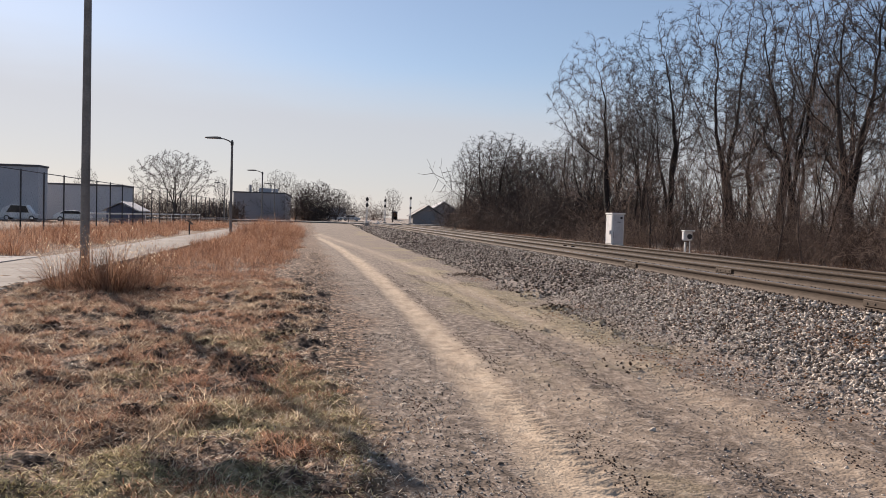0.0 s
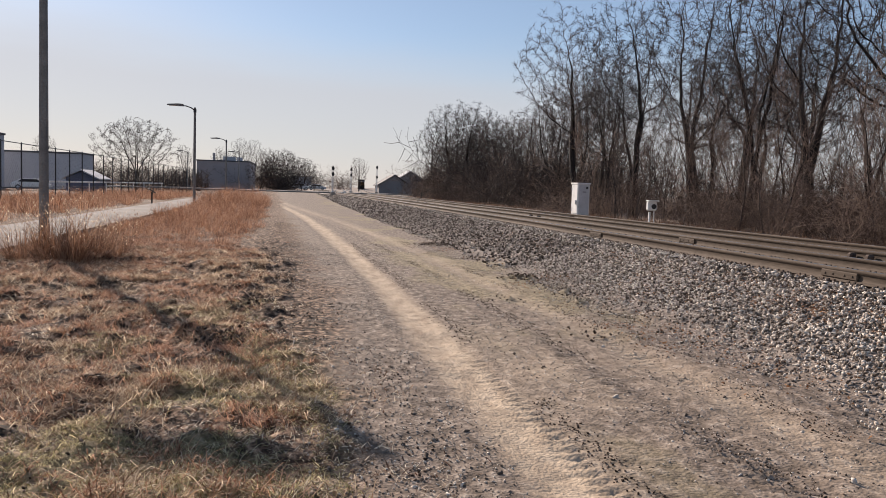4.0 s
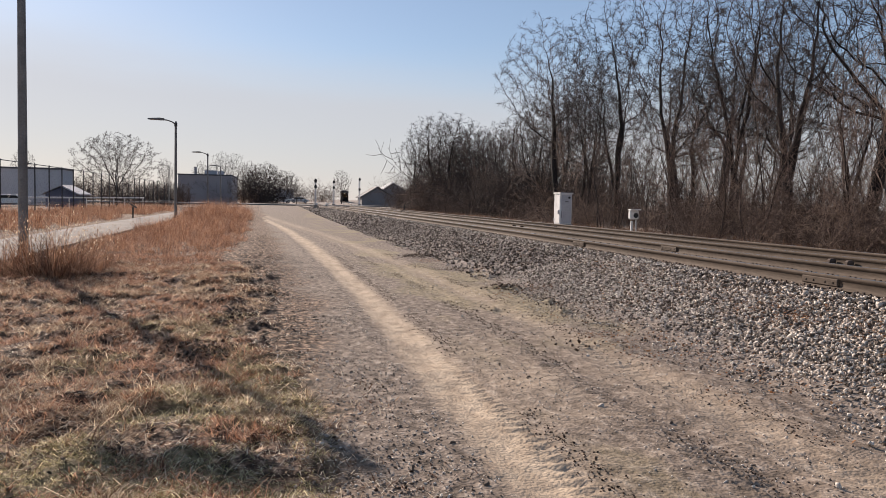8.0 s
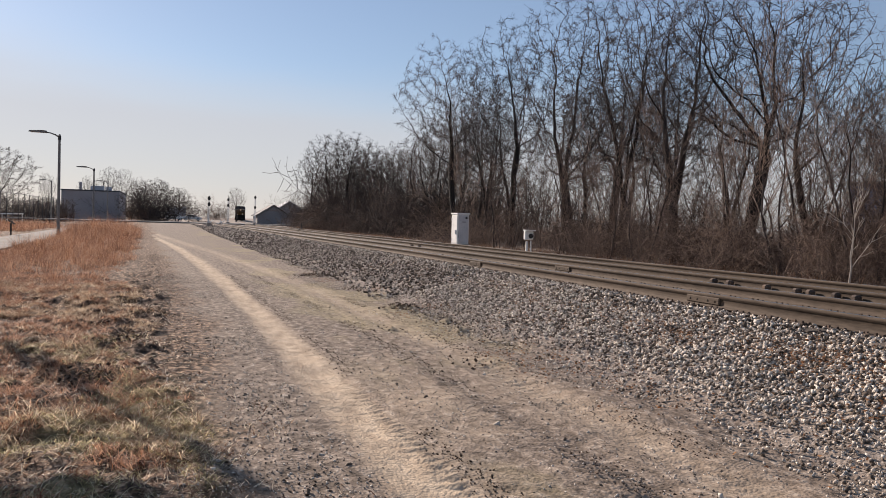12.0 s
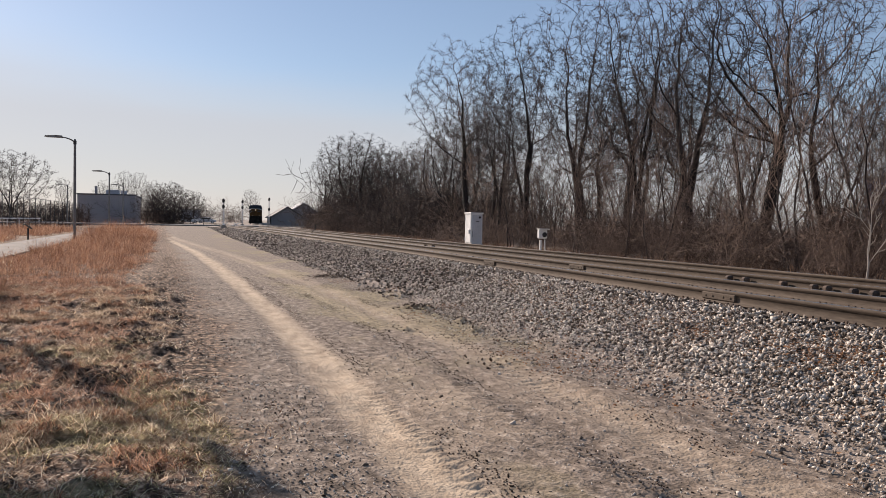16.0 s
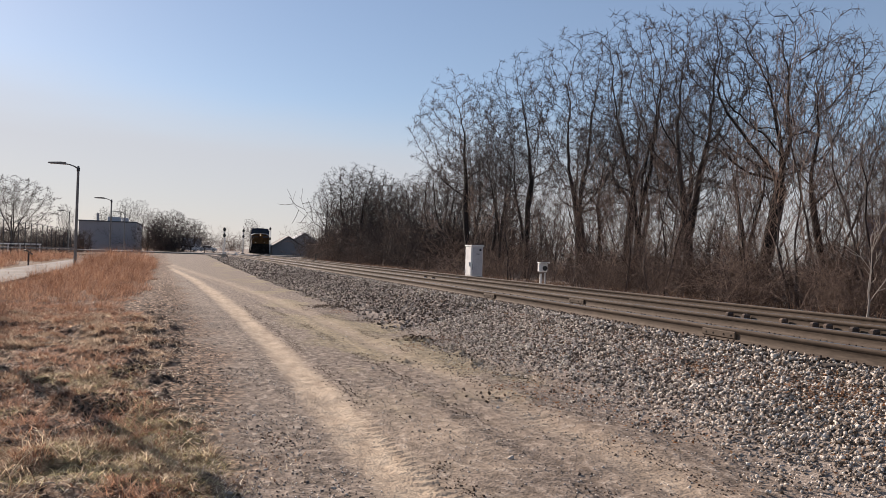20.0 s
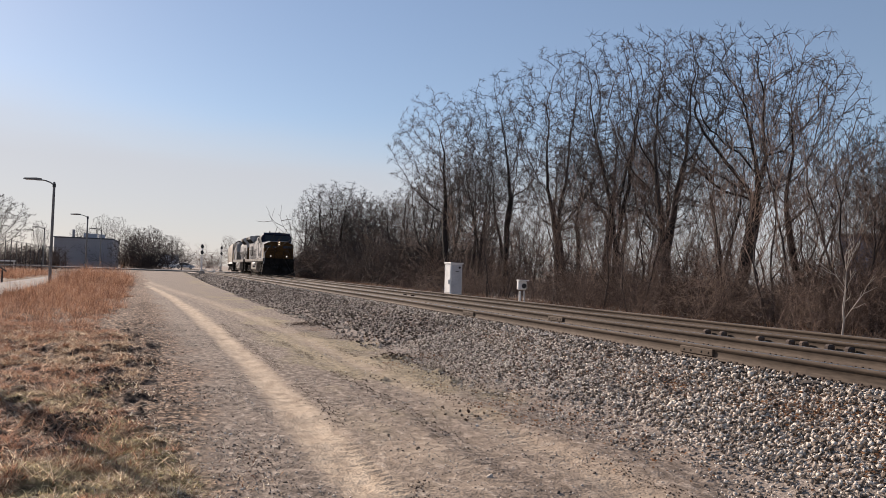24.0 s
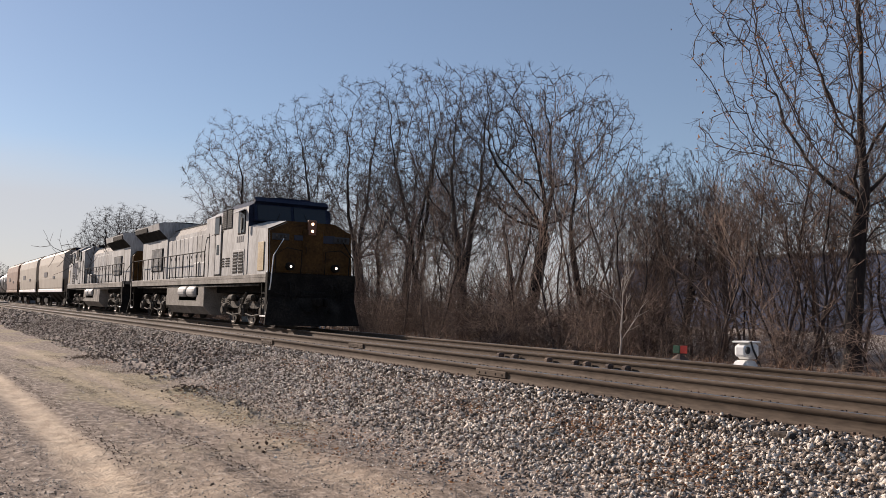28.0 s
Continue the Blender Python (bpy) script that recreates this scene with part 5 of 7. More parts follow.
def lathe_z(bm, prof, x, y, seg=18):
    rings = [[bm.verts.new((x + r * math.cos(2 * math.pi * k / seg), y + r * math.sin(2 * math.pi * k / seg), z)) for k in range(seg)] for z, r in prof]
    for a, b in zip(rings, rings[1:]):
        for k in range(seg):
            bm.faces.new((a[k], a[(k + 1) % seg], b[(k + 1) % seg], b[k]))
    bm.faces.new(rings[0][::-1])
    bm.faces.new(rings[-1])
    bmesh.ops.recalc_face_normals(bm, faces=bm.faces[:])
    return bm


def build_buildings():
    building("warehouse", -62, -37.7, 113, 116.5, 6.9, M_HAZED_WALL, "tall grey windowless warehouse block")
    building("warehouse", -42.5, -30.8, 128, 134, 5.1, M_HAZED_WALL, "long low grey warehouse behind the fence")
    building("factory_building", -22.0, -10.7, 189, 215, 6.35, M_HAZED_BRICK, "flat-roofed grey factory building with roof units", (),
             extras=(("roof_unit", (-15.5, 195, 7.0), (2.6, 3, 1.2), M_HAZED_WALL), ("roof_unit", (-13.6, 200, 7.0), (1.2, 2, 1.3), M_HAZED_WALL), ("chimney", (-19.0, 196, 7.4), (0.5, 0.5, 2.0), M_HAZED_BRICK)))
    gable("shed", -29.0, -25.4, 112, 118, 1.7, 2.6, M_METAL_WALL, M_HAZED_WALL, "small shed with a pale metal roof")
    gable("house", 19.6, 27.4, 205, 216, 2.4, 4.9, M_SIDING, M_ROOF, "low house with a dark pitched roof beside the railway")
    gable("house", 26.0, 36.0, 232, 243, 3.2, 6.6, M_SIDING, M_HAZED_WALL, "house with a pale pitched roof behind the trees")
    building("warehouse", 62, 74, 10, 64, 6.5, M_METAL_WALL, "long blue-grey metal building behind the wood", ())
    building("factory_building", -2.0, 5.0, 330, 345, 5.0, M_HAZED_WALL, "far pale building beyond the crossing", ())
    parked_car(pose(-32.5, 110.0, 0.0, 0, 0, 12), M_WHITE, "white car parked behind the chain-link fence")
    parked_car(pose(-38.0, 108.0, 0.0, 0, 0, 5), M_ALU, "silver van parked behind the chain-link fence", 0.5)
    parked_car(pose(0.5, 205.0, 0.6, 0, 0, 0), M_WHITE, "white car on the far crossing road")
    parked_car(pose(4.5, 207.0, 0.6, 0, 0, 0), M_ALU, "silver car on the far crossing road")


# ---- railway side ----
def railway_signal(x, y, h, two, label):
    s = thing("railway_signal", Matrix.Translation((x, y, 0.35)), label, "railway signal", "signals by the crossing")
    part("base", box((0, 0, 0.25), (0.6, 0.6, 0.5), 0.04), M_CONCRETE, s)
    part("mast", tube([(0, 0, 0.4), (0, 0, h)], 0.06, 8), M_ALU, s)
    for z in two:
        bm = bmesh.new()
        bmesh.ops.create_cone(bm, cap_ends=True, segments=18, radius1=0.2, radius2=0.2, depth=0.06, matrix=Matrix.Translation((0, -0.18, z)) @ Matrix.Rotation(radians(90), 4, "X"))
        add_box(bm, (0, -0.08, z), (0.28, 0.24, 0.5), 0.04)
        hd = part("signal_head", bm, M_BLACK, s)
        for q in (-0.16, 0.16):
            part("lens", lathe_yl(0, z + q), M_GLASS, hd)
            hood = tube([(0, -0.2, z + q + 0.11), (0, -0.42, z + q + 0.10)], 0.05, 8)
            part("hood", hood, M_BLACK, hd)
    ld = bmesh.new()
    for q in (-0.16, 0.16):
        add_box(ld, (q, 0.28, h / 2), (0.03, 0.03, h - 0.3))
    for k in range(int(h / 0.32)):
        add_box(ld, (0, 0.28, 0.4 + k * 0.3), (0.32, 0.025, 0.025))
    part("ladder", ld, M_ALU, s)
    return s


def lathe_yl(x, z, r=0.09):
    bm = bmesh.new()
    bmesh.ops.create_cone(bm, cap_ends=True, segments=14, radius1=r, radius2=r, depth=0.03, matrix=Matrix.Translation((x, -0.225, z)) @ Matrix.Rotation(radians(90), 4, "X"))
    return bm


BRACES = (13.68, 13.19, 12.16, 11.41, 11.10, 10.54, 10.13)


def build_railside():
    # equipment cabinet
    c = thing("equipment_cabinet", pose(13.5, 38.6, 0.5, 0, 0, 2), "white-painted metal equipment cabinet beside the track", "cabinet")
    part("plinth", box((0, 0, 0.06), (0.66, 0.92, 0.16), 0.015), M_CONCRETE, c)
    part("body", box((0, 0, 0.86), (0.58, 0.84, 1.46), 0.012), M_WHITE, c)
    part("cap", box((0, 0, 1.62), (0.68, 0.94, 0.07), 0.02), M_WHITE, c)
    d = part("door", box((-0.30, 0, 0.86), (0.03, 0.76, 1.36), 0.01), M_WHITE, c)
    part("handle", box((-0.35, -0.28, 0.72), (0.06, 0.06, 0.22), 0.015), M_ALU, d)
    for z in (0.35, 1.35):
        part("hinge", box((-0.32, 0.36, z), (0.03, 0.04, 0.14), 0.005), M_ALU, d)
    # grey sheet puts shade into the white cabinet's face turned from the sun
    part("shaded_face", box((0, -0.43, 0.86), (0.50, 0.02, 1.36), 0.006), M_ALU, c)
    part("vent", lathe_vent(0.14, -0.445, 1.42), M_BLACK, c)
    part("notice_bar", box((0.02, -0.445, 1.22), (0.16, 0.012, 0.035)), M_BLACK, c)
    part("notice_bar", box((-0.24, -0.445, 0.6), (0.012, 0.012, 0.3)), M_BLACK, c)
    # marker with a white head
    m = thing("trackside_marker", pose(13.5, 30.4, 0.42), "white trackside marker with a dark round opening on a post", "marker")
    part("post", box((-0.04, 0, 0.28), (0.07, 0.07, 0.6), 0.008), M_WHITE, m)
    part("stay", tube([(0.16, 0, 0.0), (0.14, 0, 0.62)], 0.022, 6), M_ALU, m)
    hd = part("head", box((0.03, 0, 0.82), (0.36, 0.22, 0.36), 0.04), M_WHITE, m)
    part("opening", lathe_vent(0.08, -0.115, 0.80, 0.10), M_BLACK, hd)
    part("hood", box((0.03, -0.08, 1.02), (0.42, 0.34, 0.04), 0.01), M_WHITE, hd)
    part("foot_box", box((0.06, 0, 0.12), (0.24, 0.16, 0.10), 0.02), M_WHITE, m)
    # switch machine, white, and its red and green target
    s = thing("switch_machine", pose(13.55, 10.5, 0.36, 0, 0, 8), "white-painted switch stand motor on a splayed base", "switch machine")
    part("base_plate", box((0, 0, 0.16), (0.66, 0.5, 0.06), 0.01), M_WHITE, s)
    part("pedestal", box((0, 0, 0.24), (0.26, 0.26, 0.22), 0.03), M_WHITE, s)
    hs = box((0.08, 0, 0.53), (0.36, 0.34, 0.32), 0.07)
    add_box(hs, (-0.16, -0.02, 0.53), (0.16, 0.24, 0.22), 0.04)
    hd = part("housing", hs, M_WHITE, s)
    part("lid", box((0.05, 0, 0.70), (0.44, 0.36, 0.035), 0.012), M_WHITE, hd)
    part("motor_end", lathe_vent(-0.17, -0.15, 0.55, 0.07), M_BLACK, hd)
    for a in (-0.25, 0.25):
        part("foot", prism([(a - 0.16, 0.16), (a + 0.16, 0.16), (a * 0.5 + 0.05, 0.34), (a * 0.5 - 0.05, 0.34)], -0.1, 0.1, "y"), M_WHITE, s)
    part("strap", tube([(-0.16, -0.21, 0.72), (-0.1, -0.225, 0.56), (0.02, -0.225, 0.42), (0.06, -0.22, 0.30)], 0.022, 6), M_BLACK, s)
    part("conduit", tube([(0.2, -0.16, 0.34), (0.26, -0.2, 0.2), (0.3, -0.22, 0.05)], 0.025, 6), M_BLACK, s)
    for sx in (-0.2, 0.2):
        part("bolt", lathe_z(bmesh.new(), [(0.18, 0.035), (0.24, 0.035)], sx, -0.17, 6), M_IRON, s)
    t = thing("switch_target", pose(13.3, 11.9, 0.46, 0, 0, -48), "low switch stand with red and green target plates", "switch stand")
    part("stand", lathe_z(bmesh.new(), [(0.0, 0.22), (0.16, 0.20), (0.24, 0.10), (0.28, 0.05)], 0, 0, 12), M_IRON, t)
    part("spindle", tube([(0, 0, 0.2), (0, 0, 0.42)], 0.02, 6), M_IRON, t)
    part("target", box((0.075, -0.02, 0.38), (0.15, 0.012, 0.16), 0.004, Matrix.Rotation(radians(22), 4, "Z")), M_RED, t, "red target plate")
    part("target", box((-0.07, -0.01, 0.38), (0.15, 0.012, 0.16), 0.004, Matrix.Rotation(radians(-32), 4, "Z")), M_GREEN, t, "green target plate")
    # rail braces of the switch, and its rods
    for y in BRACES:
        b = box((10.04, y, RAIL_Z - 0.115), (0.14, 0.13, 0.12), 0.03)
        add_box(b, (9.92, y, RAIL_Z - 0.16), (0.12, 0.11, 0.06), 0.01)
        tagged(finish("rail_brace", b, M_IRON), "dark iron rail brace bolted beside the rail", "rail brace", "rail braces of the switch")
    for k in range(8):
        b = box((10.45, 31.8 + k * 0.45, RAIL_Z - 0.05), (0.34, 0.16, 0.10), 0.02)
        tagged(finish("switch_plate", b, M_IRON), "dark greased switch plate between the rails", "switch plate", "switch plates")
    for y in (34.0, 35.2):
        r = tube([(10.0, y, RAIL_Z - 0.12), (13.2, y + 0.05, RAIL_Z - 0.12)], 0.035, 6)
        tagged(finish("switch_rod", r, M_IRON), "iron switch rod under the rails", "switch rod", "switch rods")
    w = box((12.75, 36.0, 0.56), (0.45, 2.6, 0.10), 0.015)
    tagged(finish("timber_walkway", w, M_TIE), "dark timber plank beside the cabinet", "plank")
    for x, y, z in ((-1, 9.85, 0), (-1, 19.0, 0), (1, 17.3, 0)):
        j = box((NEAR_X + x * (GAUGE / 2 + 0.037) - 0.02, y, RAIL_Z - 0.095), (0.05, 0.75, 0.10), 0.012)
        for k in (-0.28, -0.12, 0.12, 0.28):
            add_box(j, (NEAR_X + x * (GAUGE / 2 + 0.037) - 0.048, y + k, RAIL_Z - 0.095), (0.012, 0.028, 0.028), 0.004)
        tagged(finish("joint_bar", j, M_STEEL), "bolted joint bar on the rail", "joint bar", "rail joints")
    tagged(finish("marker_post", tube([(13.6, 92, 0.3), (13.6, 92, 1.25)], 0.06, 8), M_BLACK), "short dark marker post beside the far track", "marker post")
    railway_signal(4.65, 115, 3.9, (2.95, 3.75), "tall railway signal with two dark heads")
    railway_signal(9.3, 150, 4.55, (3.4, 4.4), "railway signal between the tracks")
    railway_signal(14.1, 152, 5.2, (3.2, 5.0), "tall railway signal with two dark heads beside the bend")
    # the road over the tracks, with its low white barriers
    rd = box((-10, 131.5, 0.66), (90, 6.5, 0.16), 0.02)
    tagged(finish("crossing_road", rd, noise_mat("old_asphalt", [(0.13, 0.125, 0.12), (0.19, 0.185, 0.18), (0.25, 0.24, 0.23)], 0.6, 14, 0.9, 0.2)), "pale worn asphalt road over the level crossing", "road", kind="structure")
    for x in (5.0, 6.6):
        b = thing("barrier", pose(x, 120.5, 0.72, 0, 0, 0), "low white crossed barrier beside the track", "barrier", "barriers by the crossing")
        part("bar", box((0, 0, 0.22), (1.1, 0.08, 0.10), 0.01, Matrix.Rotation(radians(-24), 4, "Y")), M_WHITE, b)
        part("bar", box((0, 0.09, 0.22), (0.7, 0.08, 0.10), 0.01, Matrix.Rotation(radians(40), 4, "Y")), M_WHITE, b)
        part("leg", box((0, 0.04, 0.05), (0.1, 0.2, 0.5), 0.01), M_WHITE, b)


def lathe_vent(x, y, z, r=0.055):
    bm = bmesh.new()
    bmesh.ops.create_cone(bm, cap_ends=True, segments=16, radius1=r, radius2=r, depth=0.03, matrix=Matrix.Translation((x, y, z)) @ Matrix.Rotation(radians(90), 4, "X"))
    return bm


build_path()
build_lamps()
build_fence()
build_sign()
build_buildings()
build_railside()
# ---- the freight train; each vehicle: x across, y towards its front, z from the rail tops ----
P_GREY = noise_mat("loco_grey", [(0.13, 0.122, 0.11), (0.30, 0.30, 0.295), (0.43, 0.435, 0.43)], 1.3, 16, 0.62, 0.08, 0.004, stretch=(1, 1, 0.22))
# gold paint darkened nearly to black: the shade on the front is in the colour
P_SHADED_GOLD = noise_mat("shaded_gold", [(0.028, 0.013, 0.004), (0.062, 0.030, 0.008), (0.105, 0.052, 0.013)], 1.5, 14, 0.6, 0.06, 0.004, spec=0.12)
P_STAIN = noise_mat("faded_gold", [(0.20, 0.14, 0.07), (0.34, 0.25, 0.13), (0.42, 0.36, 0.25)], 3, 20, 0.65, 0.06, 0.004)
P_BLUE = noise_mat("loco_blue", [(0.006, 0.009, 0.022), (0.010, 0.016, 0.036), (0.02, 0.026, 0.05)], 1.5, 14, 0.55, 0.06, 0.004, spec=0.15)
P_DARK = noise_mat("grimy_black", [(0.006, 0.0055, 0.005), (0.014, 0.0125, 0.011), (0.032, 0.028, 0.024)], 2, 20, 0.85, 0.2, 0.006, spec=0.08)
P_TRUCK = noise_mat("dusty_truck", [(0.014, 0.012, 0.010), (0.046, 0.040, 0.034), (0.19, 0.17, 0.145)], 4, 30, 0.8, 0.2, 0.005, spec=0.15)
P_SILL = noise_mat("sill_grey", [(0.10, 0.09, 0.078), (0.20, 0.185, 0.165), (0.31, 0.295, 0.27)], 1.6, 20, 0.75, 0.1, 0.004, spec=0.2)
P_SILVER = noise_mat("tank_silver", [(0.22, 0.205, 0.18), (0.32, 0.30, 0.27), (0.40, 0.38, 0.345)], 2, 18, 0.5, 0.08, 0.004)
P_WHEEL = noise_mat("wheel_steel", [(0.03, 0.024, 0.02), (0.085, 0.07, 0.058)], 5, 30, 0.5, 0.1, 0.003, metal=0.6)
P_TAN = noise_mat("hopper_tan", [(0.21, 0.178, 0.142), (0.31, 0.27, 0.222), (0.37, 0.333, 0.28)], 0.6, 9, 0.6, 0.06, 0.004, stretch=(1, 1, 0.3), rnd=0.25)
P_BROWN = noise_mat("boxcar_brown", [(0.11, 0.06, 0.04), (0.17, 0.095, 0.065), (0.22, 0.14, 0.10)], 0.7, 9, 0.7, 0.08, 0.004, stretch=(1, 1, 0.3))
P_TANK = noise_mat("tank_black", [(0.02, 0.022, 0.026), (0.05, 0.053, 0.06), (0.10, 0.10, 0.11)], 0.7, 9, 0.35, 0.05, 0.004)
P_MARK = noise_mat("dark_lettering", [(0.008, 0.010, 0.02), (0.016, 0.019, 0.034)], 4, 30, 0.6, 0)
P_LAMP = glow_mat("headlight_on", (1.0, 0.68, 0.40), 3.0)
P_DITCH = glow_mat("ditch_light_on", (1.0, 0.88, 0.72), 1.8)
P_AMBER = noise_mat("headlight_bezel", [(0.10, 0.04, 0.02), (0.18, 0.08, 0.04)], 8, 40, 0.5, 0)
WHEELSETS = []


def lathe_x(bm, prof, x, y, z, seg=20):
    """A round body about an axis across the vehicle: prof of (x offset, radius)."""
    rings = []
    for dx, r in prof:
        rings.append([bm.verts.new((x + dx, y + r * math.cos(2 * math.pi * k / seg), z + r * math.sin(2 * math.pi * k / seg))) for k in range(seg)])
    for a, b in zip(rings, rings[1:]):
        for k in range(seg):
            bm.faces.new((a[k], a[(k + 1) % seg], b[(k + 1) % seg], b[k]))
    bm.faces.new(rings[0])
    bm.faces.new(rings[-1][::-1])
    bmesh.ops.recalc_face_normals(bm, faces=bm.faces[:])
    return bm


def lathe_y(bm, prof, x, z, seg=20):
    """A round body about an axis along the vehicle: prof of (y, radius)."""
    rings = []
    for y, r in prof:
        rings.append([bm.verts.new((x + r * math.cos(2 * math.pi * k / seg), y, z + r * math.sin(2 * math.pi * k / seg))) for k in range(seg)])
    for a, b in zip(rings, rings[1:]):
        for k in range(seg):
            bm.faces.new((a[k], b[k], b[(k + 1) % seg], a[(k + 1) % seg]))
    bm.faces.new(rings[0][::-1])
    bm.faces.new(rings[-1])
    bmesh.ops.recalc_face_normals(bm, faces=bm.faces[:])
    return bm


def wheelset_mesh(r):
    bm = bmesh.new()
    for s in (-1, 1):
        lathe_x(bm, [(-0.07 * s, r + 0.03), (-0.04 * s, r + 0.03), (-0.035 * s, r), (0.06 * s, r - 0.005), (0.065 * s, r * 0.86), (0.03 * s, r * 0.8), (0.035 * s, r * 0.35), (0.08 * s, r * 0.25)], s * 0.75, 0, 0, 22)
    lathe_x(bm, [(-1.0, 0.08), (1.0, 0.08)], 0, 0, 0, 8)
    for k in range(4):
        a = k * math.pi / 2 + 0.4
        for s in (-1, 1):
            add_box(bm, (s * 0.80, math.cos(a) * r * 0.58, math.sin(a) * r * 0.58), (0.02, 0.10, 0.10), 0, Matrix.Rotation(a, 4, "X"))
    me = bpy.data.meshes.new("wheelset")
    bm.to_mesh(me)
    bm.free()
    me.materials.append(P_WHEEL)
    return me


WHEEL_BIG, WHEEL_SMALL = wheelset_mesh(0.53), wheelset_mesh(0.46)


def add_wheels(parent, y, r, spin=False):
    o = new("wheelset", WHEEL_BIG if r > 0.5 else WHEEL_SMALL)
    o.parent = parent
    o.location = (0, y, r)
    if spin:
        WHEELSETS.append((o, y, r))


def loco_truck(loco, y0, f):
    """Three axles in a cast frame with springs, axle boxes and brake rods."""
    for k in (-1, 0, 1):
        add_wheels(loco, y0 + k * 2.08, 0.53, True)
    for s in (-1, 1):
        bm = bmesh.new()
        prof = [(-2.75, 0.78), (-2.6, 1.02), (-1.6, 1.02), (-1.3, 0.86), (-0.75, 0.86), (-0.45, 1.02), (0.45, 1.02), (0.75, 0.86), (1.3, 0.86), (1.6, 1.02), (2.6, 1.02), (2.75, 0.78), (2.4, 0.66), (1.75, 0.72), (1.3, 0.62), (0.75, 0.62), (0.35, 0.72), (-0.35, 0.72), (-0.75, 0.62), (-1.3, 0.62), (-1.75, 0.72), (-2.4, 0.66)]
        add_prism(bm, [(y0 + a, b) for a, b in prof], s * 1.02 - 0.07, s * 1.02 + 0.07, "x")
        fr = part("truck_frame", bm, P_TRUCK, loco)
        for k in (-1, 0, 1):
            bm = box((s * 1.14, y0 + k * 2.08, 0.55), (0.16, 0.42, 0.44), 0.05)
            lathe_x(bm, [(-0.02, 0.15), (0.07, 0.13)], s * 1.2, y0 + k * 2.08, 0.53, 12)
            part("axle_box", bm, P_TRUCK, fr)
            for q in (-0.34, 0.34):
                sp = bmesh.new()
                for i in range(5):
                    lathe = [(s * 1.08 + 0.075 * math.cos(a), y0 + k * 2.08 + q + 0.075 * math.sin(a), 0.62 + i * 0.075 + 0.075 * a / 6.283) for a in np.linspace(0, 6.283, 9)]
                    add_tube(sp, lathe, 0.016, 5)
                part("spring", sp, P_TRUCK, fr)
        for k in (-0.5, 0.5):
            part("brake_cylinder", lathe_y(bmesh.new(), [(y0 + k * 2.08 - 0.25, 0.09), (y0 + k * 2.08 - 0.22, 0.12), (y0 + k * 2.08 + 0.2, 0.12), (y0 + k * 2.08 + 0.24, 0.05)], s * 1.2, 0.98, 12), P_TRUCK, fr)
            part("brake_rod", tube([(s * 1.16, y0 + k * 2.08 - 0.7, 0.42), (s * 1.18, y0 + k * 2.08, 0.36), (s * 1.16, y0 + k * 2.08 + 0.7, 0.42)], 0.03, 6), P_TRUCK, fr)
        part("damper", tube([(s * 1.2, y0 - 0.15, 0.55), (s * 1.22, y0 + 0.5, 1.15)], 0.045, 8), P_TRUCK, fr)


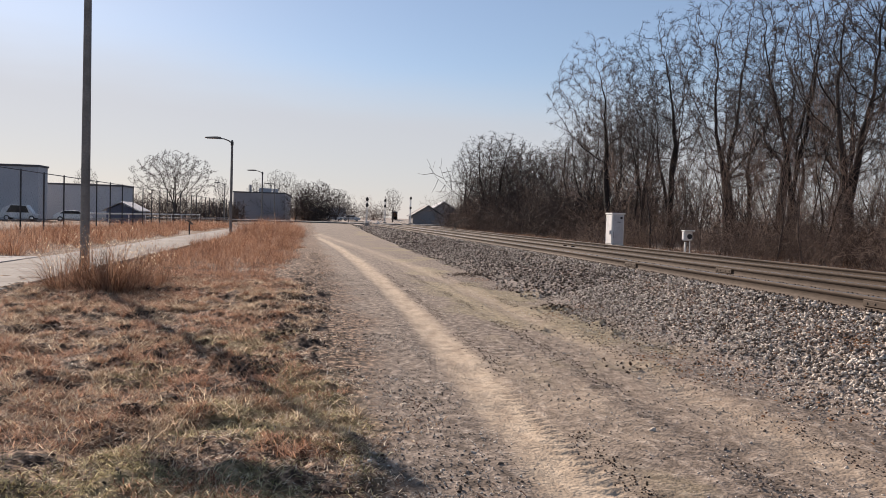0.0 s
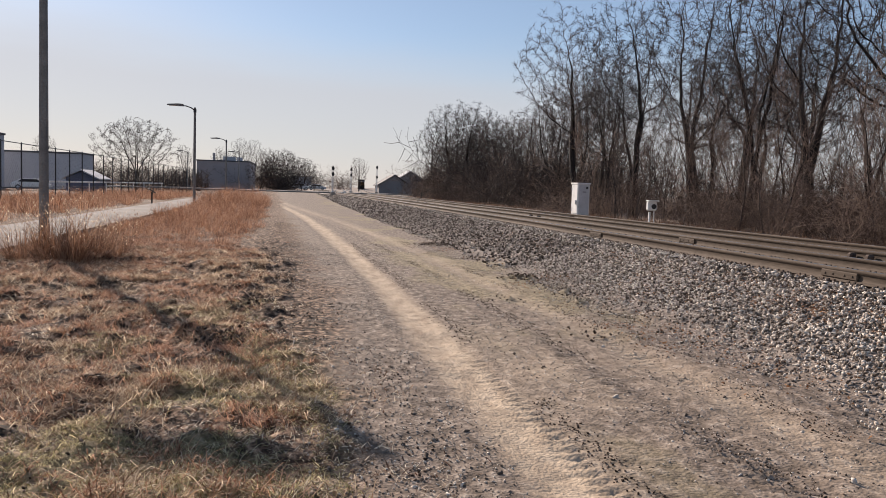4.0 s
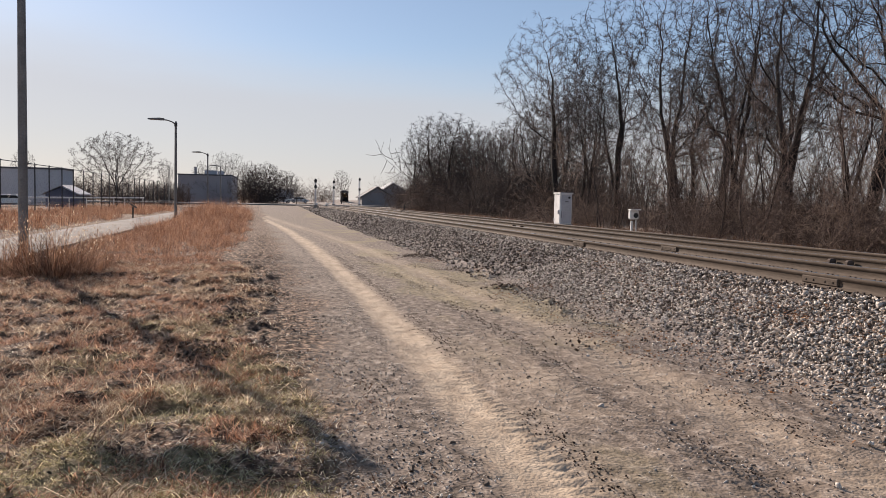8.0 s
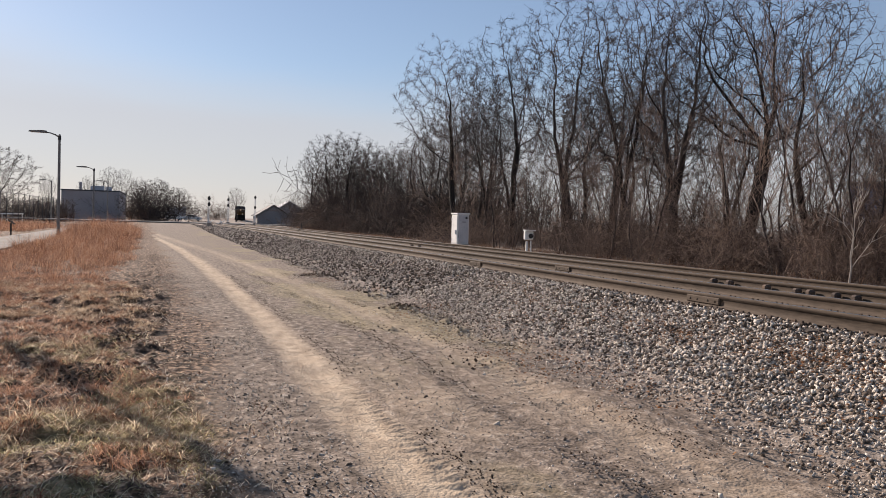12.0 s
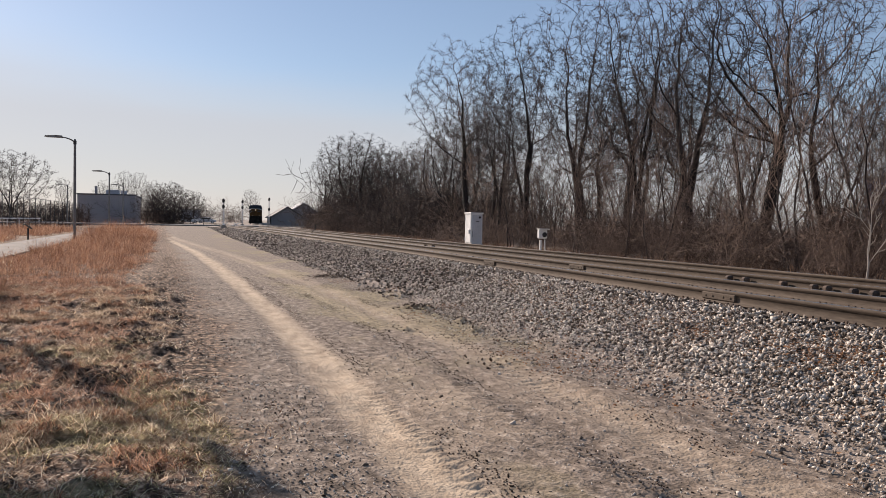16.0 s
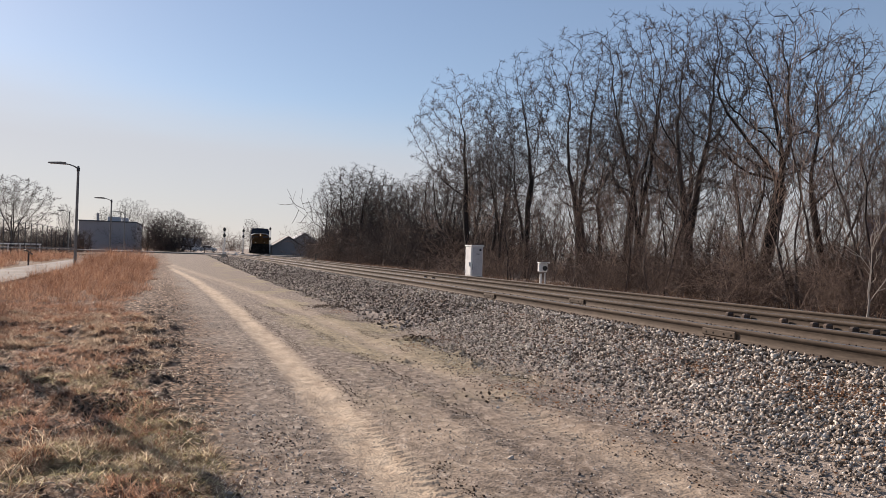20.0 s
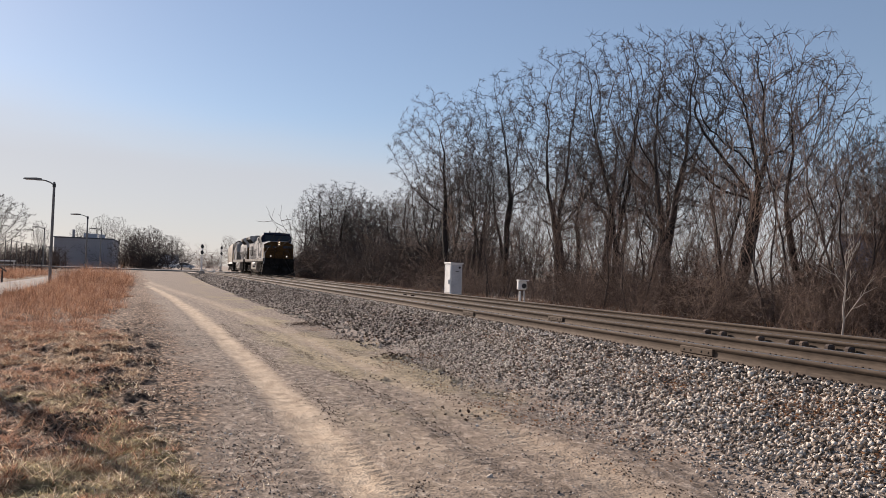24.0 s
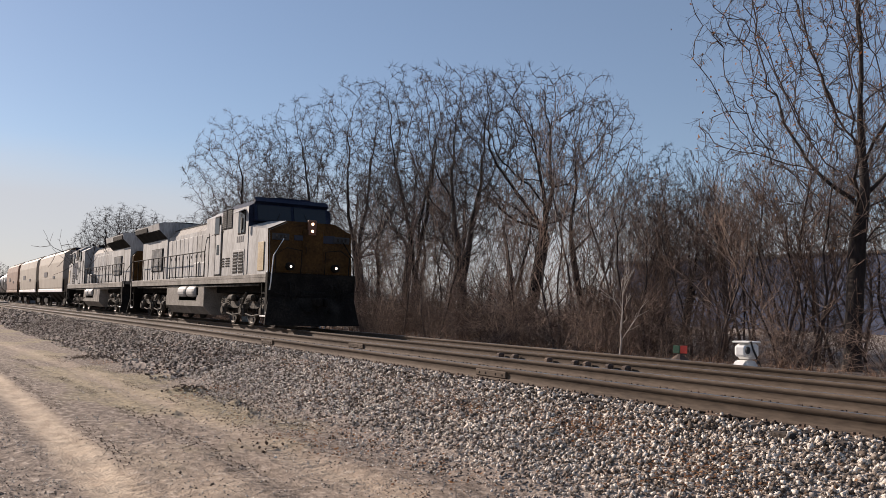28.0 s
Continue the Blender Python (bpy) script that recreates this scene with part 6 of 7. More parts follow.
def locomotive(label, lamps=True):
    lo = thing("locomotive", Matrix(), label, "locomotive", "locomotives of the train")
    # frame, deck and pilot
    fr = part("underframe", box((0, -0.1, 1.38), (1.9, 20.2, 0.44), 0.03), P_DARK, lo)
    part("deck", box((0, -0.1, 1.70), (3.06, 20.2, 0.14), 0.02), P_SILL, lo, "grey walkway deck with a dusty edge")
    for s in (-1, 1):
        part("side_sill", box((s * 1.50, -0.1, 1.56), (0.05, 20.4, 0.16), 0.01), P_SILL, lo)
    for e in (1, -1):
        bm = prism([(-1.545, 1.80), (1.545, 1.80), (1.545, 0.55), (1.2, 0.22), (-1.2, 0.22), (-1.545, 0.55)], e * 10.02 - 0.09, e * 10.02 + 0.09, "y")
        part("pilot", bm, P_DARK, lo, "near-black pilot plate")
        plow = bmesh.new()
        for s in (-1, 1):
            v = [plow.verts.new(p) for p in ((0, e * 10.80, 0.12), (s * 1.66, e * 10.30, 0.12), (s * 1.50, e * 10.14, 1.02), (0, e * 10.40, 1.02))]
            w = [plow.verts.new(p) for p in ((0, e * 10.74, 0.12), (s * 1.66, e * 10.23, 0.12), (s * 1.50, e * 10.07, 1.02), (0, e * 10.32, 1.02))]
            for a, b, c, d in ((v[0], v[1], v[2], v[3]), (w[3], w[2], w[1], w[0]), (v[0], w[0], w[1], v[1]), (v[2], w[2], w[3], v[3]), (v[1], w[1], w[2], v[2]), (v[0], v[3], w[3], w[0])):
                plow.faces.new((a, b, c, d))
        bmesh.ops.recalc_face_normals(plow, faces=plow.faces[:])
        part("snow_plough", plow, P_DARK, lo)
        cp = box((0, e * 10.55, 0.88), (0.28, 0.75, 0.26), 0.04)
        add_box(cp, (0.1, e * 10.98, 0.88), (0.16, 0.28, 0.3), 0.05)
        add_box(cp, (-0.12, e * 10.95, 0.88), (0.14, 0.22, 0.3), 0.05)
        part("coupler", cp, P_DARK, lo)
        for s in (-1, 1):
            hs = tube([(s * 0.5, e * 10.1, 1.05), (s * 0.52, e * 10.45, 0.75), (s * 0.4, e * 10.7, 0.55), (s * 0.25, e * 10.85, 0.6)], 0.03, 6)
            part("air_hose", hs, P_DARK, lo)
            st = bmesh.new()
            for k in range(4):
                add_box(st, (s * 1.30, e * 9.72, 0.42 + k * 0.36), (0.42, 0.5, 0.035))
            for q in (-0.26, 0.26):
                add_box(st, (s * 1.48, e * 9.72 + q, 1.05), (0.03, 0.03, 1.4))
            part("corner_steps", st, P_DARK, lo)
            part("step_edge", box((s * 1.515, e * 9.99, 1.1), (0.035, 0.06, 1.5), 0.008), M_WHITE, lo, "white-painted step edge")
            part("step_edge", box((s * 1.515, e * 9.72, 0.40), (0.035, 0.5, 0.05), 0.008), M_WHITE, lo)
            part("grab_rail", tube([(s * 1.47, e * 10.13, 1.25), (s * 1.47, e * 10.2, 1.4), (s * 1.40, e * 10.2, 2.35), (s * 1.05, e * 10.13, 2.9)], 0.02, 6), M_WHITE if e > 0 and s > 0 else P_DARK, lo)
    # nose with its peaked top
    nose = bmesh.new()
    a = [(-1.48, 1.77), (1.48, 1.77), (1.48, 3.22), (0.85, 3.52), (-0.85, 3.52), (-1.48, 3.22)]
    b = [(-1.50, 1.77), (1.50, 1.77), (1.50, 3.42), (0.95, 3.62), (-0.95, 3.62), (-1.50, 3.42)]
    r0 = [nose.verts.new((x, 10.0 if z < 2 else 9.86, z)) for x, z in a]
    r1 = [nose.verts.new((x, 8.0, z)) for x, z in b]
    for i in range(6):
        nose.faces.new((r0[i], r0[(i + 1) % 6], r1[(i + 1) % 6], r1[i]))
    nose.faces.new(r0)
    nose.faces.new(r1[::-1])
    bmesh.ops.recalc_face_normals(nose, faces=nose.faces[:])
    es = [e for e in nose.edges if all(abs(v.co.y) > 9 for v in e.verts)]
    bmesh.ops.bevel(nose, geom=es, offset=0.05, segments=2, affect="EDGES")
    np_ = part("nose", nose, [P_SHADED_GOLD, P_GREY], lo, "gold front with shade in its colour, grey sides")
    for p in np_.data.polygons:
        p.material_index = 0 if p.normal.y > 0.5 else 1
    part("nose_door", box((-0.05, 9.94, 2.55), (0.72, 0.05, 1.45), 0.015), P_SHADED_GOLD, lo)
    part("door_handle", tube([(0.22, 9.99, 2.45), (0.22, 10.02, 2.5), (0.22, 10.02, 2.66), (0.22, 9.99, 2.7)], 0.012, 6), P_DARK, lo)
    for i, (x, w) in enumerate(((-0.62, 0.45), (-0.2, 0.3), (0.12, 0.24), (0.45, 0.32))):
        part("emblem_bar", box((x, 9.915, 2.98), (w, 0.03, 0.26 - 0.03 * i), 0.008), P_MARK, lo)
    for s in (-1, 1):
        nb = part("number_board", box((s * 1.08, 9.92, 2.98), (0.58, 0.06, 0.22), 0.015), M_BLACK, lo)
        for k in range(3):
            part("number_bar", box((s * 1.08 + (k - 1) * 0.14, 9.957, 2.98), (0.075, 0.012, 0.13)), P_TRUCK, nb)
        dl = part("ditch_light_can", lathe_y(bmesh.new(), [(10.02, 0.13), (10.2, 0.13), (10.2, 0.10)], s * 0.80, 2.02, 14), P_DARK, lo)
        part("ditch_light", lathe_y(bmesh.new(), [(10.19, 0.044), (10.215, 0.038), (10.225, 0.02)], s * 0.80, 2.02, 14), P_DITCH if lamps else M_GLASS, dl, "lit white ditch light")
    # hoses, cut levers and footboards hang in front of the pilot
    for s in (-1, 1):
        for k in range(3):
            x = s * (0.62 + 0.16 * k)
            part("control_hose", tube([(x, 10.12, 1.5), (x + 0.03 * s, 10.3, 1.32), (x + 0.05 * s, 10.34, 1.05), (x - 0.02 * s, 10.26, 0.84)], 0.024, 6), P_DARK, lo)
        part("cut_lever", tube([(s * 1.45, 10.2, 1.22), (s * 1.2, 10.3, 1.12), (s * 0.5, 10.32, 1.1), (s * 0.14, 10.5, 1.08)], 0.018, 6), P_DARK, lo)
        part("end_handrail", tube([(s * 0.42, 10.1, 1.8), (s * 0.42, 10.16, 2.55), (s * 0.95, 10.16, 2.62), (s * 1.30, 10.14, 2.4), (s * 1.30, 10.1, 1.8)], 0.018, 6), P_DARK, lo)
        part("nose_side_panel", box((s * 1.505, 9.30, 2.35), (0.02, 0.55, 0.95), 0.005), P_STAIN, lo, "rust-stained faded gold panel")
    part("drawbar_pocket", box((0, 10.16, 0.98), (0.85, 0.2, 0.5), 0.04), P_DARK, lo)
    hb = part("headlight_box", box((0, 9.92, 3.34), (0.30, 0.12, 0.52), 0.03), P_AMBER, lo)
    for z in (3.46, 3.22):
        part("headlight", lathe_y(bmesh.new(), [(9.975, 0.05), (9.995, 0.044), (10.005, 0.025)], 0, z, 14), P_LAMP if lamps else M_GLASS, hb, "lit warm headlight")
    # cab
    cab = prism([(-1.52, 1.77), (1.52, 1.77), (1.52, 4.12), (1.05, 4.42), (0.5, 4.50), (-0.5, 4.50), (-1.05, 4.42), (-1.52, 4.12)], 5.3, 8.0, "y")
    cb = part("cab", cab, [P_GREY, P_BLUE], lo, "grey sides under a dark blue roof")
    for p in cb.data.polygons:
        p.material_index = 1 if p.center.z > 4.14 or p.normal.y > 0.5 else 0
    ws = bmesh.new()
    add_prism(ws, [(7.98, 3.58), (8.22, 3.62), (8.04, 4.22), (8.18, 4.30), (7.98, 4.46)], -1.36, 1.36, "x")
    part("windshield_frame", ws, P_BLUE, lo)
    for s in (-1, 1):
        bm = bmesh.new()
        q = [(s * 0.06, 8.235, 3.66), (s * 1.26, 8.225, 3.66), (s * 1.26, 8.075, 4.18), (s * 0.06, 8.085, 4.18)]
        v = [bm.verts.new(p) for p in q]
        w = [bm.verts.new((x, y - 0.03, z)) for x, y, z in q]
        bm.faces.new(v)
        bm.faces.new(w[::-1])
        for i in range(4):
            bm.faces.new((v[i], w[i], w[(i + 1) % 4], v[(i + 1) % 4]))
        bmesh.ops.recalc_face_normals(bm, faces=bm.faces[:])
        part("windshield", bm, M_GLASS, lo)
        part("wiper", tube([(s * 0.6, 8.26, 3.62), (s * 0.45, 8.19, 3.95)], 0.012, 5), M_BLACK, lo)
        # side windows, mirror, visor, vents
        for y, w, z, h in ((7.35, 0.78, 3.6, 0.84), (4.55, 0.62, 3.66, 0.72)):
            wf = part("side_window", box((s * 1.515, y, z), (0.05, w, h), 0.02), P_DARK, lo)
            part("window_pane", box((s * 1.535, y, z), (0.025, w - 0.1, h - 0.1), 0.008), M_GLASS, wf)
        part("window_divider", box((s * 1.555, 7.35, 3.55), (0.02, 0.04, 0.66)), P_GREY, lo)
        part("visor", box((s * 1.66, 7.35, 3.98), (0.28, 0.7, 0.03), 0.008, Matrix.Rotation(s * 0.5, 4, "Y")), P_GREY, lo)
        part("mirror", box((s * 1.68, 7.85, 3.5), (0.05, 0.12, 0.4), 0.015), P_DARK, lo)
        for y in (6.05, 5.45):
            lv = part("vent_frame", box((s * 1.52, y, 3.82), (0.045, 0.5, 0.72), 0.01), P_DARK, lo)
            for k in range(9):
                part("louvre", box((s * 1.545, y, 3.53 + k * 0.072), (0.03, 0.44, 0.022), 0, Matrix.Rotation(s * 0.5, 4, "Y")), P_GREY, lv)
        for y in (8.55, 9.15):
            gr = part("grille", box((s * 1.525, y - 1.75, 2.2), (0.04, 0.50, 0.76), 0.01), P_DARK, lo)
            for k in range(6):
                part("louvre", box((s * 1.55, y - 1.75, 1.91 + k * 0.115), (0.025, 0.46, 0.035), 0, Matrix.Rotation(s * 0.5, 4, "Y")), P_GREY, gr)
        part("grille_frame", box((s * 1.518, 7.1, 2.2), (0.035, 1.25, 0.92), 0.01), P_GREY, lo)
        part("door_gap", box((s * 1.494, 4.72, 2.75), (0.03, 0.80, 1.95), 0.01), P_DARK, lo)
        part("cab_door", box((s * 1.51, 4.72, 2.75), (0.05, 0.62, 1.85), 0.015), P_GREY, lo)
        part("door_seam", box((s * 1.492, 3.45, 2.6), (0.02, 0.06, 1.7), 0.004), P_DARK, lo)
        part("equipment_door", box((s * 1.5, 3.95, 2.55), (0.03, 0.7, 1.6), 0.01), P_GREY, lo)
        part("door_window", box((s * 1.53, 4.72, 2.75), (0.025, 0.30, 0.4), 0.01), M_GLASS, lo)
        for y in (5.3, 5.9):
            for k in range(4):
                part("louvre", box((s * 1.53, y, 2.12 + k * 0.09), (0.03, 0.42, 0.035)), P_DARK, lo)
        if not lamps:
            part("cab_panel", box((s * 1.53, 6.7, 2.75), (0.02, 2.0, 1.15), 0.004), P_BLUE, lo, "navy blue painted panel")
        for k in range(4):
            part("number_bar", box((s * 1.517, 6.9 + k * 0.2, 3.02), (0.02, 0.12, 0.22)), P_MARK, lo)
        part("air_horn" if s > 0 else "antenna", lathe_y(bmesh.new(), [(5.9, 0.09), (6.1, 0.05), (6.4, 0.03)], s * 0.5, 4.62, 10), P_DARK, lo)
    # equipment compartment behind the cab, then the engine hood, then the radiator
    part("equipment_cabin", prism([(-1.49, 1.77), (1.49, 1.77), (1.49, 4.02), (1.0, 4.3), (-1.0, 4.3), (-1.49, 4.02)], 3.0, 5.3, "y"), P_GREY, lo)
    part("roof_box", box((0.1, 4.1, 4.4), (1.2, 0.7, 0.24), 0.03), P_DARK, lo)
    hood = prism([(-1.02, 1.77), (1.02, 1.77), (1.02, 3.75), (0.75, 4.08), (-0.75, 4.08), (-1.02, 3.75)], -4.6, 3.0, "y")
    eh = part("engine_hood", hood, [P_GREY, P_SILL], lo)
    for p in eh.data.polygons:
        p.material_index = 1 if p.normal.z > 0.3 else 0
    part("hood_roof", prism([(-0.78, 4.07), (0.78, 4.07), (0.6, 4.18), (-0.6, 4.18)], -4.6, 3.0, "y"), P_DARK, lo)
    part("exhaust_stack", box((0, 1.1, 4.32), (0.7, 1.1, 0.42), 0.06), P_DARK, lo)
    for s in (-1, 1):
        for k in range(11):
            y = 2.62 - k * 0.68
            d = part("hood_door", box((s * 1.03, y, 2.72), (0.045, 0.63, 1.7), 0.012), P_GREY, lo)
            part("latch", box((s * 1.058, y + 0.24, 2.7), (0.02, 0.04, 0.12)), P_DARK, d)
        for k in range(2):
            part("blower_duct", box((s * 1.2, 2.2 - k * 0.9, 2.1), (0.34, 0.75, 0.6), 0.04), P_GREY, lo)
    rad = prism([(-1.1, 1.77), (1.1, 1.77), (1.1, 3.72), (1.5, 4.12), (1.55, 4.42), (1.3, 4.5), (-1.3, 4.5), (-1.55, 4.42), (-1.5, 4.12), (-1.1, 3.72)], -9.6, -4.6, "y")
    rd = part("radiator_cabin", rad, [P_GREY, P_DARK], lo, "grey radiator cabin, overhanging wings dark on top, shade painted beneath")
    # dark roof; down-facing wing faces are blackened as their shade
    for p in rd.data.polygons:
        p.material_index = 1 if (p.normal.z < -0.3 and p.center.z > 3) or p.normal.z > 0.6 else 0
    for s in (-1, 1):
        part("radiator_intake", box((s * 1.54, -8.2, 4.24), (0.05, 2.6, 0.24), 0.01), P_DARK, lo)
        rg = part("radiator_grille", box((s * 1.11, -6.4, 2.75), (0.06, 2.2, 1.1), 0.01), P_DARK, lo)
        for k in range(12):
            part("slat", box((s * 1.15, -7.4 + k * 0.18, 2.75), (0.04, 0.07, 1.04)), P_GREY, rg)
    for y in (-6.0, -8.2):
        part("roof_fan", lathe_z(bmesh.new(), [(4.5, 0.85), (4.6, 0.85), (4.62, 0.6)], 0, y), P_DARK, lo)
    part("rear_hood", prism([(-1.02, 1.77), (1.02, 1.77), (1.02, 3.2), (0.8, 3.5), (-0.8, 3.5), (-1.02, 3.2)], -10.0, -9.6, "y"), P_SHADED_GOLD, lo)
    # handrails along the walkway
    for s in (-1, 1):
        ys = [-9.9 + k * 1.06 for k in range(13)]
        for y in ys:
            part("stanchion", tube([(s * 1.47, y, 1.77), (s * 1.47, y, 2.78)], 0.021, 6), P_DARK, lo)
        part("handrail", tube([(s * 1.47, ys[0], 2.78), (s * 1.47, ys[-1], 2.78), (s * 1.49, ys[-1] + 0.35, 3.3), (s * 1.51, 5.3, 3.42)], 0.022, 6), P_DARK, lo)
    # fuel tank and air reservoirs
    part("fuel_tank", prism([(-1.46, 1.05), (1.46, 1.05), (1.46, 0.62), (1.15, 0.30), (-1.15, 0.30), (-1.46, 0.62)], -2.9, 2.9, "y"), P_SILL, lo, "dusty grey fuel tank")
    for ya, yb in ((-2.9, -0.85), (2.05, 2.9)):
        part("tank_shoulder", box((0, (ya + yb) / 2, 1.24), (2.9, yb - ya, 0.44), 0.03), P_SILL, lo)
    for s in (-1, 1):
        # solid black block drawn for the shade in the gap behind the reservoirs
        part("recess_shade", box((s * 1.36, 0.55, 1.12), (0.2, 2.7, 0.62), 0.03), P_DARK, lo)
        for y in (-0.1, 1.25):
            part("air_reservoir", lathe_y(bmesh.new(), [(y - 0.62, 0.1), (y - 0.55, 0.24), (y - 0.45, 0.27), (y + 0.45, 0.27), (y + 0.55, 0.24), (y + 0.62, 0.1)], s * 1.32, 1.20, 16), P_GREY, lo)
        part("pipe_run", tube([(s * 1.4, -9.0, 1.42), (s * 1.42, -4, 1.40), (s * 1.42, 4, 1.40), (s * 1.4, 9.0, 1.42)], 0.04, 6), P_TRUCK, lo)
    for y0 in (6.7, -6.7):
        for k in (-1, 0, 1):
            part("traction_motor", box((0, y0 + k * 2.08 - 0.45, 0.66), (1.2, 1.0, 0.66), 0.08), P_DARK, lo)
    loco_truck(lo, 6.7, 1)
    loco_truck(lo, -6.7, -1)
    return lo


def car_truck(car, y0):
    for k in (-1, 1):
        add_wheels(car, y0 + k * 0.89, 0.46)
    for s in (-1, 1):
        bm = prism([(y0 - 1.15, 0.38), (y0 - 1.15, 0.62), (y0 - 0.45, 0.78), (y0 + 0.45, 0.78), (y0 + 1.15, 0.62), (y0 + 1.15, 0.38), (y0 + 0.5, 0.28), (y0 - 0.5, 0.28)], s * 1.0 - 0.07, s * 1.0 + 0.07, "x")
        part("side_frame", bm, P_DARK, car)
    part("bolster", box((0, y0, 0.72), (2.0, 0.4, 0.3), 0.03), P_DARK, car)


def couplers(car, half):
    for e in (1, -1):
        part("coupler", box((0, e * (half + 0.25), 0.88), (0.3, 0.7, 0.28), 0.05), P_DARK, car)
        part("end_sill", box((0, e * half, 1.1), (2.9, 0.14, 0.35), 0.02), P_DARK, car)


def hopper(label, paint):
    L = 8.1
    c = thing("hopper_car", Matrix(), label, "freight car", "cars of the train")
    sec = [(-1.40, 1.25), (1.40, 1.25), (1.53, 1.6), (1.58, 2.4), (1.58, 3.6), (1.50, 4.25), (1.1, 4.55), (-1.1, 4.55), (-1.50, 4.25), (-1.58, 3.6), (-1.58, 2.4), (-1.53, 1.6)]
    bm = bmesh.new()
    rings = []
    for y, zlow in ((-L + 0.45, 2.3), (-L + 1.0, 1.25), (L - 1.0, 1.25), (L - 0.45, 2.3)):
        rings.append([bm.verts.new((x, y, max(z, zlow) if z < 2.4 else z)) for x, z in sec])
    for a, b in zip(rings, rings[1:]):
        for i in range(12):
            bm.faces.new((a[i], a[(i + 1) % 12], b[(i + 1) % 12], b[i]))
    bm.faces.new(rings[0][::-1])
    bm.faces.new(rings[-1])
    bmesh.ops.recalc_face_normals(bm, faces=bm.faces[:])
    part("body", bm, paint, c)
    for s in (-1, 1):
        part("side_sill", box((s * 1.52, 0, 1.36), (0.08, 2 * L - 1.2, 0.24), 0.02), M_WHITE if paint is P_TAN else paint, c)
        for y in (-L + 0.55, L - 0.55):
            part("corner_post", box((s * 1.48, y, 2.6), (0.10, 0.12, 2.6), 0.015), P_DARK, c)
            ld = bmesh.new()
            for k in range(8):
                add_box(ld, (s * 1.53, y - math.copysign(0.25, y), 1.5 + k * 0.35), (0.03, 0.42, 0.03))
            part("ladder", ld, P_DARK, c)
        part("lettering_bar", box((s * 1.607, -2.4, 2.75), (0.02, 2.0, 0.42)), P_MARK, c)
        part("lettering_bar", box((s * 1.607, 2.8, 2.45), (0.02, 1.2, 0.22)), P_MARK, c)
    part("running_board", box((0, 0, 4.70), (1.7, 2 * L - 0.5, 0.06), 0.01), P_DARK, c)
    for k in range(5):
        part("hatch", box((0, -5.2 + k * 2.6, 4.60), (0.9, 1.8, 0.12), 0.03), paint, c)
    for k in (-3.4, 0, 3.4):
        bm = bmesh.new()
        lo, hi = [(x, k + y, 0.42) for x, y in ((-0.4, -0.4), (0.4, -0.4), (0.4, 0.4), (-0.4, 0.4))], [(x, k + y, 1.26) for x, y in ((-1.2, -1.6), (1.2, -1.6), (1.2, 1.6), (-1.2, 1.6))]
        a, b = [bm.verts.new(p) for p in lo], [bm.verts.new(p) for p in hi]
        for i in range(4):
            bm.faces.new((a[i], a[(i + 1) % 4], b[(i + 1) % 4], b[i]))
        bm.faces.new(a[::-1])
        bm.faces.new(b)
        bmesh.ops.recalc_face_normals(bm, faces=bm.faces[:])
        part("discharge_chute", bm, P_DARK, c)
    couplers(c, L)
    car_truck(c, 5.9)
    car_truck(c, -5.9)
    return c


def boxcar(label):
    L = 8.2
    c = thing("box_car", Matrix(), label, "freight car", "cars of the train")
    part("body", prism([(-1.52, 1.1), (1.52, 1.1), (1.52, 4.25), (1.2, 4.45), (0, 4.55), (-1.2, 4.45), (-1.52, 4.25)], -L, L, "y"), P_BROWN, c)
    for s in (-1, 1):
        d = part("sliding_door", box((s * 1.545, 0.4, 2.65), (0.06, 3.0, 2.9), 0.02), P_BROWN, c)
        part("door_bar", tube([(s * 1.6, 1.5, 1.25), (s * 1.6, 1.5, 4.05)], 0.03, 6), P_DARK, d)
        for k in range(14):
            y = -L + 0.4 + k * 1.2
            if abs(y - 0.4) > 1.6:
                part("rib", box((s * 1.54, y, 2.7), (0.06, 0.09, 3.0), 0.01), P_BROWN, c)
    couplers(c, L)
    car_truck(c, 6.0)
    car_truck(c, -6.0)
    return c


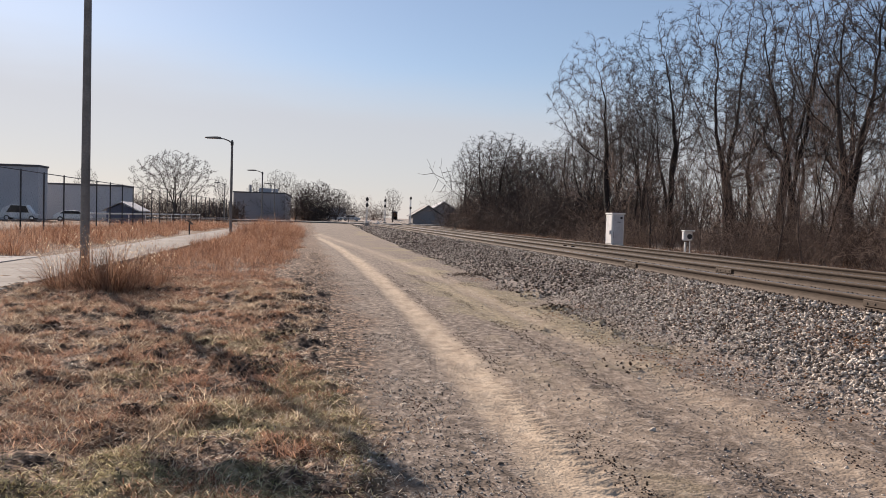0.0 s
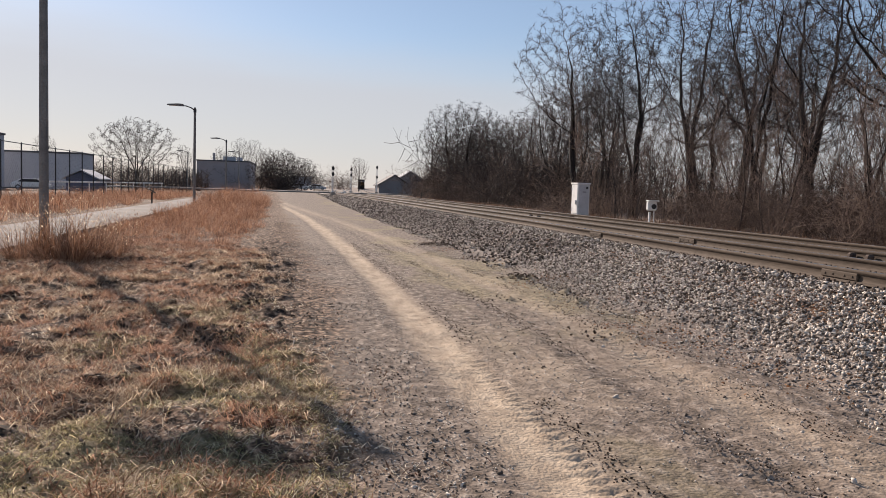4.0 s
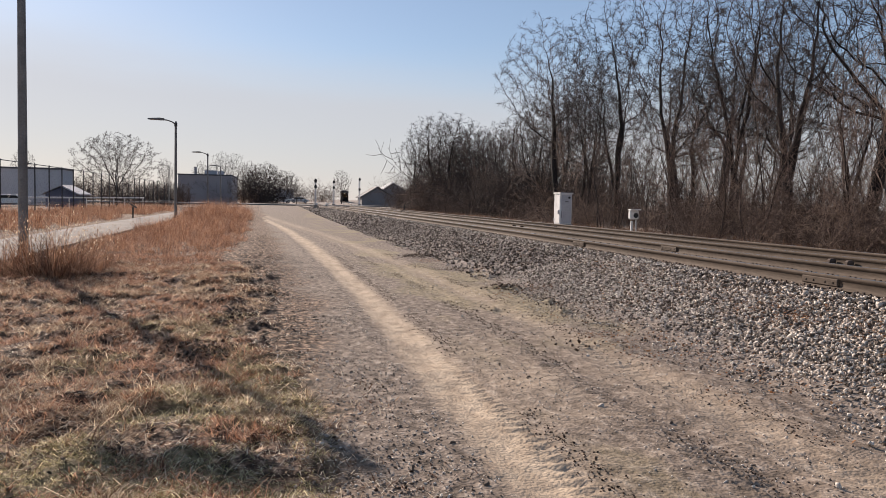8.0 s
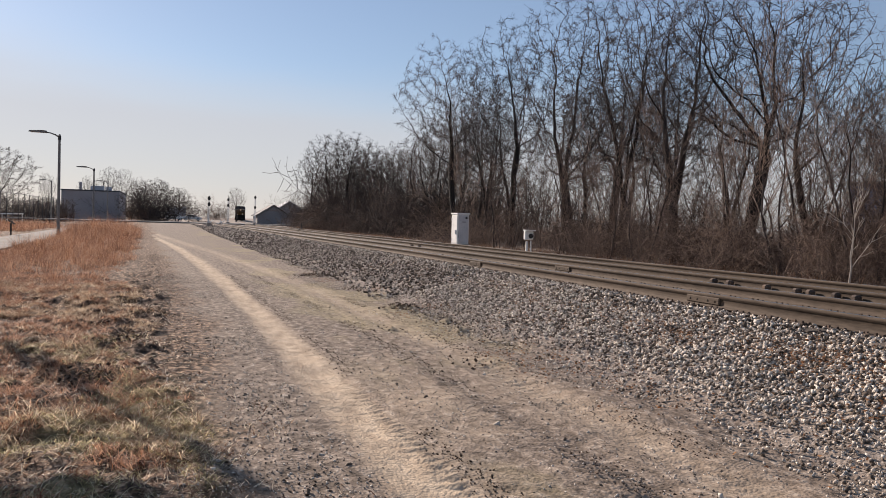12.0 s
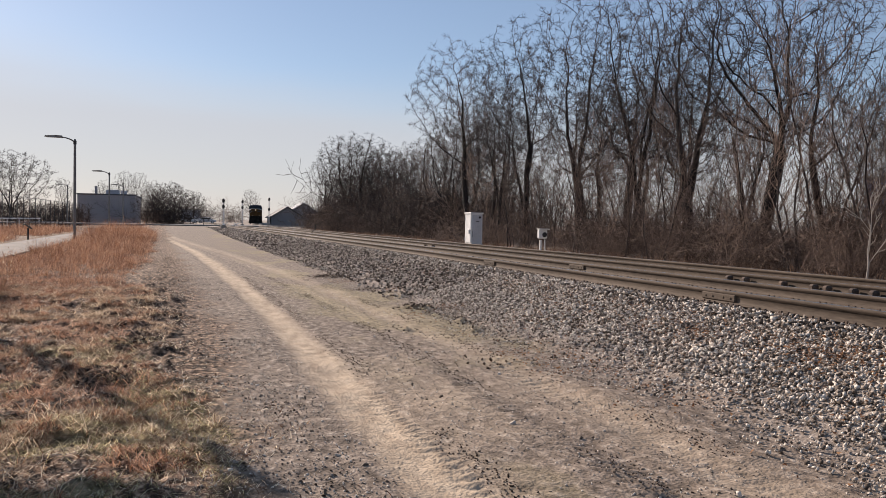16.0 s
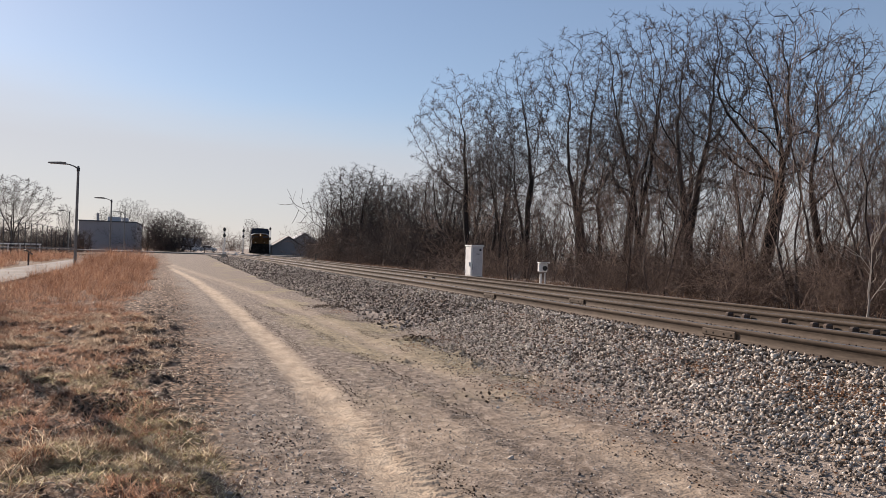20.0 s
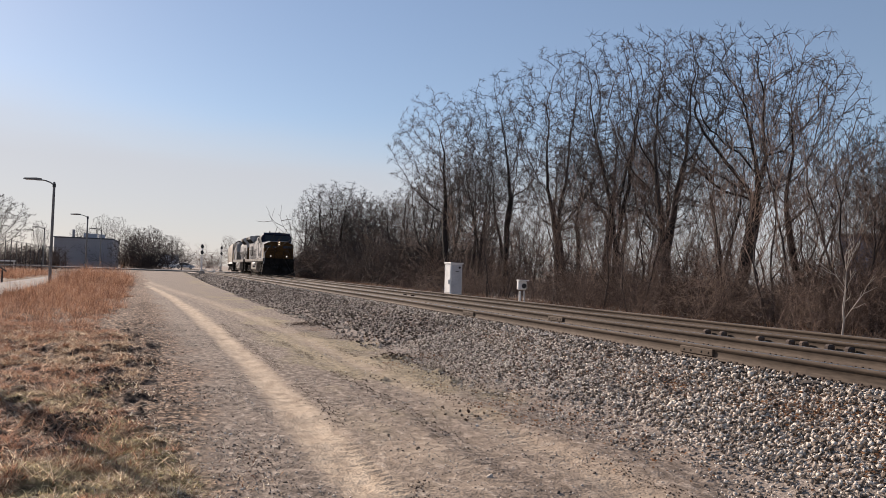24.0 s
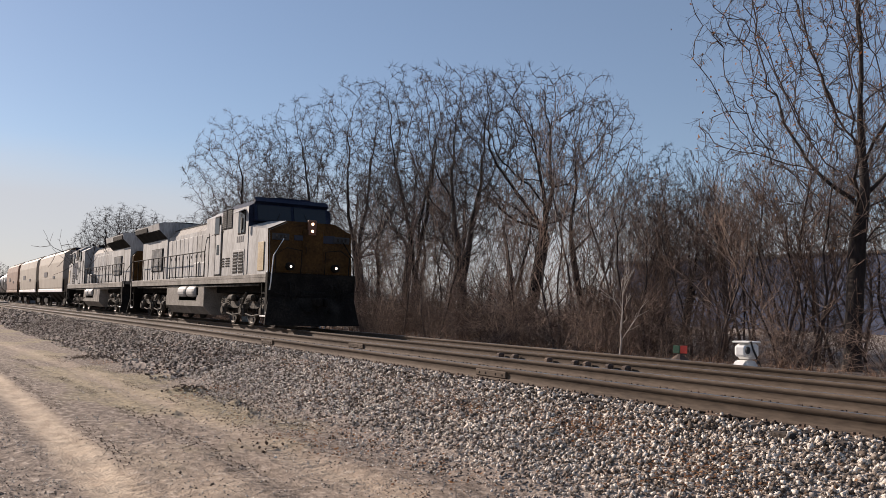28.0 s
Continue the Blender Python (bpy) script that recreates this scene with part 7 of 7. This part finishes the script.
def tank_car(label):
    L = 8.3
    c = thing("tank_car", Matrix(), label, "freight car", "cars of the train")
    part("tank", lathe_y(bmesh.new(), [(-L + 0.5, 0.3), (-L + 0.62, 0.9), (-L + 0.9, 1.3), (-L + 1.25, 1.46), (L - 1.25, 1.46), (L - 0.9, 1.3), (L - 0.62, 0.9), (L - 0.5, 0.3)], 0, 2.75, 28), P_TANK, c, smooth=True)
    part("dome", lathe_z(bmesh.new(), [(4.1, 0.45), (4.55, 0.45), (4.62, 0.3)], 0, 0), P_TANK, c)
    part("sill", box((0, 0, 1.12), (0.7, 2 * L, 0.35), 0.02), P_DARK, c)
    for s in (-1, 1):
        part("platform_rail", tube([(s * 1.0, -1.2, 4.3), (s * 1.0, -1.2, 4.9), (s * 1.0, 1.2, 4.9), (s * 1.0, 1.2, 4.3)], 0.025, 6), P_DARK, c)
        part("ladder", box((s * 1.46, 0, 2.6), (0.05, 0.45, 2.9), 0.01), P_DARK, c)
        part("lettering_bar", box((s * 1.45, 3.0, 2.85), (0.04, 1.8, 0.3)), M_WHITE, c)
    couplers(c, L)
    car_truck(c, 6.2)
    car_truck(c, -6.2)
    return c


def build_train():
    """The vehicles in their order, each with half its length over couplers and half its truck spacing."""
    out = [(locomotive("grey diesel locomotive with gold nose and dark blue cab roof"), 11.15, 6.7, 1)]
    out.append((locomotive("grimy grey diesel locomotive running cab-last behind the leader", False), 11.15, 6.7, -1))
    h1 = hopper("tan covered hopper car with dusty rounded sides", P_TAN)
    h2 = hopper("brown covered hopper car, weathered", P_BROWN)
    bc, tk = boxcar("brown box car with ribbed sides"), tank_car("dull black tank car")
    out += [(h1, 8.75, 5.9, 1), (copy_thing(h1, Matrix()), 8.75, 5.9, 1), (h2, 8.75, 5.9, 1), (tk, 8.95, 6.2, 1)]
    for k in "tthbtthtt":
        src, a, b = {"t": (tk, 8.95, 6.2), "h": (h1, 8.75, 5.9), "b": (bc, 8.85, 6.0)}[k]
        out.append((src if k == "b" else copy_thing(src, Matrix()), a, b, 1))
    return out


TRAIN = build_train()
SPEED, HEAD_Y = 14.9, 24.3


def far_at(s):
    """Point of the far track at y = s, on the rail tops."""
    return Vector((float(far_x(s)), s, RAIL_Z))


def motions():
    """The train rolls towards the camera's side at a steady pace."""
    secs = [float(i) for i in range(0, 29)]
    places = []
    back = 0.0
    for ob, half, truck, way in TRAIN:
        places.append((ob, back + half, truck, way))
        back += 2 * half
    for ob, mid, truck, way in places:
        rows = []
        for t in secs:
            y = HEAD_Y + SPEED * (28.0 - t) + mid
            a, b = far_at(y - truck), far_at(y + truck)
            d = (a - b) * way
            rows.append((t, Matrix.Translation((a + b) / 2) @ pose(0, 0, 0, 0, 0, math.degrees(math.atan2(-d.x, d.y)))))
        walk(ob, rows)
    # wheels of the locomotives turn with the ground they cover
    for i, (ob, y, r) in enumerate(WHEELSETS):
        way = 1 if i < len(WHEELSETS) / 2 else -1
        n = 560
        walk(ob, [(28.0 * k / n, Matrix.Translation((0, y, r)) @ Matrix.Rotation(-way * SPEED / r * 28.0 * k / n, 4, "X")) for k in range(n + 1)])


motions()
